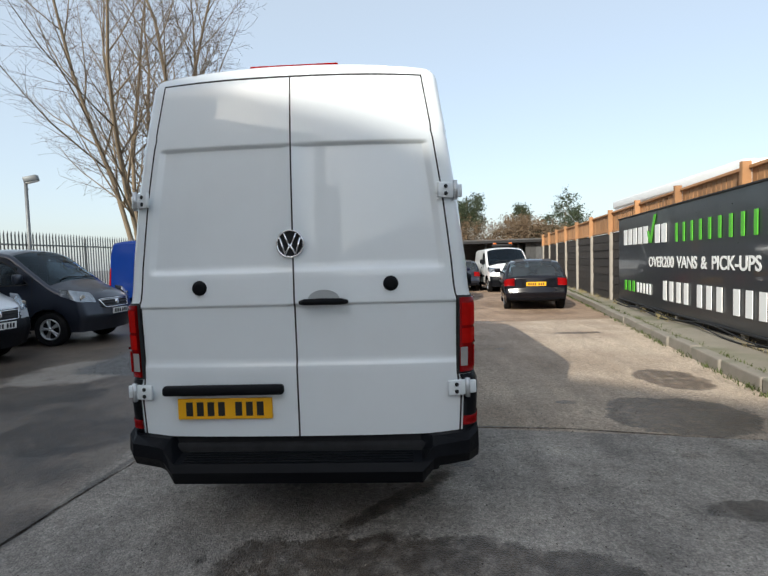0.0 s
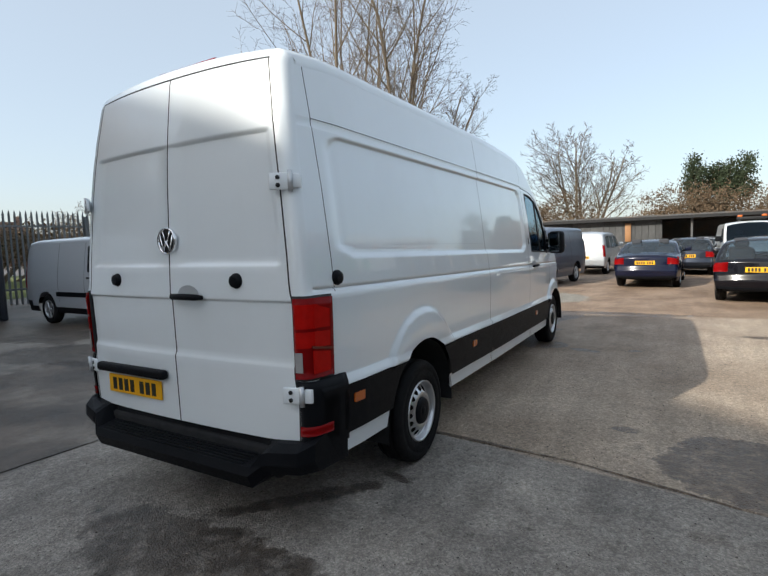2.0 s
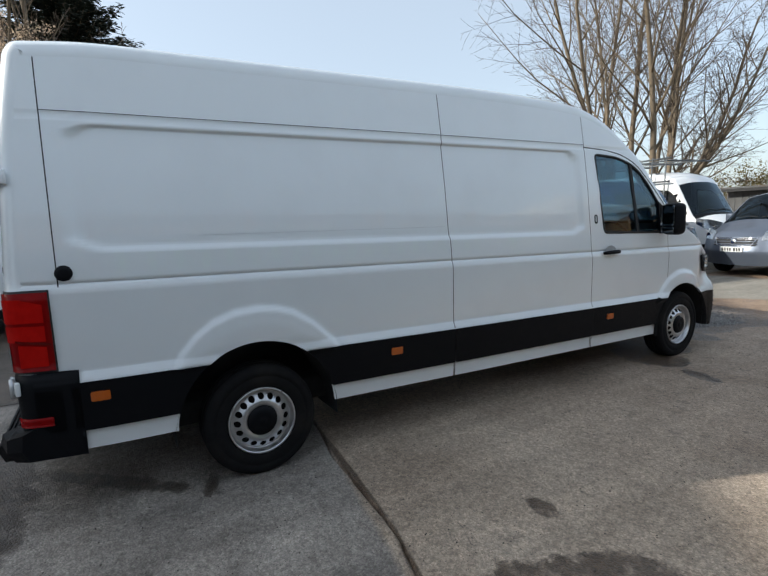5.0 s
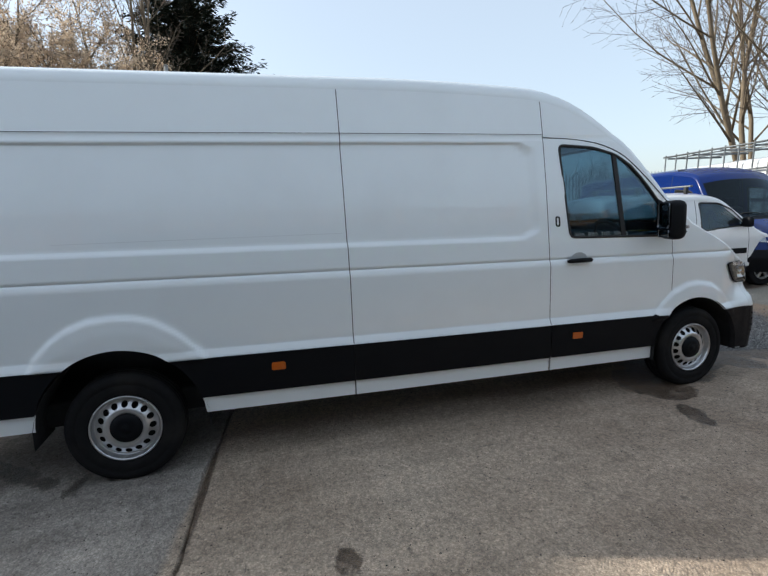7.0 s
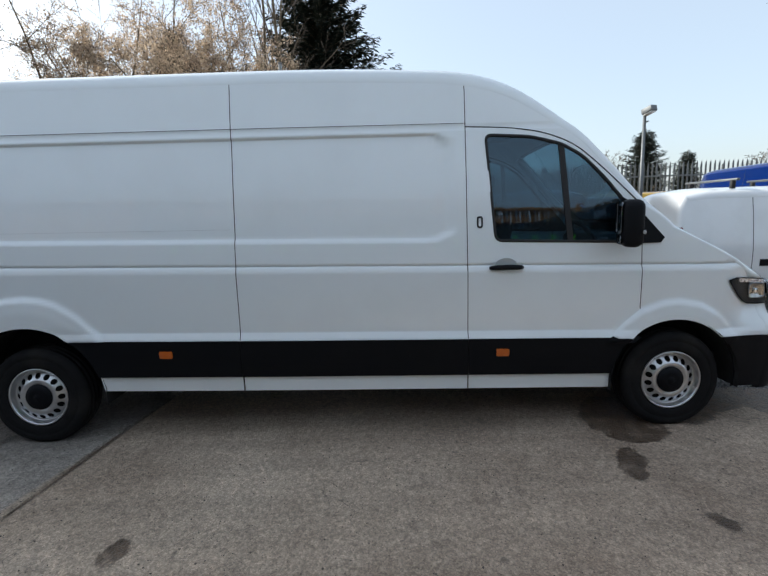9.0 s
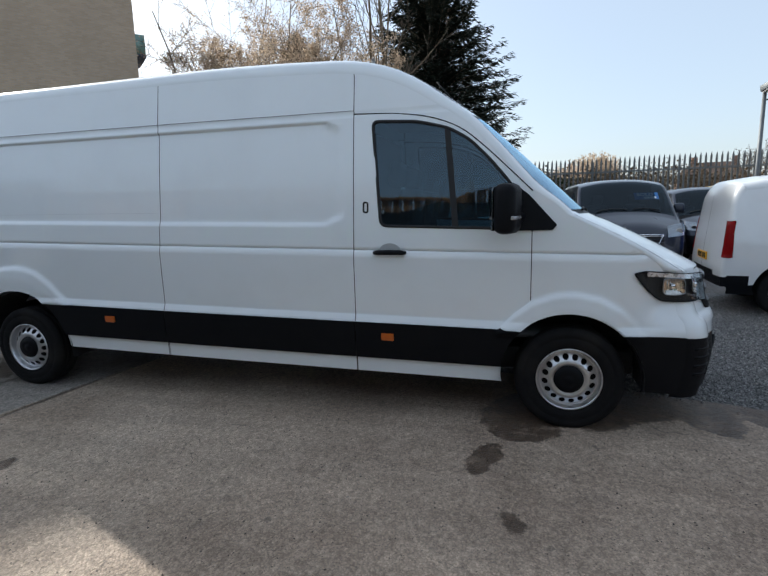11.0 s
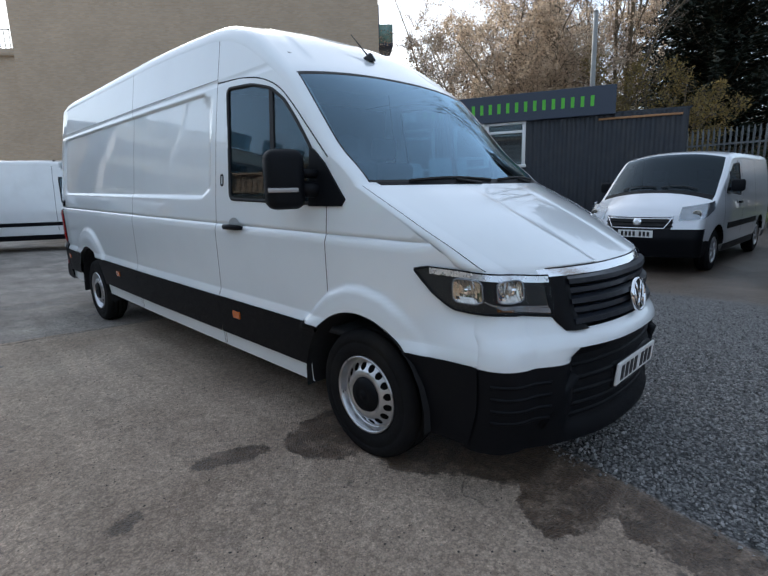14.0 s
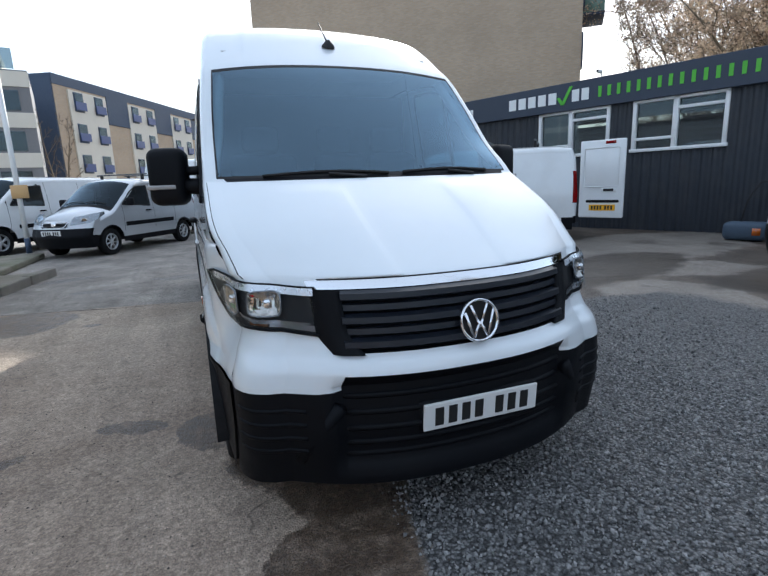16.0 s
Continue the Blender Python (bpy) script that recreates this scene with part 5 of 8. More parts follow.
IVY = surface("evergreen_leaf", (0.035, 0.052, 0.02), rough=0.8, var=0.5, scale=1.2)
YELLOW_GREEN = leafy(surface("spring_leaf", (0.30, 0.23, 0.09), rough=0.9, var=0.4, scale=1.2))


def limb(rng, start, way, length, radius, level, spec, out, twigs):
    """A bent tapering limb with shoots set round it in a spiral; the last two orders go into twigs."""
    counts, angles, ratios, lows, lift, fine = spec
    n = (7, 5, 4, 3)[min(3, level)]
    pts, rad, ways = [start], [radius], [way]
    p, d = start.copy(), way.copy()
    for i in range(n):
        d = (d + Vector((rng.gauss(0, 0.09), rng.gauss(0, 0.09), rng.gauss(0, 0.07) + lift[level]))).normalized()
        p = p + d * (length / n)
        pts.append(p.copy())
        ways.append(d.copy())
        rad.append(max(fine, radius * (1 - 0.8 * (i + 1) / n)))
    (out if level < 2 else twigs).append(tube(pts, rad, (7, 5, 3, 3)[min(3, level)]))
    if level >= len(counts):
        return
    m = counts[level]
    turn = rng.uniform(0, 6.28)
    for k in range(m):
        f = lows[level] + (0.99 - lows[level]) * (k + rng.random()) / m
        i = min(n - 1, int(f * n))
        q, dd = pts[i].lerp(pts[i + 1], f * n - i), ways[i + 1]
        turn += 2.4 + rng.gauss(0, 0.5)
        a = dd.cross(Vector((0.3, 0.8, 0.1))).normalized()
        side = a * math.cos(turn) + dd.cross(a) * math.sin(turn)
        t = radians(rng.gauss(angles[level], 9))
        limb(rng, q, (dd * math.cos(t) + side * math.sin(t)).normalized(), length * ratios[level] * (1.2 - 0.75 * f) * rng.uniform(0.65, 1.2), max(fine * 1.2, radius * (1 - 0.8 * f) * 0.5), level + 1, spec, out, twigs)


WILLOW = ((17, 10, 8), (36, 42, 42), (0.36, 0.40, 0.50), (0.20, 0.15, 0.12), (0.035, 0.05, 0.02, -0.01), 0.0065)
ROUND = ((11, 8, 6), (44, 44, 42), (0.50, 0.45, 0.5), (0.22, 0.15, 0.1), (0.03, 0.05, 0.05, 0.02), 0.011)
UPRIGHT = ((11, 6, 4), (32, 34, 36), (0.34, 0.42, 0.5), (0.25, 0.2, 0.2), (0.02, 0.07, 0.05, 0.03), 0.010)
BUSHY = ((10, 8, 5), (48, 48, 46), (0.48, 0.46, 0.5), (0.18, 0.12, 0.1), (0.04, 0.04, 0.02, 0.0), 0.009)


def bare_tree(name, x, y, height, stems, seed, label, spec, lean=0.22, reach=0.85, buds=None, bud_count=0, girth=0.0105, low=0, foot=0.25):
    """Several stems fanning out from one foot; low: how many more lean far out."""
    rng = random.Random(seed)
    t = thing(name, pose(x, y, 0), label, "tree", "budding trees behind the office" if name == "budding_tree" else "")
    limbs, twigs = [], []
    for k in range(stems + low):
        a = 2 * math.pi * (k + rng.random() * 0.7) / stems
        w = lean * rng.uniform(0.35, 1.25) if k < stems else rng.uniform(0.50, 0.75)
        d = Vector((math.cos(a) * w, math.sin(a) * w, 1)).normalized()
        limb(rng, Vector((math.cos(a) * foot, math.sin(a) * foot, -0.1)), d, height * reach * (rng.uniform(0.82, 1.12) if k < stems else 0.6), height * girth * rng.uniform(0.7, 1.15), 0, spec, limbs, twigs)
    part("trunk", join(*limbs), BARK, t)
    tw = part("twig_mass", join(*twigs), TWIG, t, smooth=False)
    tw["kind"] = "stuff"
    if bud_count:
        scatter_leaves(t, "bud_mass", [v for p in twigs for v in p[0][::3]], bud_count, 0.07, buds, rng, 0.11)
    return t


def scatter_leaves(t, name, spots, count, size, material, rng, jitter=0.15):
    vs, fs = [], []
    for k in range(count):
        c = Vector(spots[rng.randrange(len(spots))]) + Vector((rng.gauss(0, jitter), rng.gauss(0, jitter), rng.gauss(0, jitter)))
        a, b = Vector((rng.gauss(0, 1), rng.gauss(0, 1), rng.gauss(0, 1))).normalized(), Vector((rng.gauss(0, 1), rng.gauss(0, 1), rng.gauss(0, 1))).normalized()
        s = size * rng.uniform(0.5, 1.3)
        i = len(vs)
        vs += [c, c + a * s, c + (a + b) * s * 0.8, c + b * s]
        fs.append((i, i + 1, i + 2, i + 3))
    o = part(name, (vs, fs), material, t, smooth=False)
    o["kind"] = "stuff"
    return o


def shrub(name, x, y, wide, deep, high, seed, label, leaf, count, size=0.14, category="bush", lumps=7):
    """A bush: stems below a ragged crown of many small leaves grown in uneven clumps."""
    rng = random.Random(seed)
    t = thing(name, pose(x, y, 0), label, category)
    stems, spots = [], []
    for k in range(lumps):
        c = Vector((rng.uniform(-0.5, 0.5) * wide, rng.uniform(-0.5, 0.5) * deep, high * rng.uniform(0.35, 0.78)))
        r = Vector((wide * rng.uniform(0.14, 0.26), deep * rng.uniform(0.2, 0.4), high * rng.uniform(0.18, 0.32)))
        stems.append(tube([(c.x * 0.6, c.y * 0.6, -0.05), (c.x * 0.8, c.y * 0.8, c.z * 0.5), (c.x, c.y, c.z)], [0.10, 0.07, 0.03], 5))
        for j in range(60):
            d = Vector((rng.gauss(0, 1), rng.gauss(0, 1), rng.gauss(0, 1))).normalized() * rng.uniform(0.35, 1.0) ** 0.6
            q = c + Vector((d.x * r.x, d.y * r.y, d.z * r.z))
            spots.append(q)
            if j % 3 == 0:
                stems.append(tube([c, c.lerp(q, 0.6) + Vector((0, 0, 0.1)), q + (q - c) * rng.uniform(0.05, 0.3)], [0.03, 0.015, 0.006], 3))
    st = part("stem_mass", join(*stems), BARK, t)
    st["kind"] = "stuff"
    scatter_leaves(t, "foliage", spots, count, size, leaf, rng, 0.22)
    return t


def conifer(name, x, y, high, wide, seed, label, leaders=4, layers=56):
    """A dark broad conifer: ascending boughs with hanging feathery sprays, and several leaders at the top."""
    rng = random.Random(seed)
    t = thing(name, pose(x, y, 0), label, "tree")
    part("trunk", tube([(0, 0, -0.1), (0.1, 0, high * 0.5), (0, 0.05, high)], [0.35, 0.2, 0.03], 8), BARK, t)
    vs, fs, boughs = [], [], []
    lobes = [(rng.randint(2, 5), rng.uniform(0, 6.28), rng.uniform(1.5, 4.0)) for _ in range(4)]

    def bough(foot, a, L, rise):
        d = Vector((math.cos(a), math.sin(a), 0))
        mid = foot + d * L * 0.55 + Vector((0, 0, rise * L * 0.35))
        tip = foot + d * L + Vector((0, 0, rise * L * rng.uniform(0.4, 1.0)))
        boughs.append(tube([foot, mid, tip], [0.04, 0.025, 0.006], 3))
        m = max(6, int(L * 21))
        for q in range(m):
            g = (q + rng.random()) / m
            base = foot.lerp(mid, g / 0.55) if g < 0.55 else mid.lerp(tip, (g - 0.55) / 0.45)
            for sgn in (-1, 1):
                w = (d * 0.75 + Vector((-d.y, d.x, 0)) * sgn * rng.uniform(0.15, 0.9) + Vector((0, 0, rng.uniform(-0.55, 0.25)))).normalized()
                s = rng.uniform(0.22, 0.55)
                o = Vector((rng.gauss(0, 0.07), rng.gauss(0, 0.07), rng.gauss(0, 0.10)))
                u = w.cross(Vector((rng.gauss(0, 0.3), rng.gauss(0, 0.3), 1))).normalized() * s * rng.uniform(0.10, 0.20)
                i = len(vs)
                vs.extend([base + o, base + o + w * s * 0.45 + u, base + o + w * s, base + o + w * s * 0.45 - u])
                fs.append((i, i + 1, i + 2, i + 3))

    for k in range(layers):
        f = k / (layers - 1)
        z = high * (0.06 + 0.90 * f)
        R = wide / 2 * (1 - f) ** 0.60 * (0.74 + 0.26 * min(1.0, f / 0.28))
        n = max(5, int(14 * (1 - f) + 5))
        for j in range(n):
            a = 2 * math.pi * (j + rng.random()) / n
            lobe = 1 + 0.07 * sum(math.sin(q * a + o + w * f * 3) for q, o, w in lobes)
            bough(Vector((0, 0, z)), a, R * lobe * rng.uniform(0.66, 1.12) + 0.2, rng.uniform(0.0, 0.35) + 0.35 * f)
    for k in range(leaders):
        a = 6.28 * k / leaders + rng.random()
        r = wide * rng.uniform(0.10, 0.17)
        foot = Vector((math.cos(a) * r, math.sin(a) * r, high * 0.74))
        up = high * rng.uniform(0.13, 0.23)
        boughs.append(tube([foot, foot + Vector((0, 0, up))], [0.06, 0.01], 4))
        for j in range(34):
            g = rng.random()
            bough(foot + Vector((0, 0, up * g)), rng.uniform(0, 6.28), (1.15 - g) * wide * 0.09 * rng.uniform(0.6, 1.1), 0.7)
    bo = part("bough_mass", join(*boughs), BARK, t)
    bo["kind"] = "stuff"
    o = part("needles", (vs, fs), FIR, t, smooth=False)
    o["kind"] = "stuff"
    return t


bare_tree("willow_tree", -16.2, 30.5, 24.0, 9, 4, "tall bare many-stemmed willow behind the fence", WILLOW, 0.24, 0.95, girth=0.0085, low=3, foot=1.4)
bare_tree("ash_tree", -4.4, 46.0, 15.5, 6, 9, "bare rounded tree behind the shed", ROUND, 0.42, 0.68)
bare_tree("ash_tree", -13.0, 50.0, 11.0, 3, 19, "bare small tree behind the shed", ROUND, 0.35, 0.65)
bare_tree("birch_tree", -25.5, -2.6, 17.0, 4, 12, "bare thin upright tree behind the office", UPRIGHT, 0.13, 0.95)
bare_tree("birch_tree", -60.0, 30.0, 11.0, 3, 27, "distant bare tree near the houses", ROUND, 0.3, 0.65)
bare_tree("birch_tree", -58.0, 52.0, 12.0, 4, 29, "distant bare tree beyond the palisade", ROUND, 0.3, 0.65)
bare_tree("street_tree", 10.4, -38.0, 8.5, 2, 31, "bare street tree before the flats", UPRIGHT, 0.15, 0.9)
bare_tree("budding_tree", -22.6, -8.6, 11.5, 6, 35, "dense budding brown tree behind the office", BUSHY, 0.36, 0.98, BLOSSOM, 46000)
bare_tree("budding_tree", -25.5, -12.2, 13.0, 6, 39, "twiggy tree in bud beside the tan building", BUSHY, 0.34, 0.98, BLOSSOM, 16000)
bare_tree("budding_tree", -25.5, -7.6, 12.0, 6, 36, "dense budding brown tree behind the office", BUSHY, 0.42, 0.98, BLOSSOM, 46000)
bare_tree("budding_tree", -21.5, -4.6, 9.5, 5, 38, "dense budding brown tree behind the office", BUSHY, 0.46, 0.95, BLOSSOM, 52000)
bare_tree("budding_tree", -23.0, -0.6, 7.2, 5, 37, "budding tree in young leaf behind the office", BUSHY, 0.5, 0.85, YELLOW_GREEN, 22000)
conifer("conifer", -33.0, -0.3, 18.2, 14.5, 5, "large dark conifer beyond the office")
conifer("conifer", -38.0, -13.0, 16.8, 7.0, 6, "dark conifer behind the budding trees", 2)
conifer("conifer", -62.0, 38.0, 11.0, 7.0, 7, "distant dark conifer beyond the palisade", 2, 34)
conifer("conifer", -66.0, 46.0, 8.5, 4.5, 8, "distant dark conifer beyond the palisade", 1, 30)
shrub("hedge", -2.0, 36.5, 13, 4, 4.6, 41, "brown leafless thicket behind the shed", BRUSH, 24000, 0.095, lumps=12)
shrub("hedge", 8.0, 38.5, 12, 4, 5.4, 42, "brown and green thicket behind the shed", BRUSH, 24000, 0.095, lumps=12)
shrub("hedge", -12.0, 40.0, 9, 4, 4.4, 43, "greenish thicket behind the shed", YELLOW_GREEN, 16000, 0.09, lumps=9)
shrub("evergreen_bush", 6.0, 47.0, 4.5, 4, 8.0, 44, "rounded dark evergreen behind the shed", IVY, 18000, 0.12, "bush", 6)
shrub("evergreen_bush", 15.5, 50.0, 5.5, 4, 8.2, 45, "dark evergreen behind the thicket", IVY, 18000, 0.12, "bush", 6)
shrub("hedge", -47.0, 12.0, 12, 6, 6.2, 46, "pale budding thicket beyond the palisade", BLOSSOM, 20000, 0.12, lumps=9)
shrub("hedge", -31.0, 8.0, 5, 26, 3.9, 47, "dark tangled scrub beyond the palisade", BRUSH, 32000, 0.11, lumps=26)
shrub("hedge", -27.5, 4.0, 3, 9, 3.0, 52, "dark evergreen hedge beyond the palisade", IVY, 18000, 0.10, lumps=12)
shrub("shrub", 2.5, -40.0, 4, 3, 3.6, 48, "yellow-green street shrub before the flats", YELLOW_GREEN, 2200, 0.16)


# rough grass beyond the palisade and weeds along the kerb
def lawn():
    rng = random.Random(61)
    bm = bmesh.new()
    n = 14
    g = [[bm.verts.new((-45 + 27.5 * i / n - 0.15 * (-6 + 34 * j / n) * (i == n), -6 + 34 * j / n, 0.03 + rng.uniform(0, 0.10) * (0 < i < n and 0 < j < n))) for j in range(n + 1)] for i in range(n + 1)]
    for i in range(n):
        for j in range(n):
            bm.faces.new((g[i][j], g[i + 1][j], g[i + 1][j + 1], g[i][j + 1]))
    solid("lawn", bm, surface("rough_grass", (0.13, 0.15, 0.03), rough=0.95, var=0.4, scale=2.0, bump=0.8, bump_scale=12), None, "rough yellow-green grass beyond the palisade", "grass", smooth=True)


def blades(name, label, spots, seed, tall, material, each=12):
    rng = random.Random(seed)
    vs, fs = [], []
    for x, y, z in spots:
        for k in range(each):
            a = rng.uniform(0, 6.283)
            l, w = tall * rng.uniform(0.4, 1.2), 0.006 * rng.uniform(0.6, 1.4)
            bx, by = x + rng.gauss(0, 0.04), y + rng.gauss(0, 0.06)
            d = Vector((math.cos(a), math.sin(a), 0))
            s = Vector((-d.y, d.x, 0)) * w
            o = Vector((bx, by, z - 0.005))
            i = len(vs)
            vs += [o - s, o + s, o + d * l * 0.3 + Vector((0, 0, l * 0.7)) + s * 0.6, o + d * l * 0.3 + Vector((0, 0, l * 0.7)) - s * 0.6, o + d * l * 0.75 + Vector((0, 0, l))]
            fs += [(i, i + 1, i + 2, i + 3), (i + 3, i + 2, i + 4)]
    ob = new(name, mesh_of(name, vs, fs, material, False))
    return tagged(ob, label, "weeds", kind="stuff")


lawn()
wr = random.Random(9)
WEED = surface("kerb_weed", (0.075, 0.095, 0.025), rough=0.9, var=0.4, scale=6)
DRY = surface("dry_grass", (0.30, 0.25, 0.13), rough=0.95, var=0.3, scale=6)
kerb_spots, fence_spots = [], []
for k in range(150):
    yy = wr.uniform(1.5, 24.0)
    kerb_spots.append((kerb_x(yy) - 0.01 + wr.uniform(-0.03, 0.02), yy, 0.0))
    yy = wr.uniform(1.5, 24.0)
    kerb_spots.append((kerb_x(yy) + 0.17 + wr.uniform(0.0, 0.03), yy, 0.12))
for k in range(60):
    yy = wr.uniform(3.0, 25.0)
    fence_spots.append((fence_x(yy) - wr.uniform(0.04, 0.25), yy, 0.14))
blades("weeds", "small green weeds along the kerb joints", kerb_spots, 3, 0.07, WEED)
blades("dry_grass", "dry grass tufts at the foot of the fence", fence_spots, 4, 0.13, DRY)

# ---- the white long-wheelbase panel van ----
REAR_HUB, FRONT_HUB = (1.235, 0.347), (5.777, 0.340)


ARCHES = (
    ([(0.755, 0.72), (0.782, 0.804), (0.875, 0.905), (0.972, 0.978), (1.107, 1.028), (1.25, 1.042), (1.36, 1.032), (1.467, 1.0), (1.60, 0.912), (1.69, 0.825), (1.735, 0.79), (1.76, 0.72)], REAR_HUB),
    ([(5.285, 0.69), (5.30, 0.715), (5.405, 0.835), (5.53, 0.932), (5.675, 0.987), (5.79, 1.0), (5.95, 0.972), (6.08, 0.90), (6.17, 0.815), (6.226, 0.728), (6.23, 0.69)], FRONT_HUB))
ARCH_LINES = [(np.array(q), segments(q), c) for q, c in ARCHES]


BIG_HALF = ((0.30, 0.36, 0.46, 0.735, 0.785, 1.205, 1.243, 1.2465, 1.253, 1.42, 1.8, 2.165, 2.45, 2.6), (0.955, 0.968, 0.975, 0.990, 0.968, 0.976, 0.962, 0.949, 0.9615, 0.948, 0.908, 0.857, 0.812, 0.79))


def flare(y, z):
    """Pressed side: wheel-arch flares with a firm outer crease and the shallow recessed upper panel."""
    d = 0.0
    if z < 1.12 and (0.65 < y < 1.85 or 5.2 < y < 6.32):
        for pts, seg, c in ARCH_LINES:
            if abs(y - c[0]) < 0.62:
                gap, _ = nearest(seg, y, z)
                gap = gap if inside(pts, y, z) else -gap
                d = max(d, (0.026 * smoothstep(-0.012, 0.030, gap) + 0.010 * smoothstep(0.02, 0.12, gap)) * (1 - 0.7 * smoothstep(5.98, 6.2, y)))
    corner = max(0.0, 0.14 - min(y - 0.32, 4.235 - y)) * 0.5 if 0.32 < y < 4.235 else 0.0
    a = smoothstep(0.325, 0.365, y) * (1 - smoothstep(4.195, 4.235, y)) * smoothstep(1.404 + corner, 1.436 + corner, z) * (1 - smoothstep(2.096 - corner, 2.108 - corner, z))
    d -= 0.019 * a
    if 2.125 < z < 2.169:
        d -= 0.004
    # the nose narrows above the bumper's shoulder
    if y > 6.08:
        d -= 0.075 * smoothstep(6.08, 6.40, y) * smoothstep(0.74, 0.96, z) * (1 - smoothstep(1.16, 1.34, z))
        if z < 0.785:
            d -= smoothstep(6.15, 6.38, y) * (table(BIG_HALF, z) - 0.968) * 0.85
    return d


def cap(parent, name, c, axis, r, depth, material, label=""):
    """A shallow round stud at c, facing axis."""
    m = Vector(axis).to_track_quat("X", "Z").to_matrix().to_4x4()
    m.translation = c
    o = part(name, lathe([(-0.01, r * 1.12), (0.004, r * 1.12), (0.006, r * 0.98), (depth, r * 0.9), (depth * 1.1, r * 0.5), (depth * 1.1, 0.0)], 24), material, parent, label)
    o.matrix_basis = m
    return o


def pull_handle(parent, c, length, axis_y, sign):
    """A grab handle: pressed half-round recess above a dark bar with rounded ends. axis_y: runs along y, else along x."""
    hd = new("door_handle")
    hd.parent = parent
    hd.matrix_basis = Matrix.Translation(c) @ (pose(0, 0, 0, 0, 0, 0) if axis_y else pose(0, 0, 0, 0, 0, -90 if sign > 0 else 90))
    o = sign if axis_y else 1
    pts = [(o * 0.012, -length / 2, -0.004), (o * 0.034, -length / 2 + 0.03, 0), (o * 0.040, 0, 0.002), (o * 0.034, length / 2 - 0.03, 0), (o * 0.012, length / 2, -0.004)]
    part("grip", tube(pts, [0.012, 0.018, 0.019, 0.018, 0.012], 8), PLASTIC, hd, "black plastic grip")
    dome = [(o * (0.004 + 0.0 * k), 0.34 * length * math.cos(math.pi * k / 10), 0.010 + 0.052 * math.sin(math.pi * k / 10)) for k in range(11)]
    inner = [(o * 0.001, 0.26 * length * math.cos(math.pi * k / 10), 0.010 + 0.042 * math.sin(math.pi * k / 10)) for k in range(11)]
    vs = dome + inner
    fs = [(k, k + 1, 12 + k, 11 + k) for k in range(10)] + [tuple(range(11, 22))]
    part("recess", (vs, fs), HANDLE_CUP, hd)
    return hd


def rear_lens(h, sign, z0, z1, v0, v1, off, n=6):
    """A lens window on the rear corner between two heights, v0 to v1 round the corner."""
    rows = h.S[h.S[:, 0] <= 3]
    vs, fs = [], []
    for i in range(n + 1):
        z = z0 + (z1 - z0) * i / n
        s = np.array([np.interp(z, rows[:, 2], rows[:, q]) for q in range(5)])
        nn = h.N[int(np.argmin(abs(rows[:, 2] - z)))]
        w = h.W(*(s[1:3] - nn * (s[3] + s[4])))
        for j in range(n + 1):
            v = v0 + (v1 - v0) * j / n
            vs.append(h.strip_pos(s, nn, w + off * smoothstep(1, 2, v), v * sign, off * (1 - smoothstep(1.3, 2, v))))
    for i in range(n):
        for j in range(n):
            k = i * (n + 1) + j
            fs.append((k, k + 1, k + n + 2, k + n + 1))
    return vs, fs


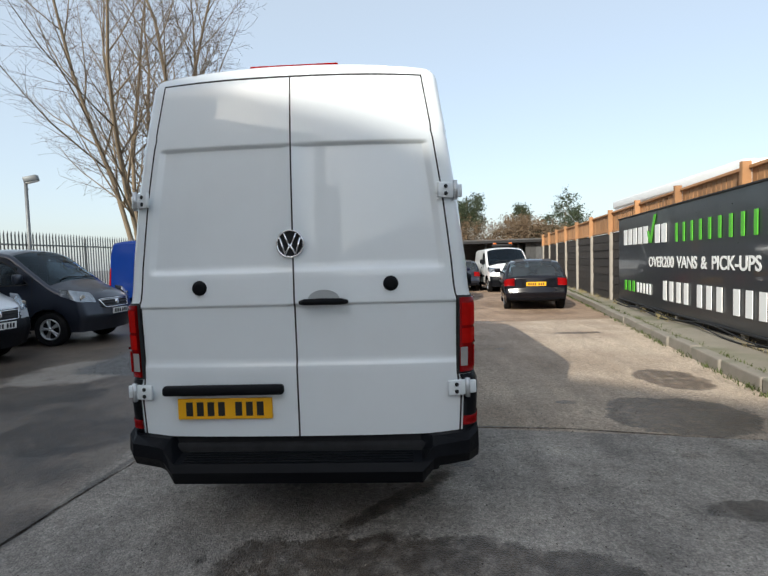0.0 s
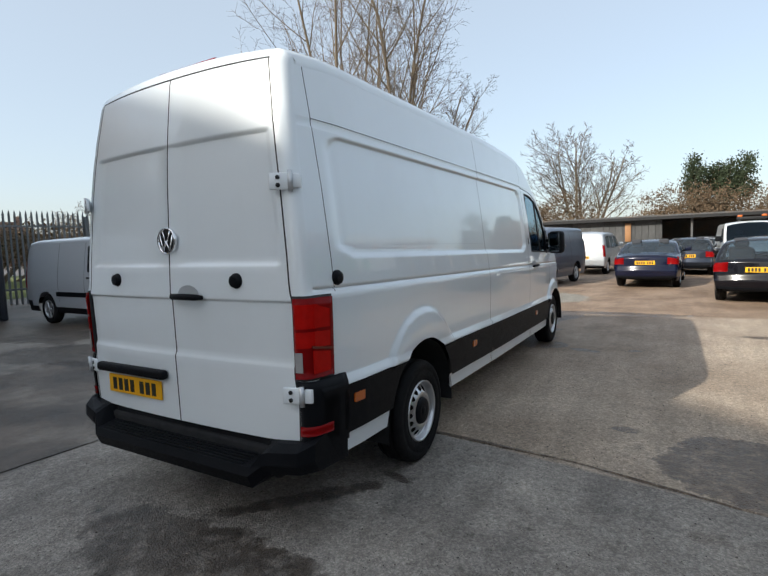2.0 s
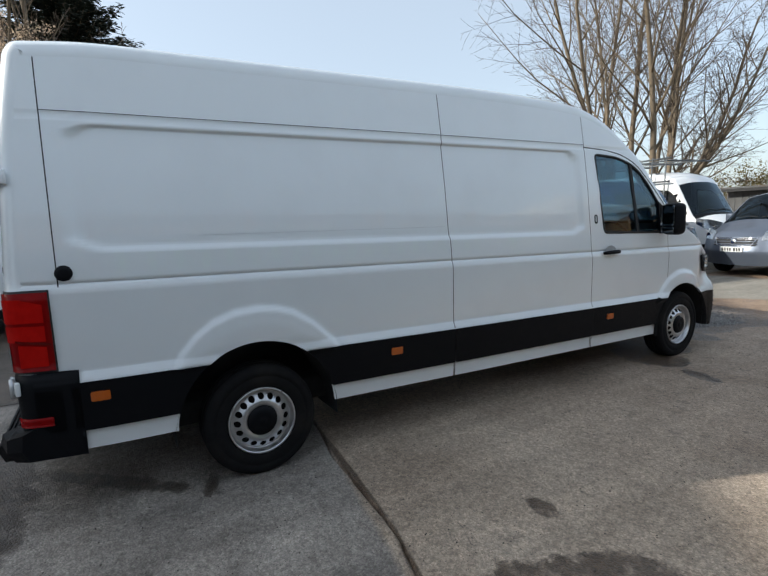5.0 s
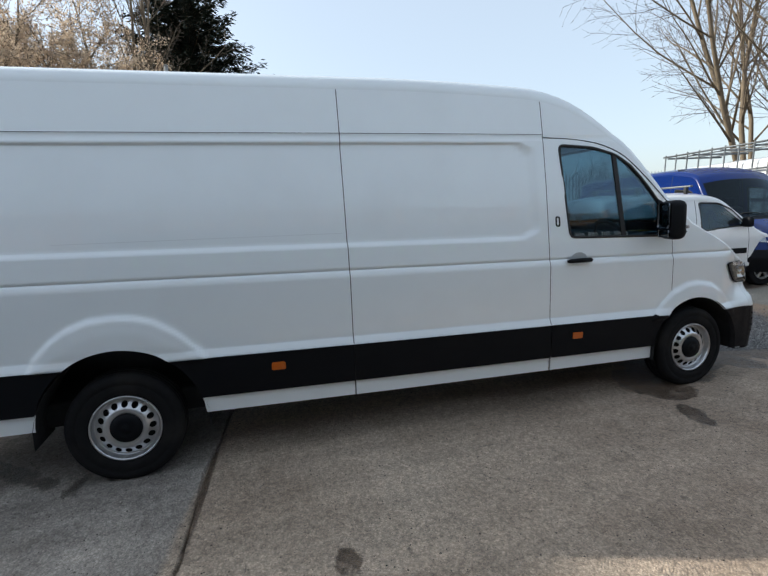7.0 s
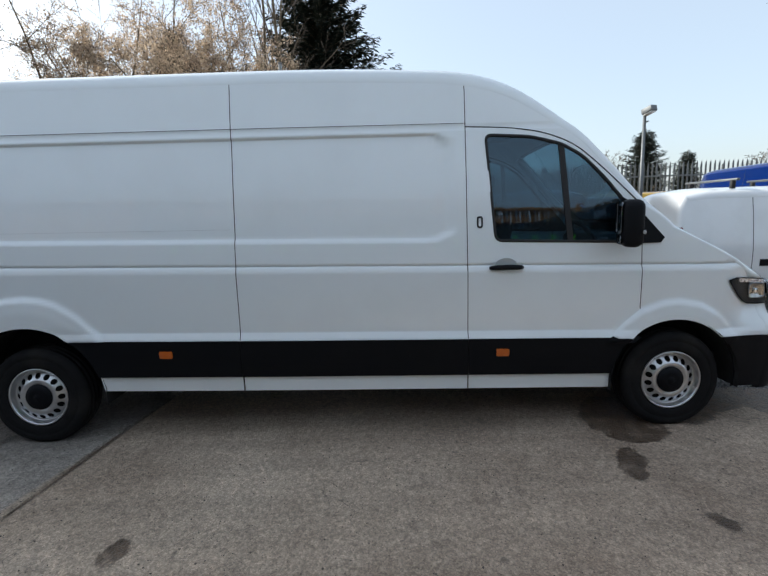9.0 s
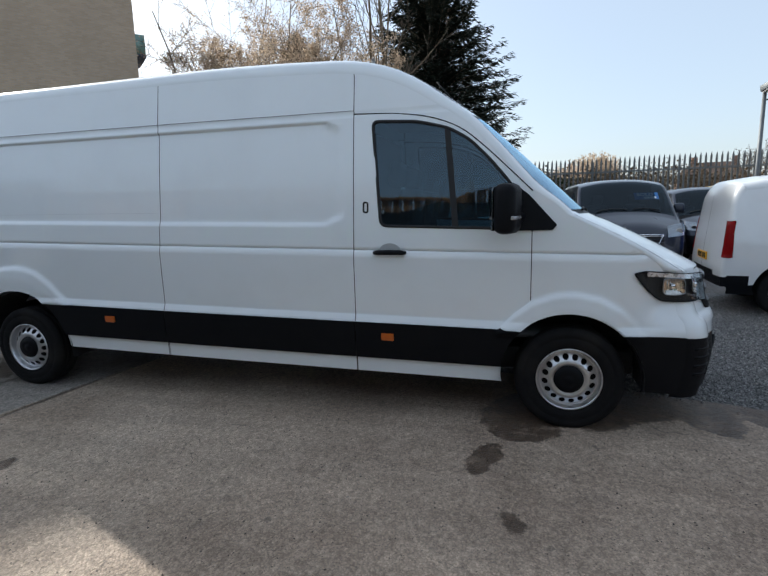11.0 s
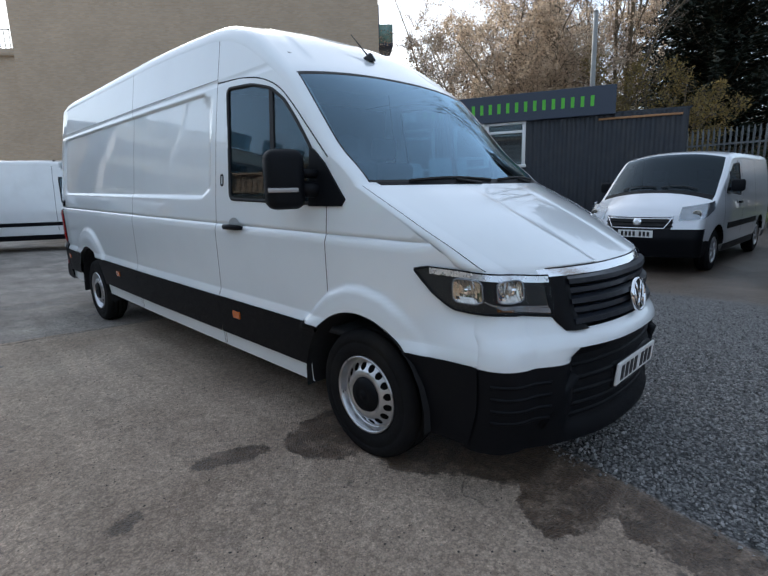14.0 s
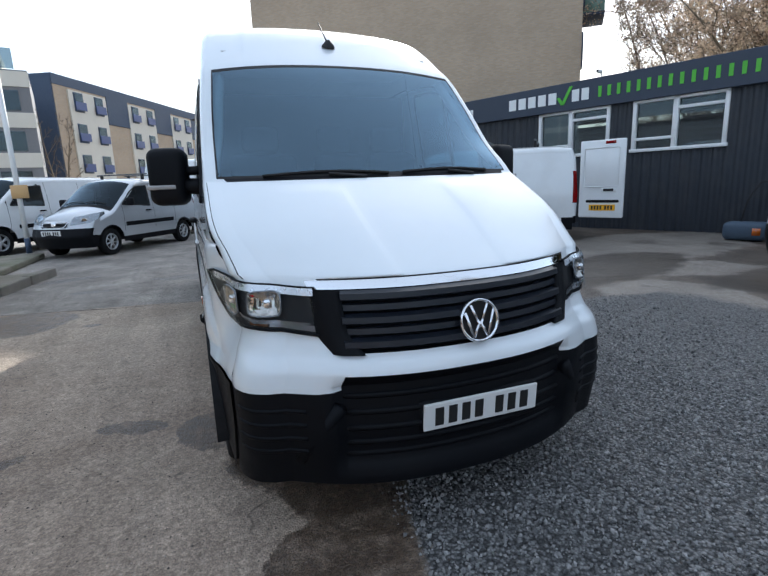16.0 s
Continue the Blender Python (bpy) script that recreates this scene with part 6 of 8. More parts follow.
def van_details(van, h):
    # rear end
    for sign in (1, -1):
        lamp = part("tail_lamp", h.corner(sign, 0.80, 1.222, 0.213, 0.006, 3, 0.99), SEAM, van, "tall red tail lamp")
        part("outer_lens", h.corner(sign, 0.812, 1.210, 0.205, 0.014, 3, 1.0), RED_LENS, lamp, "deep red outer lens")
        part("brake_lens", h.patch(sign, [(0.070, 1.063), (0.178, 1.060), (0.178, 1.150), (0.070, 1.182)], 0.0165, 0.005), AMBER_RED, lamp, "bright red brake lens", smooth=False)
        part("indicator_lens", h.patch(sign, [(0.070, 0.968), (0.178, 0.964), (0.178, 1.042), (0.070, 1.046)], 0.0165, 0.005), AMBER_RED, lamp, "red lens window", smooth=False)
        part("fog_lens", h.patch(sign, [(0.060, 0.836), (0.178, 0.836), (0.178, 0.936), (0.060, 0.952)], 0.0165, 0.005), AMBER_RED, lamp, "red fog lens", smooth=False)
        part("lens_rib", h.patch(sign, [(0.050, 0.966), (0.198, 0.942), (0.198, 0.952), (0.050, 0.978)], 0.019, 0.006), DARK_RED, lamp, smooth=False)
        part("brake_lens", rear_lens(h, sign, 1.06, 1.18, 1.10, 1.99, 0.0165), AMBER_RED, lamp, "bright red brake lens")
        part("indicator_lens", rear_lens(h, sign, 0.965, 1.045, 1.10, 1.99, 0.0165), AMBER_RED, lamp)
        part("reversing_lens", rear_lens(h, sign, 0.845, 0.945, 1.04, 1.36, 0.018), CLEAR_LENS, lamp, "clear reversing lens")
        part("rear_corner", h.corner(sign, 0.44, 0.797, 0.30, 0.010, 3, 1.0), PLASTIC, van, "black plastic rear corner")
        part("reflector", h.corner(sign, 0.525, 0.572, 0.17, 0.016, 3, 1.0, nz=2), RED_LENS, van, "red reflector strip")
        for z, xe in ((1.835, 0.862), (0.79, 0.905)):
            hg = new("door_hinge")
            hg.parent = van
            hg.matrix_basis = pose(sign * xe, 0.058 if z > 1 else 0.02, z, 0, 0, sign * (32 if z > 1 else 14))
            part("leaf", box(-sign * 0.055, 0, 0, 0.10, 0.018, 0.082, 0.006), WHITE, hg)
            part("leaf", box(sign * 0.030, 0.004, 0, 0.045, 0.022, 0.07, 0.006), WHITE, hg)
            part("pin", tube([(0, -0.012, -0.05), (0, -0.012, 0.05)], 0.013, 8), SILVER, hg)
            part("bolt", join(tube([(-sign * 0.06, -0.014, 0.018), (-sign * 0.06, 0.0, 0.018)], 0.011, 8), tube([(-sign * 0.06, -0.014, -0.02), (-sign * 0.06, 0.0, -0.02)], 0.011, 8)), SEAM, hg)
        cap(van, "door_stop", h.at(1.115, sign * 0.515, 0.0), (0, -1, 0), 0.036, 0.022, PLASTIC, "black rubber door stop")
        cap(van, "door_stop", (sign * (h.W(0.285, 1.30) + 0.002), 0.285, h.lean(0.285, 1.30)), (sign, 0, 0), 0.036, 0.018, PLASTIC, "black rubber door stop")
    pull_handle(van, h.at(1.015, 0.16, 0.003), 0.25, False, 1)
    round_badge(van, h.at(1.385, -0.012, -0.004), 0.076, (0, -1, 0.03))
    part("plate_lamp_bar", box(-0.40, -0.03, 0.805, 0.66, 0.05, 0.055, 0.018, 3), PLASTIC, van, "black plate lamp bar")
    plate(van, pose(-0.40, -0.012, 0.70), 0.52, 0.115, True)
    part("high_brake_lamp", box(0.0, 0.22, 2.575, 0.50, 0.05, 0.022, 0.010, 2), RED_LENS, van, "red high-level brake lamp")
    prof = {0.962: [(0.30, 0.60), (0.10, 0.585), (0.03, 0.555), (0.02, 0.47), (0.05, 0.41), (0.30, 0.39)],
            0.905: [(0.10, 0.565), (0.0, 0.555), (-0.045, 0.525), (-0.05, 0.46), (-0.02, 0.405), (0.25, 0.385)],
            0.745: [(0.05, 0.545), (-0.015, 0.54), (-0.085, 0.515), (-0.095, 0.455), (-0.06, 0.395), (0.25, 0.375)],
            0.715: [(0.05, 0.545), (-0.01, 0.535), (-0.09, 0.505), (-0.10, 0.445), (-0.065, 0.38), (0.25, 0.36)],
            0.655: [(0.045, 0.545), (0.005, 0.455), (-0.115, 0.435), (-0.135, 0.395), (-0.105, 0.325), (0.25, 0.31)]}
    xs = sorted([-k for k in prof]) + sorted(prof)
    vs, fs = [], []
    for x in xs:
        vs += [(x, y, z) for y, z in prof[abs(x)]]
    for i in range(len(xs) - 1):
        for j in range(5):
            fs.append((i * 6 + j, i * 6 + j + 1, i * 6 + 7 + j, i * 6 + 6 + j))
    fs += [tuple(range(6)), tuple((len(xs) - 1) * 6 + j for j in range(6))]
    bp = part("rear_bumper", (vs, fs), PLASTIC, van, "black plastic rear step bumper", smooth=False)
    for k in range(5):
        part("tread_rib", box(0, -0.012 - 0.022 * k, 0.456 - 0.0037 * k, 1.22, 0.010, 0.010, 0.003, 1), PLASTIC, bp)
    # flanks
    for sign in (1, -1):
        for y, z in ((0.386, 0.70 - 0.049), (2.2, 0.648 - 0.011), (4.552, 0.594 + 0.041)):
            part("marker_lamp", h.patch(sign, soft_poly([(y - 0.045, z - 0.026), (y + 0.045, z - 0.026), (y + 0.045, z + 0.026), (y - 0.045, z + 0.026)], 0.008, 2), 0.018), AMBER, van, "amber side marker", smooth=False)
        pull_handle(van, (sign * (h.W(4.575, 1.235) + 0.002), 4.575, h.lean(4.575, 1.235)), 0.225, True, sign)
        part("lock_badge", h.ribbon(sign, soft_poly([(4.385, 1.50), (4.415, 1.50), (4.415, 1.565), (4.385, 1.565)], 0.012, 3), 0.006, 0.003, 0.004), SEAM, van)
        part("press_line", h.patch(sign, [(0.95, 1.482), (2.69, 1.498), (2.69, 1.4995), (0.95, 1.4835)], 0.0012, 0.003), SILVER, van, smooth=False)
        part("mirror_triangle", h.patch(sign, [(5.375, 1.68), (5.41, 1.665), (5.50, 1.60), (5.672, 1.425), (5.645, 1.392), (5.375, 1.386)], 0.012, 0.02), PLASTIC, van, "black mirror mount", smooth=False)
        mr = new("door_mirror")
        mr.parent = van
        mr.matrix_basis = pose(sign * 1.065, 5.365, 1.475, 0, 0, -18 * sign)
        part("housing", box(0, 0, 0, 0.205, 0.14, 0.31, 0.052, 4), PLASTIC, mr, "black plastic mirror housing")
        part("arm", join(tube([(-sign * 0.20, 0.02, -0.06), (-sign * 0.08, 0.0, -0.05)], 0.045, 8), tube([(-sign * 0.19, 0.02, 0.03), (-sign * 0.08, 0.0, 0.03)], 0.025, 8)), PLASTIC, mr)
        part("mirror_glass", box(0, -0.0705, 0.035, 0.165, 0.004, 0.20, 0.02, 3), MIRROR, mr, "mirror glass")
        part("mirror_glass", box(0, -0.0705, -0.105, 0.155, 0.004, 0.06, 0.01, 2), MIRROR, mr)
        part("indicator", box(sign * 0.025, 0.064, -0.055, 0.16, 0.02, 0.024, 0.006, 2), CLEAR_LENS, mr, "clear indicator strip")
        for (cy, cz), r in ((REAR_HUB, 0.505), (FRONT_HUB, 0.455)):
            arc = [math.pi * k / 14 - 0.12 + 0.24 * k / 14 for k in range(15)]
            part("wheel_liner", ([(sign * x, cy + r * math.cos(t), cz + r * math.sin(t)) for x in (0.62, 0.965) for t in arc], [(k, k + 1, 16 + k, 15 + k) for k in range(14)]), DARK, van)
        # headlamp: dark housing, two reflectors, clear cover
        top, bot = ((0.0, 0.08, 0.63, 0.9, 1.0), (1.105, 1.106, 1.131, 1.142, 1.130)), ((0.0, 0.38, 0.60, 0.70, 0.75, 0.80, 0.867, 0.95, 1.0), (0.930, 0.953, 0.952, 0.957, 0.970, 0.993, 1.029, 1.088, 1.126))
        fit = (0.555 if sign > 0 else 0.60, 6.14, 12, 15)
        lamp = part("headlamp", h.wrap_patch(sign, top, bot, *fit, 0.006), SEAM, van, "clear headlamp with two reflectors")
        part("lamp_brow", h.wrap_patch(sign, top, (top[0], [q - 0.027 for q in top[1]]), *fit, 0.020, 0.01, 0.88, 14, 1), BROW, lamp, "bright silver brow")
        for a0, a1, z0, z1 in ((0.500, 0.712, 0.996, 1.098), (0.212, 0.412, 1.004, 1.094)):
            vs, fs = [], []
            na, nz = 14, 8
            am, zm = (a0 + a1) / 2, (z0 + z1) / 2
            for i in range(na + 1):
                for j in range(nz + 1):
                    p, q = 2 * i / na - 1, 2 * j / nz - 1
                    k = 1 / max(1e-6, (abs(p) ** 5 + abs(q) ** 5) ** 0.2) if max(abs(p), abs(q)) > 0.999 else 1.0
                    p, q = p * min(1.0, k), q * min(1.0, k)
                    deep = 0.011 + 0.016 * max(abs(p), abs(q)) ** 2 + 0.0025 * (i % 2)
                    vs.append(h.wrap(sign, am + p * (a1 - a0) / 2, zm + q * (z1 - z0) / 2, *fit, deep))
            for i in range(na):
                for j in range(nz):
                    k = i * (nz + 1) + j
                    fs.append((k, k + 1, k + nz + 2, k + nz + 1))
            bowl = part("reflector_bowl", (vs, fs), REFLECTOR, lamp, "fluted silver reflector", smooth=False)
            rim = []
            for k in range(33):
                t = 2 * math.pi * k / 32
                p, q = (math.copysign(abs(f(t)) ** 0.45, f(t)) for f in (math.cos, math.sin))
                rim.append(h.wrap(sign, am + p * (a1 - a0) * 0.51, zm + q * (z1 - z0) * 0.52, *fit, 0.026))
            part("bezel", tube(rim, 0.0045, 5, True), LAMP_BODY, bowl)
            c = h.wrap(sign, am, zm, *fit, 0.018)
            part("bulb", box(c.x, c.y, c.z, 0.030, 0.026, 0.034, 0.010, 3), CHROME, bowl)
        part("lamp_frame", tube([h.wrap(sign, a, float(np.interp(a, *top)), *fit, 0.012) for a in np.linspace(0, 1, 21)] + [h.wrap(sign, a, float(np.interp(a, *bot)), *fit, 0.012) for a in np.linspace(1, 0, 31)], 0.006, 5, True), PLASTIC, lamp)
        vee = ((0.04, 0.385, 0.42, 0.52), (0.978, 0.990, 0.996, 1.018))
        part("lamp_divider", h.wrap_patch(sign, vee, (vee[0], [q - g for q, g in zip(vee[1], (0.006, 0.016, 0.012, 0.004))]), *fit, 0.022, 0.04, 0.52, 14, 1), LAMP_BODY, lamp, "thin silver divider")
        part("indicator_lens", h.wrap_patch(sign, (bot[0], [q + 0.034 for q in bot[1]]), (bot[0], [q + 0.012 for q in bot[1]]), *fit, 0.014, 0.02, 0.30, 8, 1), LAMP_BODY, lamp, "clear indicator strip")
        part("indicator_bulb", h.wrap_patch(sign, (bot[0], [q + 0.032 for q in bot[1]]), (bot[0], [q + 0.012 for q in bot[1]]), *fit, 0.014, 0.31, 0.42, 6, 1), AMBER_GLASS, lamp, "dull amber indicator end")
        part("lamp_cover", h.wrap_patch(sign, top, bot, *fit, 0.030), LAMP_GLASS, lamp)
    # nose: slats, badge, plate, lower intake bars
    for k in range(5):
        u = 13.12 + k * 0.185
        pts = [h.at(u, x, 0.012 - 0.016 * (k % 2)) for x in np.linspace(-0.53, 0.48, 15)]
        rib = [(Vector((0, 0.0, dz)) + Vector((0, dy, 0)), None) for dy, dz in ((-0.02, 0.026), (0.012, 0.016), (0.016, -0.006), (-0.02, -0.024))]
        vs, fs = [], []
        for p in pts:
            vs += [p + r[0] for r in rib]
        for i in range(14):
            for j in range(4):
                fs.append((i * 4 + j, i * 4 + (j + 1) % 4, i * 4 + 4 + (j + 1) % 4, i * 4 + 4 + j))
        part("grille_slat", (vs, fs), GLOSS_BLACK, van, smooth=False)
    for sign in (1, -1):
        vs, fs = [], []
        for i in range(7):
            u = 12.97 + 1.05 * i / 6
            xo = 0.612 - 0.012 * min(1.0, i / 4) - 0.055 * max(0.0, (i - 4) / 2)
            vs += [h.at(u, sign * (xo - 0.11 + 0.11 * j / 4) - 0.025, 0.020 if j < 4 else 0.004) for j in range(5)]
            vs.append(h.at(u, sign * (xo - 0.11) - 0.025, -0.03))
        for i in range(6):
            for j in range(4):
                fs.append((i * 6 + j, i * 6 + j + 1, i * 6 + j + 7, i * 6 + j + 6))
            fs.append((i * 6 + 5, i * 6, i * 6 + 6, i * 6 + 11))
        part("grille_end", (vs, fs), PLASTIC, van, "black grille end panel")
    round_badge(van, h.at(13.62, -0.04, 0.03), 0.086, (0, 1, 0.16))
    plate(van, pose(-0.05, 6.800, 0.502, 5, 0, 180), 0.52, 0.115, False)
    part("plate_carrier", box(-0.05, 6.758, 0.500, 0.54, 0.06, 0.13, 0.01, 1), PLASTIC, van)
    for u in (16.2, 16.55, 16.9, 17.2, 17.45):
        part("bumper_rib", tube([h.at(u, x, -0.058) for x in np.linspace(-0.52, 0.52, 13)], 0.014, 6), PLASTIC, van)
    for sign in (1, -1):
        for z in (0.655, 0.60, 0.545, 0.49):
            part("bumper_rib", tube([h.wrap(sign, a, z, 0.62, 6.40, 15, 18, -0.004) for a in np.linspace(0.05, 0.72, 11)], 0.011, 6), PLASTIC, van)
    for sign in (1, -1):
        part("bumper_strut", tube([h.at(16.35, sign * 0.515, -0.02), h.at(17.5, sign * 0.66, -0.018)], 0.030, 6), PLASTIC, van)
    # wipers, aerial
    for x0, x1 in ((0.62, -0.02), (-0.10, -0.66)):
        pts = [h.at(8.985 - 0.020 * math.sin(math.pi * k / 8), x0 + (x1 - x0) * k / 8, 0.012) for k in range(9)]
        w = part("wiper", tube(pts, 0.008, 5), SEAM, van)
        part("wiper_arm", tube([h.at(9.5, x0 * 0.2 + x1 * 0.8, 0.01), h.at(8.98, (x0 + x1) / 2, 0.018)], 0.008, 5), SEAM, w)
    a0 = h.at(7.62, 0.0, 0.0)
    ae = part("aerial", lathe([(0.0, 0.045), (0.012, 0.042), (0.045, 0.012), (0.05, 0.0)], 16), SEAM, van, "black roof aerial")
    m = Vector((0, 0.3, 1)).to_track_quat("X", "Z").to_matrix().to_4x4()
    m.translation = a0
    ae.matrix_basis = m
    part("whip", tube([a0 + Vector((0, -0.01, 0.03)), a0 + Vector((0.02, -0.16, 0.20))], [0.006, 0.003], 6), SEAM, van)
    # underside and cab
    part("underbody", box(0, 3.1, 0.42, 1.5, 6.2, 0.16, 0.02), DARK, van)
    part("engine_bay", box(0, 5.85, 0.64, 1.16, 1.2, 0.62, 0.03), DARK, van)
    part("inner_bumper", box(0, 6.40, 0.56, 1.42, 0.24, 0.42, 0.03), DARK, van)
    part("bulkhead", box(0, 4.26, 1.36, 1.62, 0.03, 1.5), TRIM, van)
    part("cab_floor", box(0, 5.1, 0.62, 1.7, 1.7, 0.04), TRIM, van)
    part("dashboard", box(0, 5.78, 1.17, 1.66, 0.42, 0.36, 0.09, 3), TRIM, van)
    part("headlining", box(0, 4.62, 2.235, 1.4, 0.66, 0.03, 0.01), LINING, van, "pale grey headlining")
    for sign in (1, -1):
        part("pillar_trim", tube([h.at(8.0 + 0.93 * k / 6, sign * (0.735 + 0.11 * k / 6), -0.055) for k in range(7)], 0.034, 6), LINING, van, "pale grey pillar trim")
    steering_wheel(van, 0.42, 5.34, 1.30)
    seat(van, 0.45, 4.82, 0.78)
    seat(van, -0.12, 4.80, 0.78, 0, 0.42)
    seat(van, -0.55, 4.80, 0.78, 0, 0.42)
    part("paper_card", box(0.30, 5.74, 1.36, 0.20, 0.14, 0.004), PLATE_Y, van, "yellow card on the dashboard")
    part("paper_card", box(0.62, 5.70, 1.36, 0.16, 0.20, 0.004), PLATE_W, van, "white paper on the dashboard")


def build_big_van():
    van = thing("panel_van", pose(0, 0, 0), "white long-wheelbase high-roof panel van with black lower trim", "van")
    outline = [
        (0.00, 0.48, 0, 0.07, 0.035), (-0.012, 1.195, 0.04, 0.07, 0.035), (0.03, 2.07, 0.25, 0.07, 0.035), (0.085, 2.475, 0.04, 0.08, 0.04),
        (0.14, 2.565, 0.06, 0.10, 0.042), (0.5, 2.60, 0.2, 0.10, 0.04), (3.5, 2.625, 0.6, 0.11, 0.045), (4.55, 2.575, 0.4, 0.11, 0.045),
        (5.165, 2.140, 0.10, 0.06, 0.055), (5.93, 1.500, 0.02, 0.055, 0.16), (5.955, 1.488, 0.02, 0.07, 0.16), (6.36, 1.312, 0.2, 0.08, 0.17),
        (6.695, 1.135, 0.03, 0.12, 0.21), (6.722, 1.098, 0.01, 0.13, 0.21), (6.778, 0.860, 0.02, 0.15, 0.21), (6.825, 0.82, 0.03, 0.17, 0.20),
        (6.835, 0.735, 0.01, 0.17, 0.20), (6.85, 0.55, 0.06, 0.18, 0.20), (6.80, 0.335, 0.05, 0.18, 0.20)]
    plan = ((-0.1, 0.05, 0.25, 0.45, 3.0, 4.4, 5.4, 6.0, 6.4, 6.7), (-0.06, -0.035, -0.012, 0.0, 0.0, -0.02, -0.035, -0.045, -0.075, -0.13))
    h = Hull(outline, BIG_HALF, plan, 0.36, (0.022, 2.7), 0.05, (0.0, -0.985, 0.985, 0.302, -0.302, 0.34, -0.34, 0.905, -0.905, 0.945, -0.945, 0.70, -0.70, 0.76, -0.76), flare, 24, (8.35, 9.0), (0.86, 0.875, 0.89, 1.175, 1.185, 1.19, 1.198, 1.205, 1.365, 1.375, 1.39, 1.405, 2.085, 2.095, 2.10, 2.11, 2.12), (0.495, 0.535))

    h.even = (9.4, 12.6)

    def strip_part(u, v, x, y, z):
        a = abs(v)
        if u < 3:
            if a < 0.006 or (abs(a - 0.985) < 0.006):
                return "seam"
            if a < 0.985:
                return "rear_door_l" if v < 0 else "rear_door_r"
            return "body"
        if u < 3.14 and a < 1:
            return "seam"
        if 8.0 <= u < 9.0:
            if a > 1.02:
                return "body"
            return "screen_edge" if (u < 8.04 or u > 8.975 or a > 0.97) else "windscreen"
        if 9.0 <= u < 10.0:
            return "cowl" if a < 0.95 else "body"
        if 10.0 <= u < 12.0:
            if abs(a - 1.515) < 0.01:
                return "seam"
            return "bonnet" if a < 1.515 else "body"
        if 12.0 <= u < 13.0 and abs(x + 0.025) < 0.595:
            return "chrome_bar" if u > 12.15 else "seam"
        if 13.0 <= u < 14.0 and abs(x + 0.025) < 0.585 - 0.07 * (u - 13.0):
            return "grille"
        if u > 14 and (z + 0.022 * (y - 2.7) < 0.712 or (15.6 < u and abs(x) < 0.515)):
            return "front_bumper"
        return "body"

    def strip_disp(u, v, s):
        a = abs(v)
        d = 0.0
        if u < 3 and a < 1:
            z = s[2]
            d -= 0.018 * smoothstep(1.365, 1.405, z) * (1 - smoothstep(2.095, 2.11, z)) * smoothstep(0.02, 0.05, a) * (1 - smoothstep(0.90, 0.95, a))
            d -= 0.012 * smoothstep(0.86, 0.89, z) * (1 - smoothstep(1.185, 1.198, z))
        if 13.02 < u < 13.98 and a < 0.75:
            d -= 0.03
        if u > 15.6:
            d -= 0.055 * smoothstep(15.62, 15.95, u) * (1 - smoothstep(17.55, 17.75, u)) * (1 - smoothstep(0.66, 0.82, a))
        if 10.2 < u < 12 and a < 1:
            d += 0.013 * smoothstep(0.28, 0.36, a) * (1 - smoothstep(0.50, 0.90, a))
        if 3.6 < u < 7.8 and 0.35 < a < 1:
            d -= 0.006 * (1 - smoothstep(0.0, 0.03, abs(a - 0.78)))
        return d

    win = soft_poly([(4.445, 2.094), (4.756, 2.076), (4.97, 2.024), (5.114, 1.944), (5.261, 1.807), (5.40, 1.655), (5.395, 1.397), (4.505, 1.409)], 0.05)
    holes = [circle(1.235, 0.345, 0.487, 64), circle(5.775, 0.42, 0.442, 64), win]
    ys = [y for y in spaced(-0.05, 6.75, 0.016, (0.255, 2.722, 4.312, 5.52), 0.003) if 0.7 < y < 1.8 or 5.1 < y < 6.35 or min(abs(y - c) for c in (0.255, 2.722, 4.312, 5.52)) < 0.02 or int((y + 1) / 0.016) % (3 if 1.8 < y < 4.1 else 2) == 0]
    zs = spaced(0.36, 1.12, 0.017) + spaced(1.15, 2.60, 0.04, (2.171,), 0.002)
    zs = sorted(set(zs) | {0.464, 0.47, 0.729, 0.737, 0.76, 0.785, 1.205, 1.243, 1.2465, 1.253, 1.394, 1.404, 1.42, 1.436, 1.455, 1.48, 2.089, 2.096, 2.102, 2.108, 2.118, 2.125, 2.131})
    door_top = [(4.312, 2.148), (4.60, 2.136), (4.84, 2.102), (5.05, 2.024), (5.21, 1.898), (5.37, 1.757), (5.52, 1.625)]
    low_edge = [(y, z) for y, z in ARCHES[1][0] if y < 5.53 and z > 0.72]
    arcs = [door_top + [(5.52, 0.93)] + low_edge[::-1] + [(5.315, 0.733), (4.312, 0.733)]]

    def side_part(y, z):
        if z < 0.733 and min(abs(y - 2.722), abs(y - 4.312)) < 0.0045:
            return "seam"
        if z < 0.467 and 0.30 < y:
            return "sill_%d" % (int(y > 1.27) + int(y > 2.722) + int(y > 4.312)) if y < 5.40 else "front_bumper"
        if z < 0.733:
            if y > 5.9:
                return "front_bumper"
            return "side_moulding_%d" % (int(y > 1.27) + int(y > 2.722) + int(y > 4.312)) if y > 0.30 else "rear_corner"
        if y < 0.30 and z < 0.80:
            return "rear_corner" if y < 0.33 - (z - 0.733) else "body"
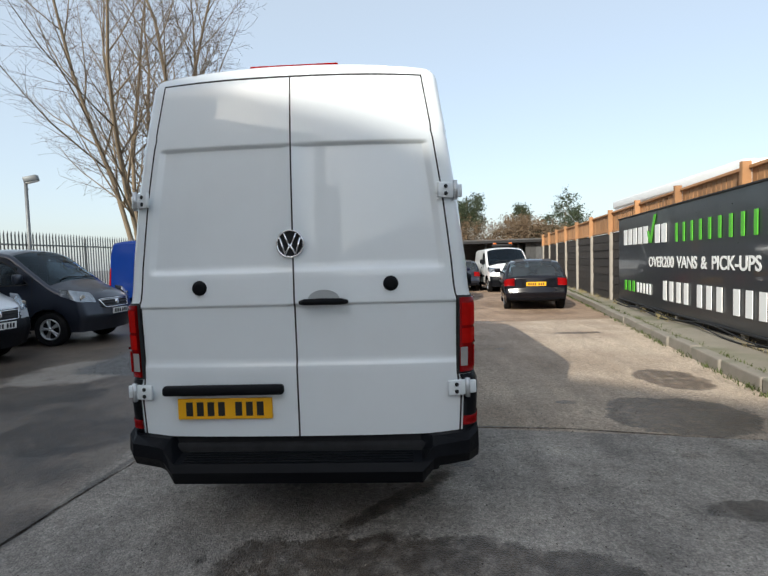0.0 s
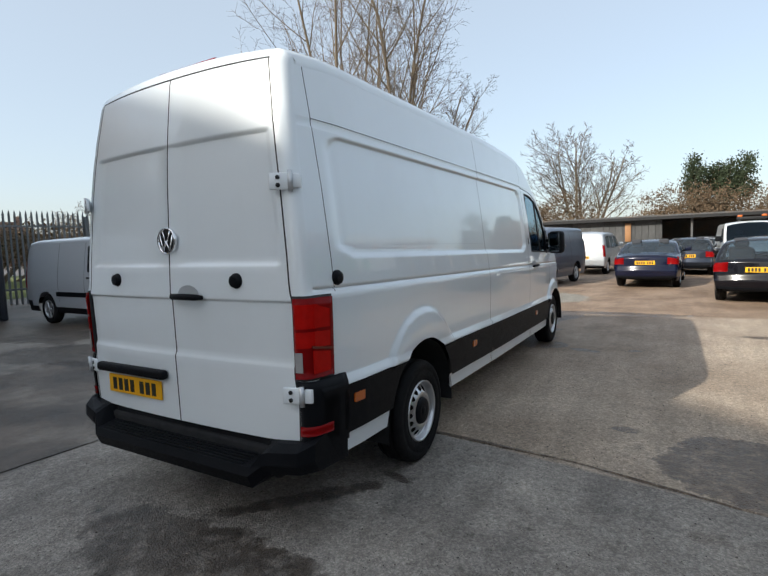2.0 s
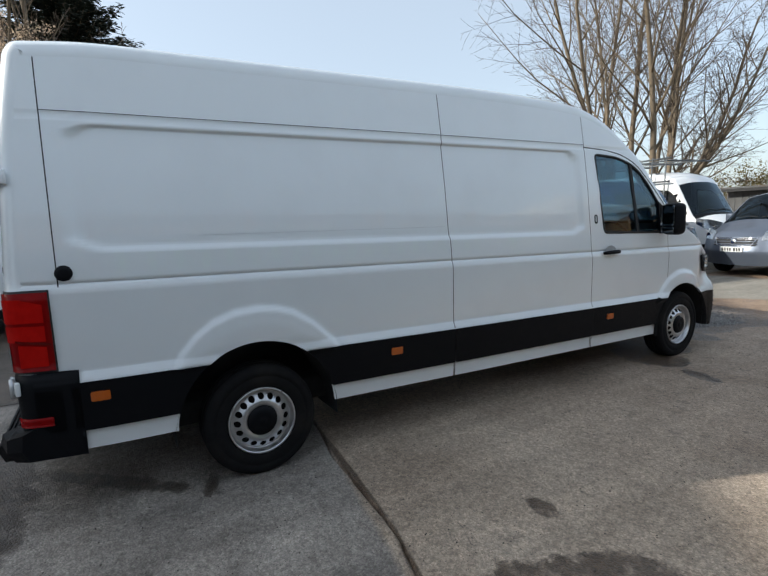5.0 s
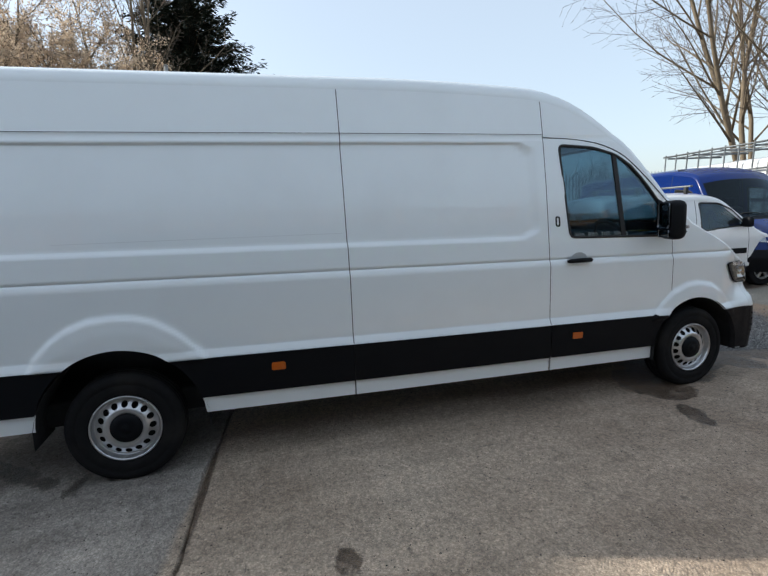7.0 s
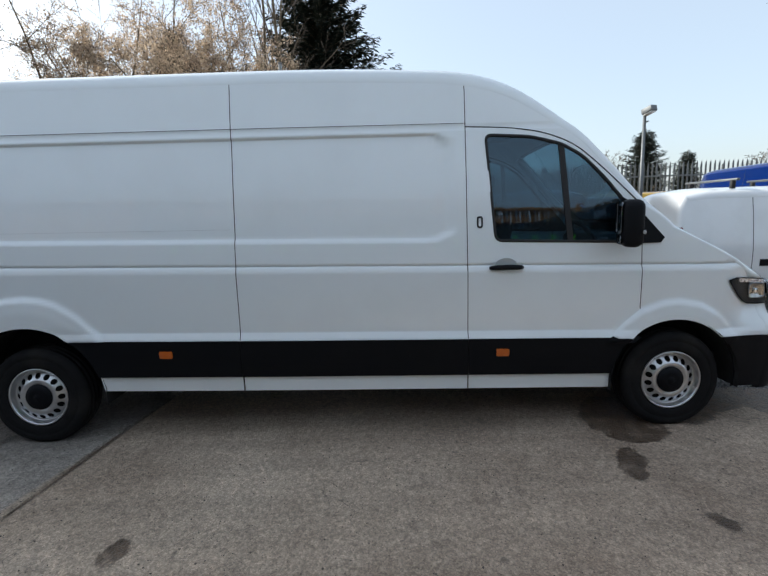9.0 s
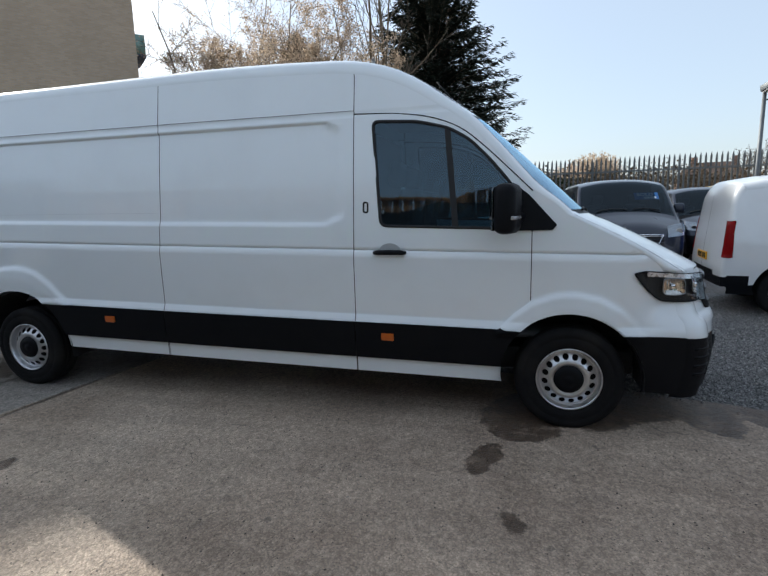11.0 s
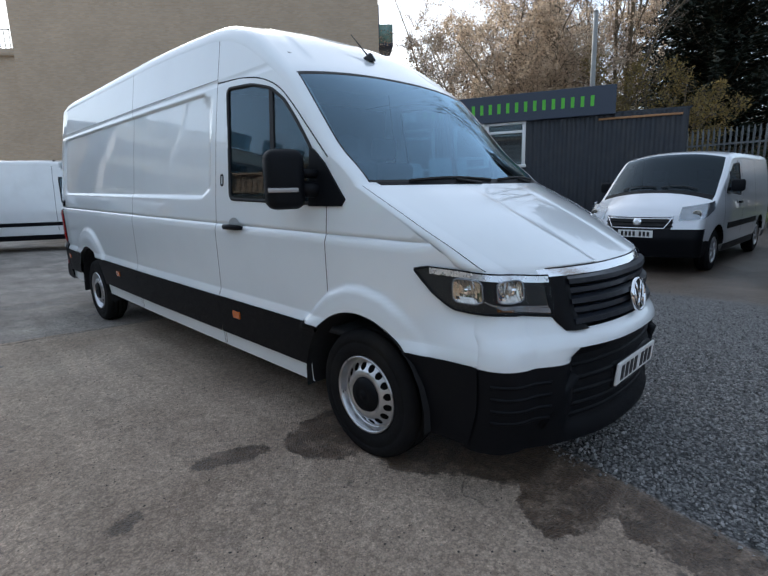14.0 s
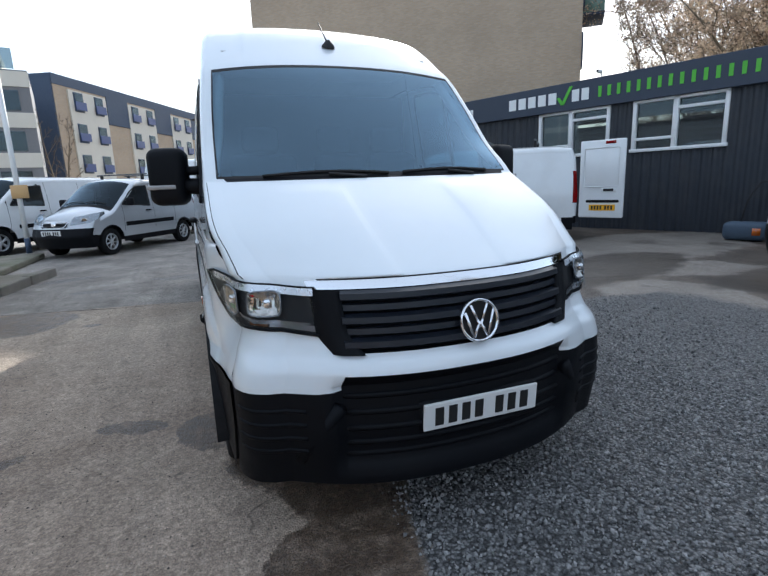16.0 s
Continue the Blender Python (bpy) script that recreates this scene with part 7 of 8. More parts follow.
        for c, lo, hi in ((0.255, 1.23, 2.6), (2.722, 0.737, 2.6), (4.312, 0.737, 2.56), (5.52, 0.93, 1.40)):
            if abs(y - c) < 0.0045 and lo < z < hi:
                return "seam"
        if abs(z - 2.171) < 0.003 and 0.255 < y < 4.312:
            return "seam"
        if 4.312 < y < 5.52 and inside(arcs[0], y, z):
            return "front_door"
        return "body"

    def proud(key, y, z):
        if key.startswith("side_moulding") or key in ("rear_corner", "front_bumper"):
            return 0.010
        return -0.012 if key.startswith("sill") else 0.0

    got = h.strip(strip_part, strip_disp)
    body = [got.pop("body")]
    seams = [got.pop("seam")]
    bumper = [got.pop("front_bumper")]
    corner = []
    for sign in (1, -1):
        s = h.side(sign, ys, zs, side_part, holes, proud, arcs)
        body.append(s.pop("body"))
        seams.append(s.pop("seam"))
        bumper.append(s.pop("front_bumper"))
        corner.append(s.pop("rear_corner"))
        for k in range(4):
            part("sill", s.pop("sill_%d" % k), WHITE, van)
            part("side_moulding", s.pop("side_moulding_%d" % k), PLASTIC, van, "black plastic side moulding")
        door = part("front_door", s.pop("front_door"), WHITE, van)
        part("window_frame", h.ribbon(sign, win, 0.012), SEAM, door)
        gap_line = door_top[:1] + soft_poly(door_top, 0.10, 4)[5:-5] + door_top[-1:]
        part("door_gap", tube([(sign * (h.W(y, z) + 0.0005), y, h.lean(y, z)) for y, z in gap_line], 0.0042, 5), SEAM, door)
        pane = part("window_pane", h.patch(sign, win, -0.006, 0.004), GLASS, door, smooth=False)
        part("window_divider", h.patch(sign, [(4.945, 2.028), (4.985, 2.012), (5.045, 1.40), (5.005, 1.40)], 0.002, 0.014), SEAM, door, smooth=False)
    part("body", join(*body), WHITE, van)
    part("panel_gap", join(*seams), SEAM, van)
    part("front_bumper", join(*bumper), PLASTIC, van, "black plastic front bumper")
    for c in corner:
        part("rear_corner", c, PLASTIC, van, "black plastic rear corner")
    part("rear_door", got["rear_door_l"], WHITE, van)
    part("rear_door", got["rear_door_r"], WHITE, van)
    part("windscreen", got["windscreen"], SCREEN_GLASS, van)
    part("screen_edge", got["screen_edge"], SEAM, van)
    part("cowl", got["cowl"], PLASTIC, van)
    part("bonnet", got["bonnet"], WHITE, van)
    part("chrome_bar", got["chrome_bar"], CHROME, van)
    part("grille", got["grille"], PLASTIC, van, "black slatted grille")
    van_details(van, h)
    for sgn in (1, -1):
        wheel(van, sgn * 0.955, *REAR_HUB, 0.355, 0.212, sgn)
        wheel(van, sgn * 0.925, *FRONT_HUB, 0.355, 0.212, sgn)
    return van, h


big_van, van_hull = build_big_van()


# ---- other parked vehicles ----
MED = dict(
    outline=[(0.0, 0.40, 0, 0.06, 0.03), (-0.02, 0.95, 0.05, 0.06, 0.03), (0.04, 1.70, 0.15, 0.07, 0.03), (0.12, 1.90, 0.06, 0.10, 0.04), (0.5, 1.955, 0.15, 0.12, 0.05), (2.9, 1.965, 0.4, 0.12, 0.06), (3.35, 1.91, 0.15, 0.08, 0.10),
             (4.15, 1.29, 0.04, 0.07, 0.12), (4.25, 1.24, 0.04, 0.08, 0.13), (4.72, 1.06, 0.15, 0.10, 0.15), (4.88, 0.90, 0.04, 0.14, 0.17), (4.94, 0.70, 0.03, 0.16, 0.17), (4.98, 0.55, 0.05, 0.17, 0.17), (4.90, 0.26, 0.05, 0.17, 0.17)],
    half=((0.25, 0.45, 0.65, 0.95, 1.15, 1.5, 1.9), (0.92, 0.955, 0.965, 0.97, 0.95, 0.905, 0.83)),
    plan=((-0.1, 0.1, 0.35, 3.4, 4.3, 4.7), (-0.05, -0.025, 0.0, -0.01, -0.05, -0.10)),
    hubs=((0.98, 0.33), (4.06, 0.33)), R=0.335, rim=0.21, screen=(6, 7), cowl=(7, 8), rear_glass=None, sill=0.27, trim=0.52, grille=(10.0, 11.0, 0.50), bumper=11.0, square=(8.5, 10),
    window=[(2.72, 1.72), (3.18, 1.69), (3.42, 1.55), (3.72, 1.22), (2.75, 1.17)], seams=(1.55, 2.62, 3.78), lamp=(0.56, 4.32, 9, 12, (1.03, 1.08, 1.12), (0.83, 0.86, 1.00)),
    tail=(0.80, 1.42, 0.10, 2), length=4.98, mirror=(3.60, 1.28), handle=(2.78, 1.05))
SMALL = dict(
    outline=[(0.0, 0.36, 0, 0.06, 0.03), (-0.03, 0.60, 0.05, 0.06, 0.04), (0.0, 0.98, 0.05, 0.07, 0.04), (0.06, 1.55, 0.1, 0.08, 0.04), (0.14, 1.74, 0.06, 0.10, 0.05), (0.5, 1.80, 0.15, 0.12, 0.05), (2.2, 1.81, 0.3, 0.12, 0.06), (2.56, 1.75, 0.15, 0.08, 0.10),
             (3.32, 1.19, 0.04, 0.07, 0.12), (3.42, 1.14, 0.04, 0.08, 0.13), (3.98, 1.00, 0.15, 0.12, 0.15), (4.17, 0.86, 0.05, 0.15, 0.17), (4.28, 0.68, 0.03, 0.16, 0.17), (4.36, 0.50, 0.05, 0.17, 0.17), (4.27, 0.24, 0.05, 0.17, 0.17)],
    half=((0.24, 0.42, 0.62, 0.90, 1.05, 1.4, 1.75), (0.85, 0.885, 0.90, 0.905, 0.885, 0.835, 0.76)),
    plan=((-0.1, 0.1, 0.35, 2.6, 3.5, 4.1), (-0.05, -0.03, 0.0, -0.01, -0.04, -0.10)),
    hubs=((0.74, 0.315), (3.47, 0.315)), R=0.315, rim=0.195, screen=(7, 8), cowl=(8, 9), rear_glass=None, sill=0.27, trim=0.52, grille=(11.1, 11.9, 0.36), bumper=12.0, square=(9.5, 11),
    window=[(2.02, 1.60), (2.45, 1.58), (2.70, 1.46), (3.05, 1.15), (2.05, 1.08)], seams=(1.1, 1.95, 3.05), lamp=(0.40, 3.62, 10, 12, (0.93, 0.99, 1.03), (0.76, 0.80, 0.97)),
    tail=(0.75, 1.22, 0.12, 3), length=4.36, mirror=(2.90, 1.16), handle=(2.10, 0.98))
HATCH = dict(
    outline=[(0.06, 0.30, 0, 0.08, 0.05), (-0.03, 0.50, 0.04, 0.10, 0.08), (0.02, 0.64, 0.03, 0.10, 0.08), (0.05, 0.92, 0.04, 0.10, 0.07), (0.13, 0.97, 0.03, 0.09, 0.06), (0.58, 1.35, 0.08, 0.10, 0.06), (0.80, 1.41, 0.12, 0.12, 0.06), (1.7, 1.435, 0.3, 0.12, 0.06), (2.12, 1.37, 0.15, 0.08, 0.08),
             (2.86, 0.98, 0.04, 0.08, 0.10), (2.96, 0.94, 0.04, 0.09, 0.10), (3.75, 0.80, 0.15, 0.12, 0.12), (3.98, 0.66, 0.06, 0.15, 0.15), (4.12, 0.52, 0.05, 0.17, 0.16), (4.12, 0.40, 0.04, 0.17, 0.16), (4.02, 0.20, 0.05, 0.17, 0.16)],
    half=((0.2, 0.38, 0.55, 0.80, 0.93, 1.2, 1.4), (0.80, 0.84, 0.862, 0.865, 0.84, 0.73, 0.62)),
    plan=((-0.1, 0.1, 0.5, 2.6, 3.4, 3.95), (-0.09, -0.05, 0.0, 0.0, -0.04, -0.11)),
    hubs=((0.80, 0.30), (3.31, 0.30)), R=0.30, rim=0.19, screen=(8, 9), cowl=(9, 10), rear_glass=(4, 5), sill=0.22, trim=0.36, grille=(12.2, 12.9, 0.36), bumper=99, square=(10.5, 12),
    window=[(0.74, 1.16), (1.00, 1.31), (1.95, 1.33), (2.2, 1.26), (2.62, 0.99), (0.80, 0.95)], seams=(0.95, 1.85, 2.68), lamp=(0.42, 3.55, 11, 13, (0.72, 0.755, 0.78), (0.60, 0.62, 0.74)),
    tail=(0.70, 0.91, 0.30, 3), length=4.13, mirror=(2.45, 1.02), handle=(1.95, 0.82))
COUPE = dict(HATCH, outline=[(0.06, 0.30, 0, 0.08, 0.05), (-0.03, 0.52, 0.04, 0.12, 0.10), (0.02, 0.66, 0.03, 0.12, 0.10), (0.06, 0.93, 0.05, 0.11, 0.09), (0.18, 0.99, 0.05, 0.10, 0.07), (0.62, 1.03, 0.06, 0.10, 0.06), (1.28, 1.35, 0.1, 0.11, 0.06), (1.75, 1.43, 0.3, 0.12, 0.06), (2.28, 1.37, 0.15, 0.08, 0.08),
             (3.05, 0.98, 0.04, 0.08, 0.10), (3.15, 0.94, 0.04, 0.09, 0.10), (3.95, 0.80, 0.15, 0.12, 0.12), (4.2, 0.66, 0.06, 0.15, 0.15), (4.36, 0.52, 0.05, 0.17, 0.16), (4.38, 0.40, 0.04, 0.17, 0.16), (4.28, 0.20, 0.05, 0.17, 0.16)],
    plan=((-0.1, 0.1, 0.5, 2.8, 3.6, 4.2), (-0.09, -0.05, 0.02, 0.02, -0.02, -0.10)), rear_glass=(5, 6), hubs=((0.92, 0.32), (3.50, 0.32)), R=0.32, rim=0.215,
    window=[(1.25, 1.08), (1.55, 1.28), (2.15, 1.32), (2.35, 1.26), (2.78, 0.99), (1.25, 0.96)], seams=(1.7, 2.86), lamp=(0.42, 3.72, 11, 13, (0.72, 0.755, 0.78), (0.60, 0.62, 0.74)), length=4.38, mirror=(2.6, 1.02), handle=(1.85, 0.84), tail=(0.72, 0.92, 0.26, 3))
LARGE = dict(
    outline=[(0.0, 0.45, 0, 0.06, 0.03), (-0.02, 1.10, 0.05, 0.06, 0.03), (0.03, 2.10, 0.2, 0.07, 0.03), (0.10, 2.40, 0.06, 0.10, 0.04), (0.5, 2.48, 0.2, 0.13, 0.05), (3.9, 2.50, 0.5, 0.13, 0.06), (4.55, 2.36, 0.3, 0.10, 0.08), (4.75, 2.16, 0.1, 0.07, 0.12),
             (5.25, 1.36, 0.04, 0.07, 0.12), (5.33, 1.30, 0.04, 0.08, 0.13), (5.72, 1.08, 0.12, 0.10, 0.15), (5.86, 0.90, 0.04, 0.14, 0.17), (5.92, 0.72, 0.03, 0.16, 0.17), (5.98, 0.55, 0.05, 0.17, 0.17), (5.90, 0.28, 0.05, 0.17, 0.17)],
    half=((0.28, 0.5, 0.75, 1.1, 1.4, 2.0, 2.4), (0.95, 0.99, 1.0, 1.0, 0.97, 0.92, 0.86)),
    plan=((-0.1, 0.1, 0.35, 4.2, 5.2, 5.7), (-0.05, -0.025, 0.0, -0.02, -0.06, -0.11)),
    hubs=((1.02, 0.34), (5.05, 0.34)), R=0.345, rim=0.205, screen=(7, 8), cowl=(8, 9), rear_glass=None, sill=0.32, trim=0.58, grille=(11.0, 12.0, 0.42), bumper=12.0, square=(9.5, 11),
    window=[(3.98, 2.00), (4.42, 1.95), (4.62, 1.80), (4.90, 1.36), (4.0, 1.30)], seams=(2.0, 3.85, 4.98), lamp=(0.42, 5.30, 10, 13, (1.10, 1.18, 1.22), (0.86, 0.90, 1.08)),
    tail=(0.95, 1.60, 0.10, 2), length=5.98, mirror=(4.80, 1.42), handle=(4.05, 1.12))


def parked(name, label, m, spec, colour, trim=PLASTIC, wheels="steel", step=0.075, yellow_rear=True, open_rear=False, sold=False, windows=(), bars=False, category="van", group=""):
    """A parked vehicle from a profile: skin, glass, lamps, wheels, mirrors, plates."""
    v = thing(name, m, label, category, group)
    sp = spec
    h = Hull(sp["outline"], sp["half"], sp["plan"], sp["sill"], (0, 0), step, (0.0,) if sp["rear_glass"] is None else (), None, 12, sp["square"])
    hubs, R = sp["hubs"], sp["R"]
    s0, s1 = sp["screen"]
    g0, g1, gx = sp["grille"]

    def strip_part(u, vv, x, y, z):
        a = abs(vv)
        if sp["rear_glass"] is None and u < 3.0:
            if a < 0.006 and z > sp["trim"]:
                return "gap"
        if u < 2 and z < sp["trim"]:
            return "trim"
        rg = sp["rear_glass"]
        if rg and rg[0] <= u < rg[1]:
            return "rear_window" if a < 0.93 else "body"
        if s0 <= u < s1:
            return "windscreen" if a < 0.97 else "body"
        if sp["cowl"][0] <= u < sp["cowl"][1] and a < 0.95:
            return "trim"
        if g0 <= u < g1 and abs(x) < gx:
            return "grille"
        if u > 9 and y > sp["length"] - 1.0 and (z < sp["trim"] or u > sp["bumper"]):
            return "trim"
        return "body"

    wins = [soft_poly(sp["window"], 0.05, 4)] + [soft_poly(w, 0.04, 3) for w in windows]
    holes = [circle(c[0], c[1] + 0.01, R + 0.065, 32) for c in hubs] + wins

    def side_part(y, z):
        for c in sp["seams"]:
            if abs(y - c) < 0.006 and sp["trim"] < z < sp["half"][0][-1] - 0.08:
                return "gap"
        return "trim" if z < sp["trim"] - 0.12 or (z < sp["trim"] and (y < 0.35 or y > hubs[1][0])) else "body"

    ys = spaced(-0.06, sp["length"], step, sp["seams"], 0.005)
    zs = spaced(sp["sill"], sp["half"][0][-1] + 0.1, step * 0.85, (sp["trim"], sp["trim"] - 0.12), 0.002)
    got = {k: [d] for k, d in h.strip(strip_part).items()}
    for sign in (1, -1):
        for k, d in h.side(sign, ys, zs, side_part, holes).items():
            got.setdefault(k, []).append(d)
        for w in wins:
            part("window_pane", h.patch(sign, w, -0.004, 0.004), GLASS_FAR, v, smooth=False)
            part("window_seal", h.ribbon(sign, w, 0.022, 0.003, 0.01), SEAM, v)
    names = {"body": colour, "trim": trim, "gap": SEAM, "windscreen": GLASS_DARK, "rear_window": GLASS_FAR, "grille": SEAM}
    for k, d in got.items():
        part({"gap": "panel_gap", "trim": "lower_trim"}.get(k, k), join(*d), names[k], v)
    x_in, y_out, u_lo, u_hi, top, bot = sp["lamp"]
    tq, bq = ((0, 0.5, 1.0), top), ((0, 0.5, 1.0), bot)
    z0, z1, y_end, u_t = sp["tail"]
    for sign in (1, -1):
        lamp = part("headlamp", h.wrap_patch(sign, tq, bq, x_in, y_out, u_lo, u_hi, 0.008, n=8, m=3), LAMP_DARK, v, "clear headlamp")
        part("lamp_cover", h.wrap_patch(sign, tq, bq, x_in, y_out, u_lo, u_hi, 0.018, n=8, m=3), LAMP_GLASS, lamp)
        p, q = h.wrap(sign, 0.35, (top[0] + bot[0]) / 2, x_in, y_out, u_lo, u_hi, 0.009), h.wrap(sign, 0.35, (top[0] + bot[0]) / 2, x_in, y_out, u_lo, u_hi, 1.0)
        cap(lamp, "bulb_bowl", p, q - p, 0.055, 0.006, REFLECTOR)
        part("tail_lamp", h.corner(sign, z0, z1, y_end, 0.008, u_t + 1, 0.99 if spec is not HATCH and spec is not COUPE else 0.78, ny=3), RED_LENS, v, "red tail lamp")
        my, mz = sp["mirror"]
        mr = new("door_mirror")
        mr.parent = v
        w = float(h.W(my, mz))
        mr.matrix_basis = pose(sign * (w + 0.13), my, mz + 0.06)
        part("housing", box(0, 0, 0, 0.19, 0.11, 0.19 if sp["outline"][5][1] > 1.5 else 0.13, 0.04, 3), trim if spec not in (HATCH, COUPE) else colour, mr)
        part("arm", tube([(-sign * 0.14, 0, -0.06), (-sign * 0.03, 0, -0.03)], 0.03, 6), trim, mr)
        hy, hz = sp["handle"]
        part("door_handle", h.patch(sign, [(hy - 0.02, hz - 0.015), (hy + 0.16, hz - 0.015), (hy + 0.16, hz + 0.018), (hy - 0.02, hz + 0.018)], 0.03, 0.03), trim, v, smooth=False)
        if spec in (MED, SMALL, LARGE):
            za = sp["trim"] + 0.12
            part("side_moulding", h.patch(sign, [(hubs[0][0] + R + 0.15, za), (hubs[1][0] - R - 0.15, za), (hubs[1][0] - R - 0.15, za + 0.10), (hubs[0][0] + R + 0.15, za + 0.10)], 0.012, 0.016), trim, v, smooth=False)
        for c in hubs:
            wheel(v, sign * (float(h.W(c[0], 0.5)) - 0.03), c[0], R - 0.005, R, sp["rim"], sign, wheels, 0.2)
    for k in range(3):
        u = g0 + (g1 - g0) * (k + 0.7) / 3.4
        part("grille_bar", tube([h.at(u, x, 0.004) for x in np.linspace(-gx, gx, 9)], 0.012, 5), CHROME if k == 0 else trim, v)
    edge_u, edge_x = (g1 - g0) * 0.06, gx * 0.97
    loop = [h.at(g0 + edge_u, x, 0.006) for x in np.linspace(-edge_x, edge_x, 9)] + [h.at(g1 - edge_u, x, 0.006) for x in np.linspace(edge_x * 0.8, -edge_x * 0.8, 9)]
    part("grille_surround", tube(loop + loop[:1], 0.011, 5), CHROME, v, "chrome grille surround")
    cap(v, "badge", h.at((g0 + g1) / 2, 0.0, 0.006), (0, 1, 0.1), 0.06, 0.012, CHROME, "plain chrome badge")
    L = sp["length"]
    front = h.at(sp["bumper"] + 0.5 if sp["bumper"] < 90 else 13.4, 0.0, 0.012)
    plate(v, pose(0, front.y, front.z, 4, 0, 180), 0.52, 0.112, False)
    back = h.at(0.55 if spec in (MED, LARGE) else 1.3 if spec is SMALL else 2.35, 0.0, 0.010)
    if not open_rear:
        plate(v, pose(0, back.y, back.z, 0, 0, 0), 0.52, 0.112, yellow_rear)
    for x0, x1 in ((0.55, 0.0), (-0.08, -0.6)):
        part("wiper", tube([h.at(s1 - 0.05 - 0.04 * math.sin(math.pi * k / 6), x0 + (x1 - x0) * k / 6, 0.02) for k in range(7)], 0.010, 4), SEAM, v)
    part("underbody", box(0, L / 2, sp["sill"] + 0.10, sp["half"][1][1] * 1.5, L * 0.86, 0.14), DARK, v)
    for c in hubs:
        part("axle_well", box(0, c[0], c[1] + 0.12, sp["half"][1][1] * 1.6, R * 2.1, R * 1.2), DARK, v)
    wy = sp["window"][-1][0]
    zf = sp["window"][-1][1]
    if spec in (MED, SMALL, LARGE):
        part("bulkhead", box(0, wy - 0.12, (zf + sp["outline"][5][1]) / 2 - 0.2, sp["half"][1][1] * 1.55, 0.03, (sp["outline"][5][1] - zf) + 0.3), TRIM, v)
    part("dashboard", box(0, sp["mirror"][0] + 0.28, zf - 0.14, sp["half"][1][1] * 1.6, 0.35, 0.26, 0.07, 2), TRIM, v)
    steering_wheel(v, 0.36, sp["mirror"][0] + 0.0, zf - 0.02)
    for x in (0.38, -0.38):
        seat(v, x, wy + 0.35, zf - 0.60, 0, 0.46)
    if spec in (HATCH, COUPE):
        for x in (0.36, -0.36):
            seat(v, x, wy + 0.2 - (0.0 if spec is HATCH else -0.2), zf - 0.62, 0, 0.5)
    if sold:
        c = h.at(s1 - 0.55, 0.42 * (1 if sold > 0 else -1), -0.03)
        sl = math.degrees(math.atan2(sp["outline"][s0][1] - sp["outline"][s1][1], sp["outline"][s1][0] - sp["outline"][s0][0]))
        card = part("sold_card", box(0, 0, 0, 0.44, 0.006, 0.22, 0.002, 1), surface_once("blue_card", (0.03, 0.16, 0.42), rough=0.4), v, "blue card with white writing", smooth=False)
        card.matrix_basis = Matrix.Translation(c) @ pose(0, 0, 0, 0, 0, 180) @ pose(0, 0, 0, -(90 - sl), 0, 0)
        text_mesh("card_text", "SOLD", 0.12, card, pose(-0.17, -0.006, 0.0, 90, 0, 0), SIGN_WHITE, 0.004)
        part("card_strip", box(0.06, -0.005, -0.06, 0.22, 0.004, 0.06), SIGN_WHITE, card, smooth=False)
    if bars:
        for y in (0.9, 1.9):
            zr = sp["outline"][5][1] + 0.10
            rb = part("roof_bar", box(0, y, zr, sp["half"][1][-1] * 2.0, 0.05, 0.035, 0.008, 1), PALE, v)
            for x in (-0.62, 0.62):
                part("bar_foot", box(x, y, zr - 0.07, 0.07, 0.06, 0.13, 0.01, 1), SEAM, rb)
    return v, h


parked("hatchback", "black three-door hatchback parked on the mud", pose(4.05, 10.95, 0, 0, 0, -8), HATCH, BLACK_CAR, PLASTIC, "five", category="car")
parked("convertible", "dark blue coupe convertible parked facing the shed", pose(1.78, 14.3, 0, 0, 0, -4), COUPE, NAVY, PLASTIC, "seven", category="car")
parked("grey_van", "metallic grey panel van with a blue sold card", pose(-1.22, 17.97, 0, 0, 0, 170), MED, GREY_MID, GREY_MID, "seven", sold=-1)
parked("small_van", "white small panel van with roof bars", pose(-3.85, 8.1, 0, 0, 0, -6), SMALL, WHITE_B, PLASTIC, "five", bars=True)
parked("graphite_van", "dark graphite panel van with a blue sold card", pose(-10.5, 7.55, 0, 0, 0, -90), MED, GREY_DARK, GREY_DARK, "five", sold=-1)
parked("silver_van", "silver and black panel van parked by the fence", pose(-10.8, 4.95, 0, 0, 0, -91), MED, surface_once("silver_white_paint", (0.66, 0.68, 0.71), rough=0.32, metal=0.25, var=0.03, scale=1, coat=0.9), PLASTIC, "five")
open_van, ov_hull = parked("open_van", "white panel van with its rear door standing open", pose(-7.2, -0.78, 0, 0, 0, 230) @ Matrix.Diagonal((1, 1, 1.07, 1)), MED, WHITE_B, PLASTIC, "steel", open_rear=True, bars=True)
parked("estate_van", "silver small panel van parked near the island", pose(1.67, -8.17, 0, 0, 0, -33.4), SMALL, SILVER, PLASTIC, "seven", bars=True)
parked("white_van", "white panel van parked behind the island kerb", pose(3.95, -10.2, 0, 0, 0, -35), MED, WHITE_B, PLASTIC, "five")
parked("high_roof_van", "white high-roof long panel van parked crosswise", pose(2.1, -11.1, 0, 0, 0, 60), LARGE, WHITE_B, PLASTIC, "steel", step=0.09)
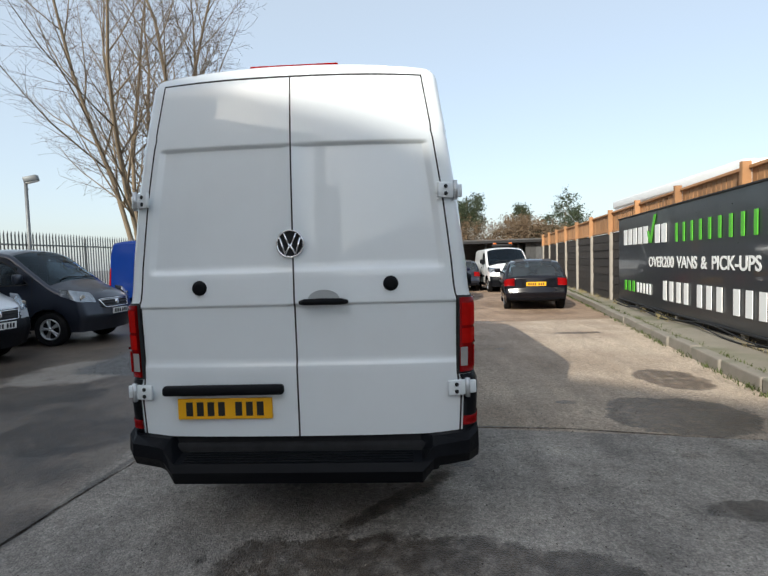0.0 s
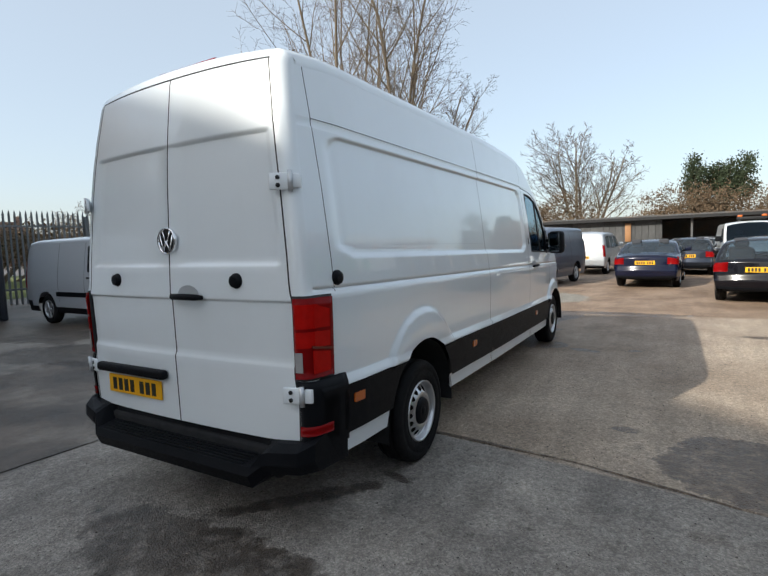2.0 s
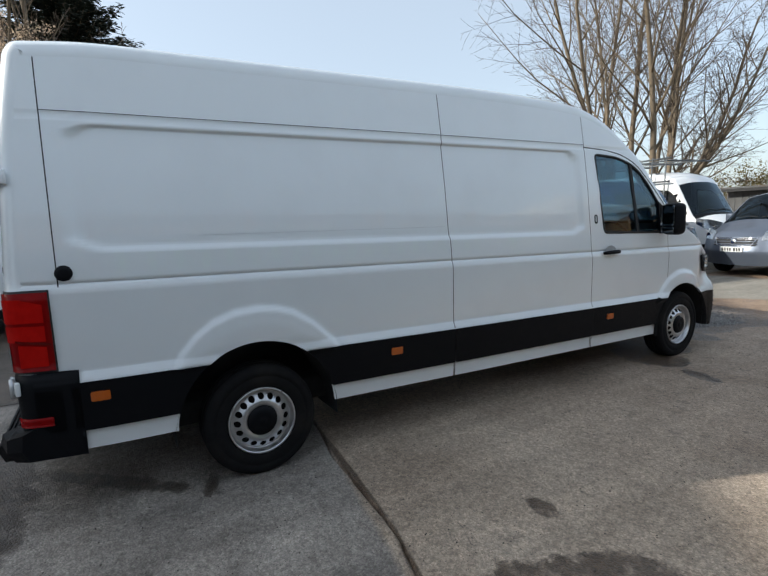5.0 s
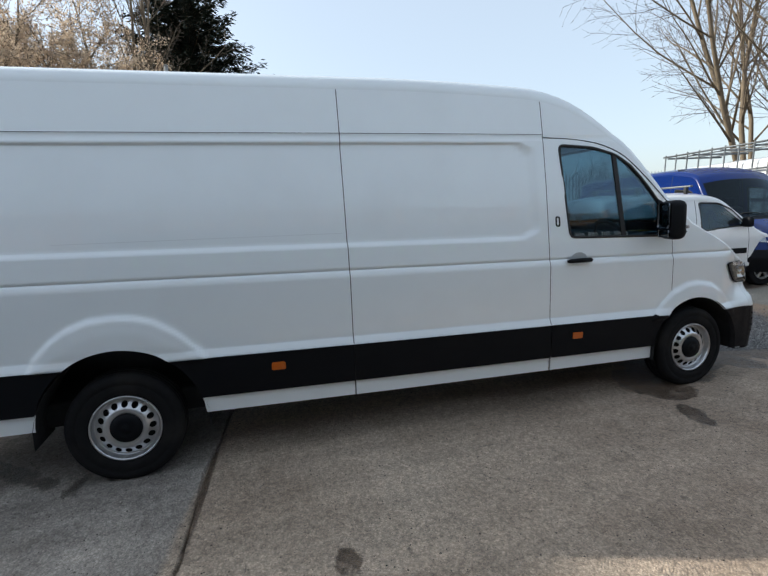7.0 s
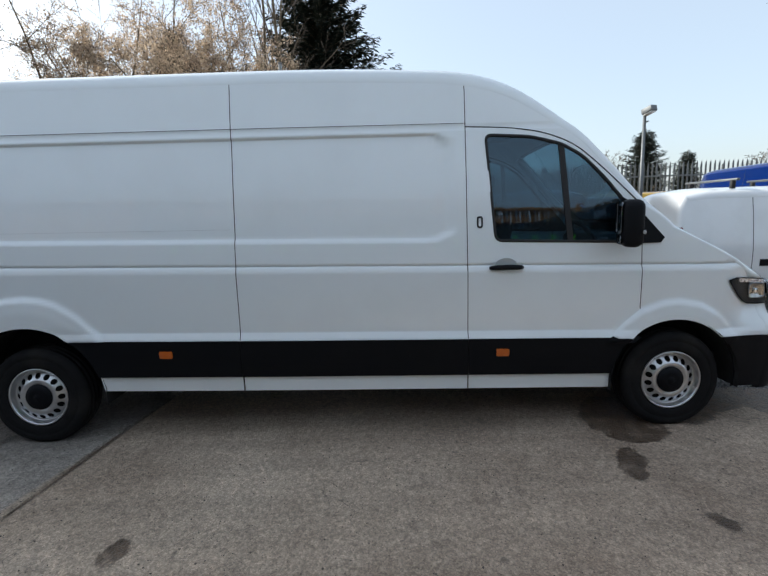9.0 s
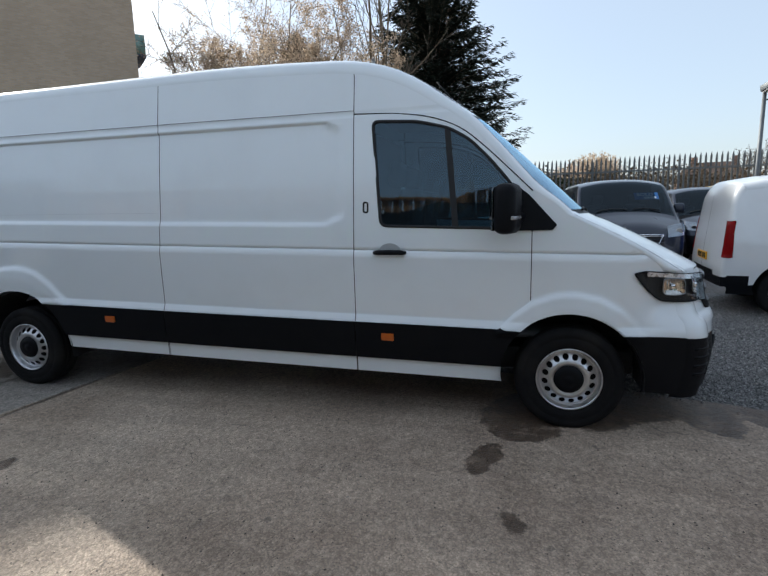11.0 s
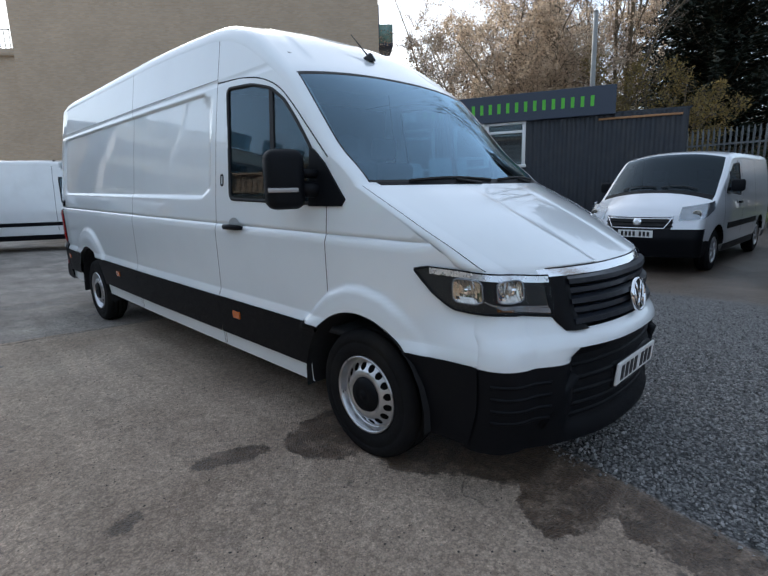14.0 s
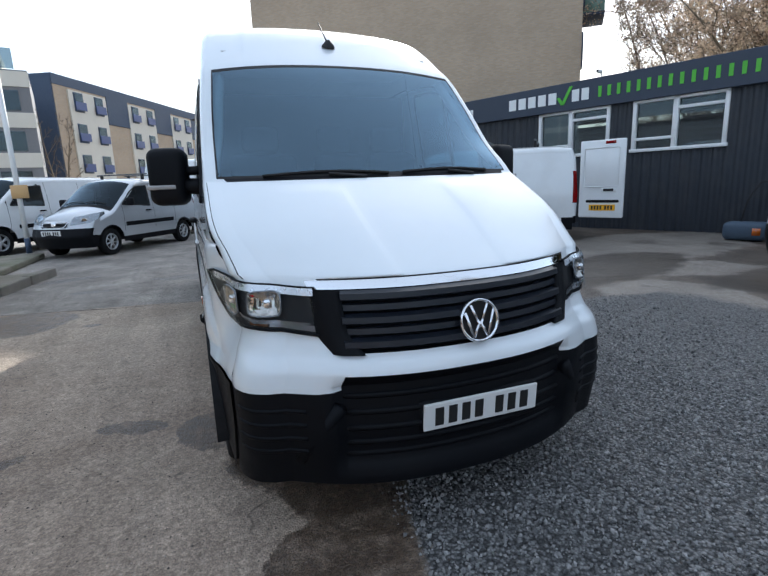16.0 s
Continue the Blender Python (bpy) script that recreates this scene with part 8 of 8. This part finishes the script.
parked("people_carrier", "silver people carrier with side windows by the shed", pose(-0.78, 20.3, 0, 0, 0, -5), SMALL, SILVER, SILVER, "five", windows=([(0.35, 1.55), (1.05, 1.60), (1.05, 1.10), (0.35, 1.10)], [(1.18, 1.60), (1.88, 1.60), (1.90, 1.08), (1.18, 1.10)]), category="car")
parked("dark_hatchback", "dark hatchback parked near the open shed", pose(2.95, 19.6, 0, 0, 0, -4), HATCH, GREY_DARK, PLASTIC, "five", step=0.1, category="car")
parked("silver_hatchback", "silver hatchback under the open shed roof", pose(3.6, 24.4, 0, 0, 0, -2), HATCH, SILVER, PLASTIC, "five", step=0.1, category="car")
parked("dark_estate_van", "dark small van parked beside the graphite van", pose(-12.6, 10.15, 0, 0, 0, -91), SMALL, GREY_DARK, PLASTIC, "five", step=0.1)
parked("blue_van", "blue high-roof van behind the parked vans", pose(-8.15, 12.5, 0, 0, 0, -97) @ Matrix.Diagonal((1, 0.97, 0.95, 1)), LARGE, BLUE, PLASTIC, "steel", step=0.1)
parked("yellow_van", "yellow panel van parked by the palisade fence", pose(-13.65, 11.3, 0, 0, 0, 2), MED, YELLOW_PAINT, PLASTIC, "steel", step=0.1)
glazing, gz_hull = parked("glazing_van", "white high-roof van carrying a steel glass rack", pose(-8.85, 16.15, 0, 0, 0, -97) @ Matrix.Diagonal((1, 1, 1.09, 1)), LARGE, WHITE_B, PLASTIC, "steel", step=0.1)
truck, tr_hull = parked("tipper_truck", "white works van with an amber roof beacon bar", pose(4.95, 23.4, 0, 0, 0, 180), MED, WHITE_B, PLASTIC, "steel", step=0.1)
part("beacon_bar", box(0, 2.9, 2.06, 0.9, 0.22, 0.10, 0.03, 2), SEAM, truck, "dark beacon bar")
for bx in (-0.36, 0.36):
    part("beacon", box(bx, 2.9, 2.13, 0.16, 0.16, 0.10, 0.03, 2), AMBER, truck, "amber beacon")


def rack_on(v):
    """Steel glass rack: lattice on the van's near flank and over the roof."""
    sign = 1
    x0 = sign * 1.10
    for k in range(10):
        y = 0.3 + 0.45 * k
        part("rack_upright", tube([(x0, y, 0.75), (x0 - sign * 0.16, y, 2.85)], 0.022, 5), PALE, v)
    for z in (0.8, 1.5, 2.2, 2.8):
        x = x0 - sign * 0.16 * (z - 0.75) / 2.1
        part("rack_rail", tube([(x, 0.2, z), (x, 4.5, z)], 0.025, 5), PALE, v)
    for y in (0.4, 1.4, 2.4, 3.4, 4.3):
        part("rack_bar", tube([(-0.95, y, 2.75), (0.95, y, 2.75)], 0.025, 5), PALE, v)
    for x in (-0.6, 0.0, 0.6):
        part("rack_bar", tube([(x, 0.3, 2.77), (x, 4.4, 2.77)], 0.02, 5), PALE, v)


rack_on(glazing)


def rear_door_open(v, h):
    """The nearside rear door swung out on its hinges, with a plate, a lamp and a handle."""
    d = new("rear_door")
    d.parent = v
    d.matrix_basis = pose(-0.90, -0.02, 0.11, 0, 0, 180 + 65)
    part("door_panel", box(0.46, 0.0, 1.13, 0.90, 0.07, 1.45, 0.03, 3), WHITE_B, d)
    part("door_pressing", box(0.46, -0.036, 1.35, 0.70, 0.012, 0.72, 0.03, 2), WHITE_B, d)
    part("handle_recess", box(0.62, -0.04, 0.93, 0.30, 0.02, 0.11, 0.01, 1), SIGN_WHITE, d)
    part("handle", box(0.62, -0.055, 0.93, 0.20, 0.03, 0.05, 0.012, 2), SEAM, d)
    part("brake_lamp", box(0.62, -0.04, 1.80, 0.20, 0.02, 0.05, 0.008, 1), RED_LENS, d)
    part("plate_bar", box(0.5, -0.04, 0.72, 0.66, 0.03, 0.05, 0.01, 1), PLASTIC, d)
    plate(d, pose(0.5, -0.045, 0.60, 0, 0, 0), 0.52, 0.112, True)


rear_door_open(open_van, ov_hull)


# ---- small things ----
def security_camera(s, z):
    m = office.matrix_basis @ pose(s, -0.06, z)
    c = thing("security_camera", m, "small white security camera on top of the fascia board", "camera")
    part("bracket", tube([(0, 0, -0.02), (0, 0, 0.06), (0, -0.06, 0.11)], 0.018, 6), UPVC, c)
    part("housing", box(0, -0.13, 0.13, 0.09, 0.22, 0.08, 0.025, 3), UPVC, c)
    part("lens", tube([(0, -0.235, 0.13), (0, -0.25, 0.13)], 0.026, 10), SEAM, c)


security_camera(8.2, 3.89)


def flood_lamp(x, y, z, yaw, label):
    p = thing("lamp_post", pose(x, y, 0, 0, 0, yaw), label, "lamp post")
    part("pole", tube([(0, 0, 0), (0, 0, z)], [0.06, 0.045], 8), PALE, p)
    part("bracket", tube([(0, 0, z - 0.3), (0.0, 0.15, z - 0.25)], 0.02, 5), PALE, p)
    part("lamp_head", box(0.14, 0, z + 0.02, 0.36, 0.22, 0.16, 0.02, 2, m=pose(0, 0, 0, 0, -14, 0)), PALE, p)
    part("lamp_lens", box(0.16, 0, z - 0.07, 0.30, 0.18, 0.02, m=pose(0, 0, 0, 0, -14, 0)), SIGN_WHITE, p)
    return p


flood_lamp(-10.4, 11.3, 4.15, 20, "grey floodlight post among the parked vans")


def marker_post():
    p = thing("barrier_post", pose(4.75, -5.4, 0.12, 0, 0, 0), "white painted post with a blue foot and a small sign", "post")
    part("pole", tube([(0, 0, 0), (0, 0, 4.9)], 0.055, 10), SIGN_WHITE, p)
    part("foot", tube([(0, 0, 0), (0, 0, 0.35)], 0.062, 10), surface_once("blue_grey_paint", (0.05, 0.08, 0.14)), p, "blue-grey foot")
    part("notice", box(-0.05, 0.08, 1.42, 0.34, 0.02, 0.30, 0.004, 1), surface_once("buff_notice", (0.60, 0.38, 0.17)), p, "buff notice board")


marker_post()
bm = box(5.75, -3.2, 0.06, 2.7, 4.0, 0.12, 0.03, 2)
solid("pavement_island", bm, VERGE, None, "raised concrete island with worn kerb", "pavement")


def street_lamp(x, y):
    p = thing("street_lamp", pose(x, y, 0, 0, 0, 25), "dark twin-armed street lamp before the flats", "street lamp")
    part("pole", tube([(0, 0, 0), (0, 0, 6.5)], [0.09, 0.05], 8), SEAM, p)
    for s in (-1, 1):
        part("arm", tube([(0, 0, 6.3), (s * 0.5, 0, 6.6)], 0.03, 6), SEAM, p)
        part("lamp_head", box(s * 0.8, 0, 6.62, 0.75, 0.3, 0.12, 0.03, 2), SEAM, p)


street_lamp(-0.5, -33.0)
pole = thing("utility_pole", pose(-15.47, -0.02, 0), "grey concrete utility pole behind the office", "pole")
part("shaft", tube([(0, 0, -0.1), (0.02, 0, 7.13)], [0.11, 0.075], 10), GREY_POLE, pole)
part("pole_cap", tube([(0.02, 0, 7.13), (0.02, 0, 7.18)], [0.085, 0.07], 10), GREY_POLE, pole)
cable = thing("cable", pose(0, 0, 0), "slack black cables along the foot of the sign board", "cable")
for lift, sway in ((0.20, 0.0), (0.26, 1.3)):
    part("strand", tube([(fence_x(y) - 0.22 - 0.03 * math.sin(y * 1.7 + sway), y, lift + 0.035 * math.sin(y * 2.3 + sway)) for y in np.linspace(2.2, 11.0, 45)], 0.012, 5), SEAM, cable)
mast = thing("mast", pose(-3.6, -32.0, 0), "thin dark mast beside the tan building", "mast")
part("pole", tube([(0, 0, 0), (0.1, 0, 9.5)], [0.07, 0.04], 6), SEAM, mast)
part("finial", tube([(-0.15, 0, 9.4), (0.35, 0, 9.55)], 0.03, 5), SEAM, mast)

# blue-grey machine with an orange label by the office wall, and its hose
mc = thing("compressor", pose(-9.4, 1.6, 0, 0, 0, 20), "small blue-grey machine with an orange label by the office wall", "machine")
part("casing", box(0, 0, 0.2, 0.42, 0.75, 0.36, 0.10, 3), surface_once("blue_grey_casing", (0.06, 0.09, 0.13)), mc)
part("orange_label", box(0.215, 0.22, 0.2, 0.01, 0.14, 0.14), AMBER, mc)
part("hose", tube([(0.0, -0.1, 0.38), (-0.1, -0.05, 0.8), (-0.25, 0.1, 1.15), (-0.3, 0.3, 1.18)], 0.018, 6), SEAM, mc)


# crushed stone on the darker side of the yard
def stones():
    rng = random.Random(77)
    bm0 = bmesh.new()
    bmesh.ops.create_icosphere(bm0, subdivisions=1, radius=1.0)
    base = [v.co.copy() for v in bm0.verts]
    tri = [tuple(v.index for v in f.verts) for f in bm0.faces]
    bm0.free()
    tri = tri[::2] + tri[1::2]
    oct_v = [Vector(q) for q in ((1, 0, 0), (-1, 0, 0), (0, 1, 0), (0, -1, 0), (0, 0, 1), (0, 0, -0.6))]
    oct_f = [(0, 2, 4), (2, 1, 4), (1, 3, 4), (3, 0, 4), (2, 0, 5), (1, 2, 5), (3, 1, 5), (0, 3, 5)]
    vs, fs = [], []
    n = 0
    while n < 34000:
        x, y = rng.triangular(-4.6, 0.9, 0.2), rng.uniform(3.9, 10.2)
        edge = 0.20 + 0.27 * (y - 6.62) + 0.05 * math.sin(y * 5.1) + rng.gauss(0, 0.05)
        if x > edge or y < 4.08 - 0.16 * (x + 2.9) + rng.gauss(0, 0.2) or x < -4.4 - 0.08 * (y - 5.5) + rng.gauss(0, 0.2) or y > 8.7 - 0.55 * (x + 0.6) + rng.gauss(0, 0.2) or (-0.95 < x and y < 6.2):
            continue
        n += 1
        s = rng.choice((0.004, 0.005, 0.006, 0.008, 0.011)) * rng.uniform(0.7, 1.3)
        r = Euler((rng.uniform(0, 6), rng.uniform(0, 6), rng.uniform(0, 6))).to_matrix()
        i = len(vs)
        for q in oct_v:
            w = r @ Vector((q.x * rng.uniform(0.7, 1.3), q.y * rng.uniform(0.7, 1.2), q.z * rng.uniform(0.6, 1.1)))
            vs.append((x + w.x * s, y + w.y * s, s * 0.5 + w.z * s))
        fs += [tuple(i + k for k in f) for f in oct_f]
    o = new("gravel", mesh_of("gravel", vs, fs, STONE, False))
    return tagged(o, "loose grey crushed stone on dark ground", "gravel", kind="stuff")


def stone_material():
    m = surface("crushed_stone", (0.18, 0.18, 0.185), rough=0.55, var=0.2, scale=60)
    nt = m.node_tree
    geo, ramp, b = nt.nodes.new("ShaderNodeNewGeometry"), nt.nodes.new("ShaderNodeValToRGB"), nt.nodes["Principled BSDF"]
    ramp.color_ramp.elements[0].color, ramp.color_ramp.elements[1].color = (0.078, 0.078, 0.080, 1), (0.40, 0.39, 0.375, 1)
    nt.links.new(geo.outputs["Random Per Island"], ramp.inputs[0])
    nt.links.new(ramp.outputs[0], b.inputs["Base Color"])
    return m


STONE = stone_material()
stones()


def grit_material():
    m = surface("loose_grit", (0.1, 0.09, 0.08), rough=0.9, var=0.2, scale=60)
    nt = m.node_tree
    geo, ramp, b = nt.nodes.new("ShaderNodeNewGeometry"), nt.nodes.new("ShaderNodeValToRGB"), nt.nodes["Principled BSDF"]
    ramp.color_ramp.elements[0].color, ramp.color_ramp.elements[1].color = (0.035, 0.03, 0.027, 1), (0.34, 0.29, 0.24, 1)
    ramp.color_ramp.elements.new(0.7).color = (0.12, 0.098, 0.08, 1)
    nt.links.new(geo.outputs["Random Per Island"], ramp.inputs[0])
    nt.links.new(ramp.outputs[0], b.inputs["Base Color"])
    return m


GRIT = grit_material()


# scattered grit
def grit():
    rng = random.Random(5)
    vs, fs = [], []
    for k in range(16000):
        x, y = rng.triangular(-3.5, 4.2, 1.8), rng.uniform(-2.4, 9.5)
        s = rng.choice((0.0018, 0.002, 0.002, 0.0025, 0.003, 0.003, 0.004, 0.0055)) * rng.uniform(0.7, 1.3)
        i = len(vs)
        for a, b, c in ((1, 0, 0), (-1, 0.3, 0), (0.2, 1, 0.1), (0, -1, 0), (0, 0, 1.1)):
            vs.append((x + a * s * rng.uniform(0.7, 1.3), y + b * s, 0.001 + c * s * 0.8))
        fs += [(i, i + 2, i + 4), (i + 2, i + 1, i + 4), (i + 1, i + 3, i + 4), (i + 3, i, i + 4)]
    o = new("grit", mesh_of("grit", vs, fs, GRIT, False))
    return tagged(o, "scattered dark grit and crumbs on the concrete", "grit", kind="stuff")


grit()
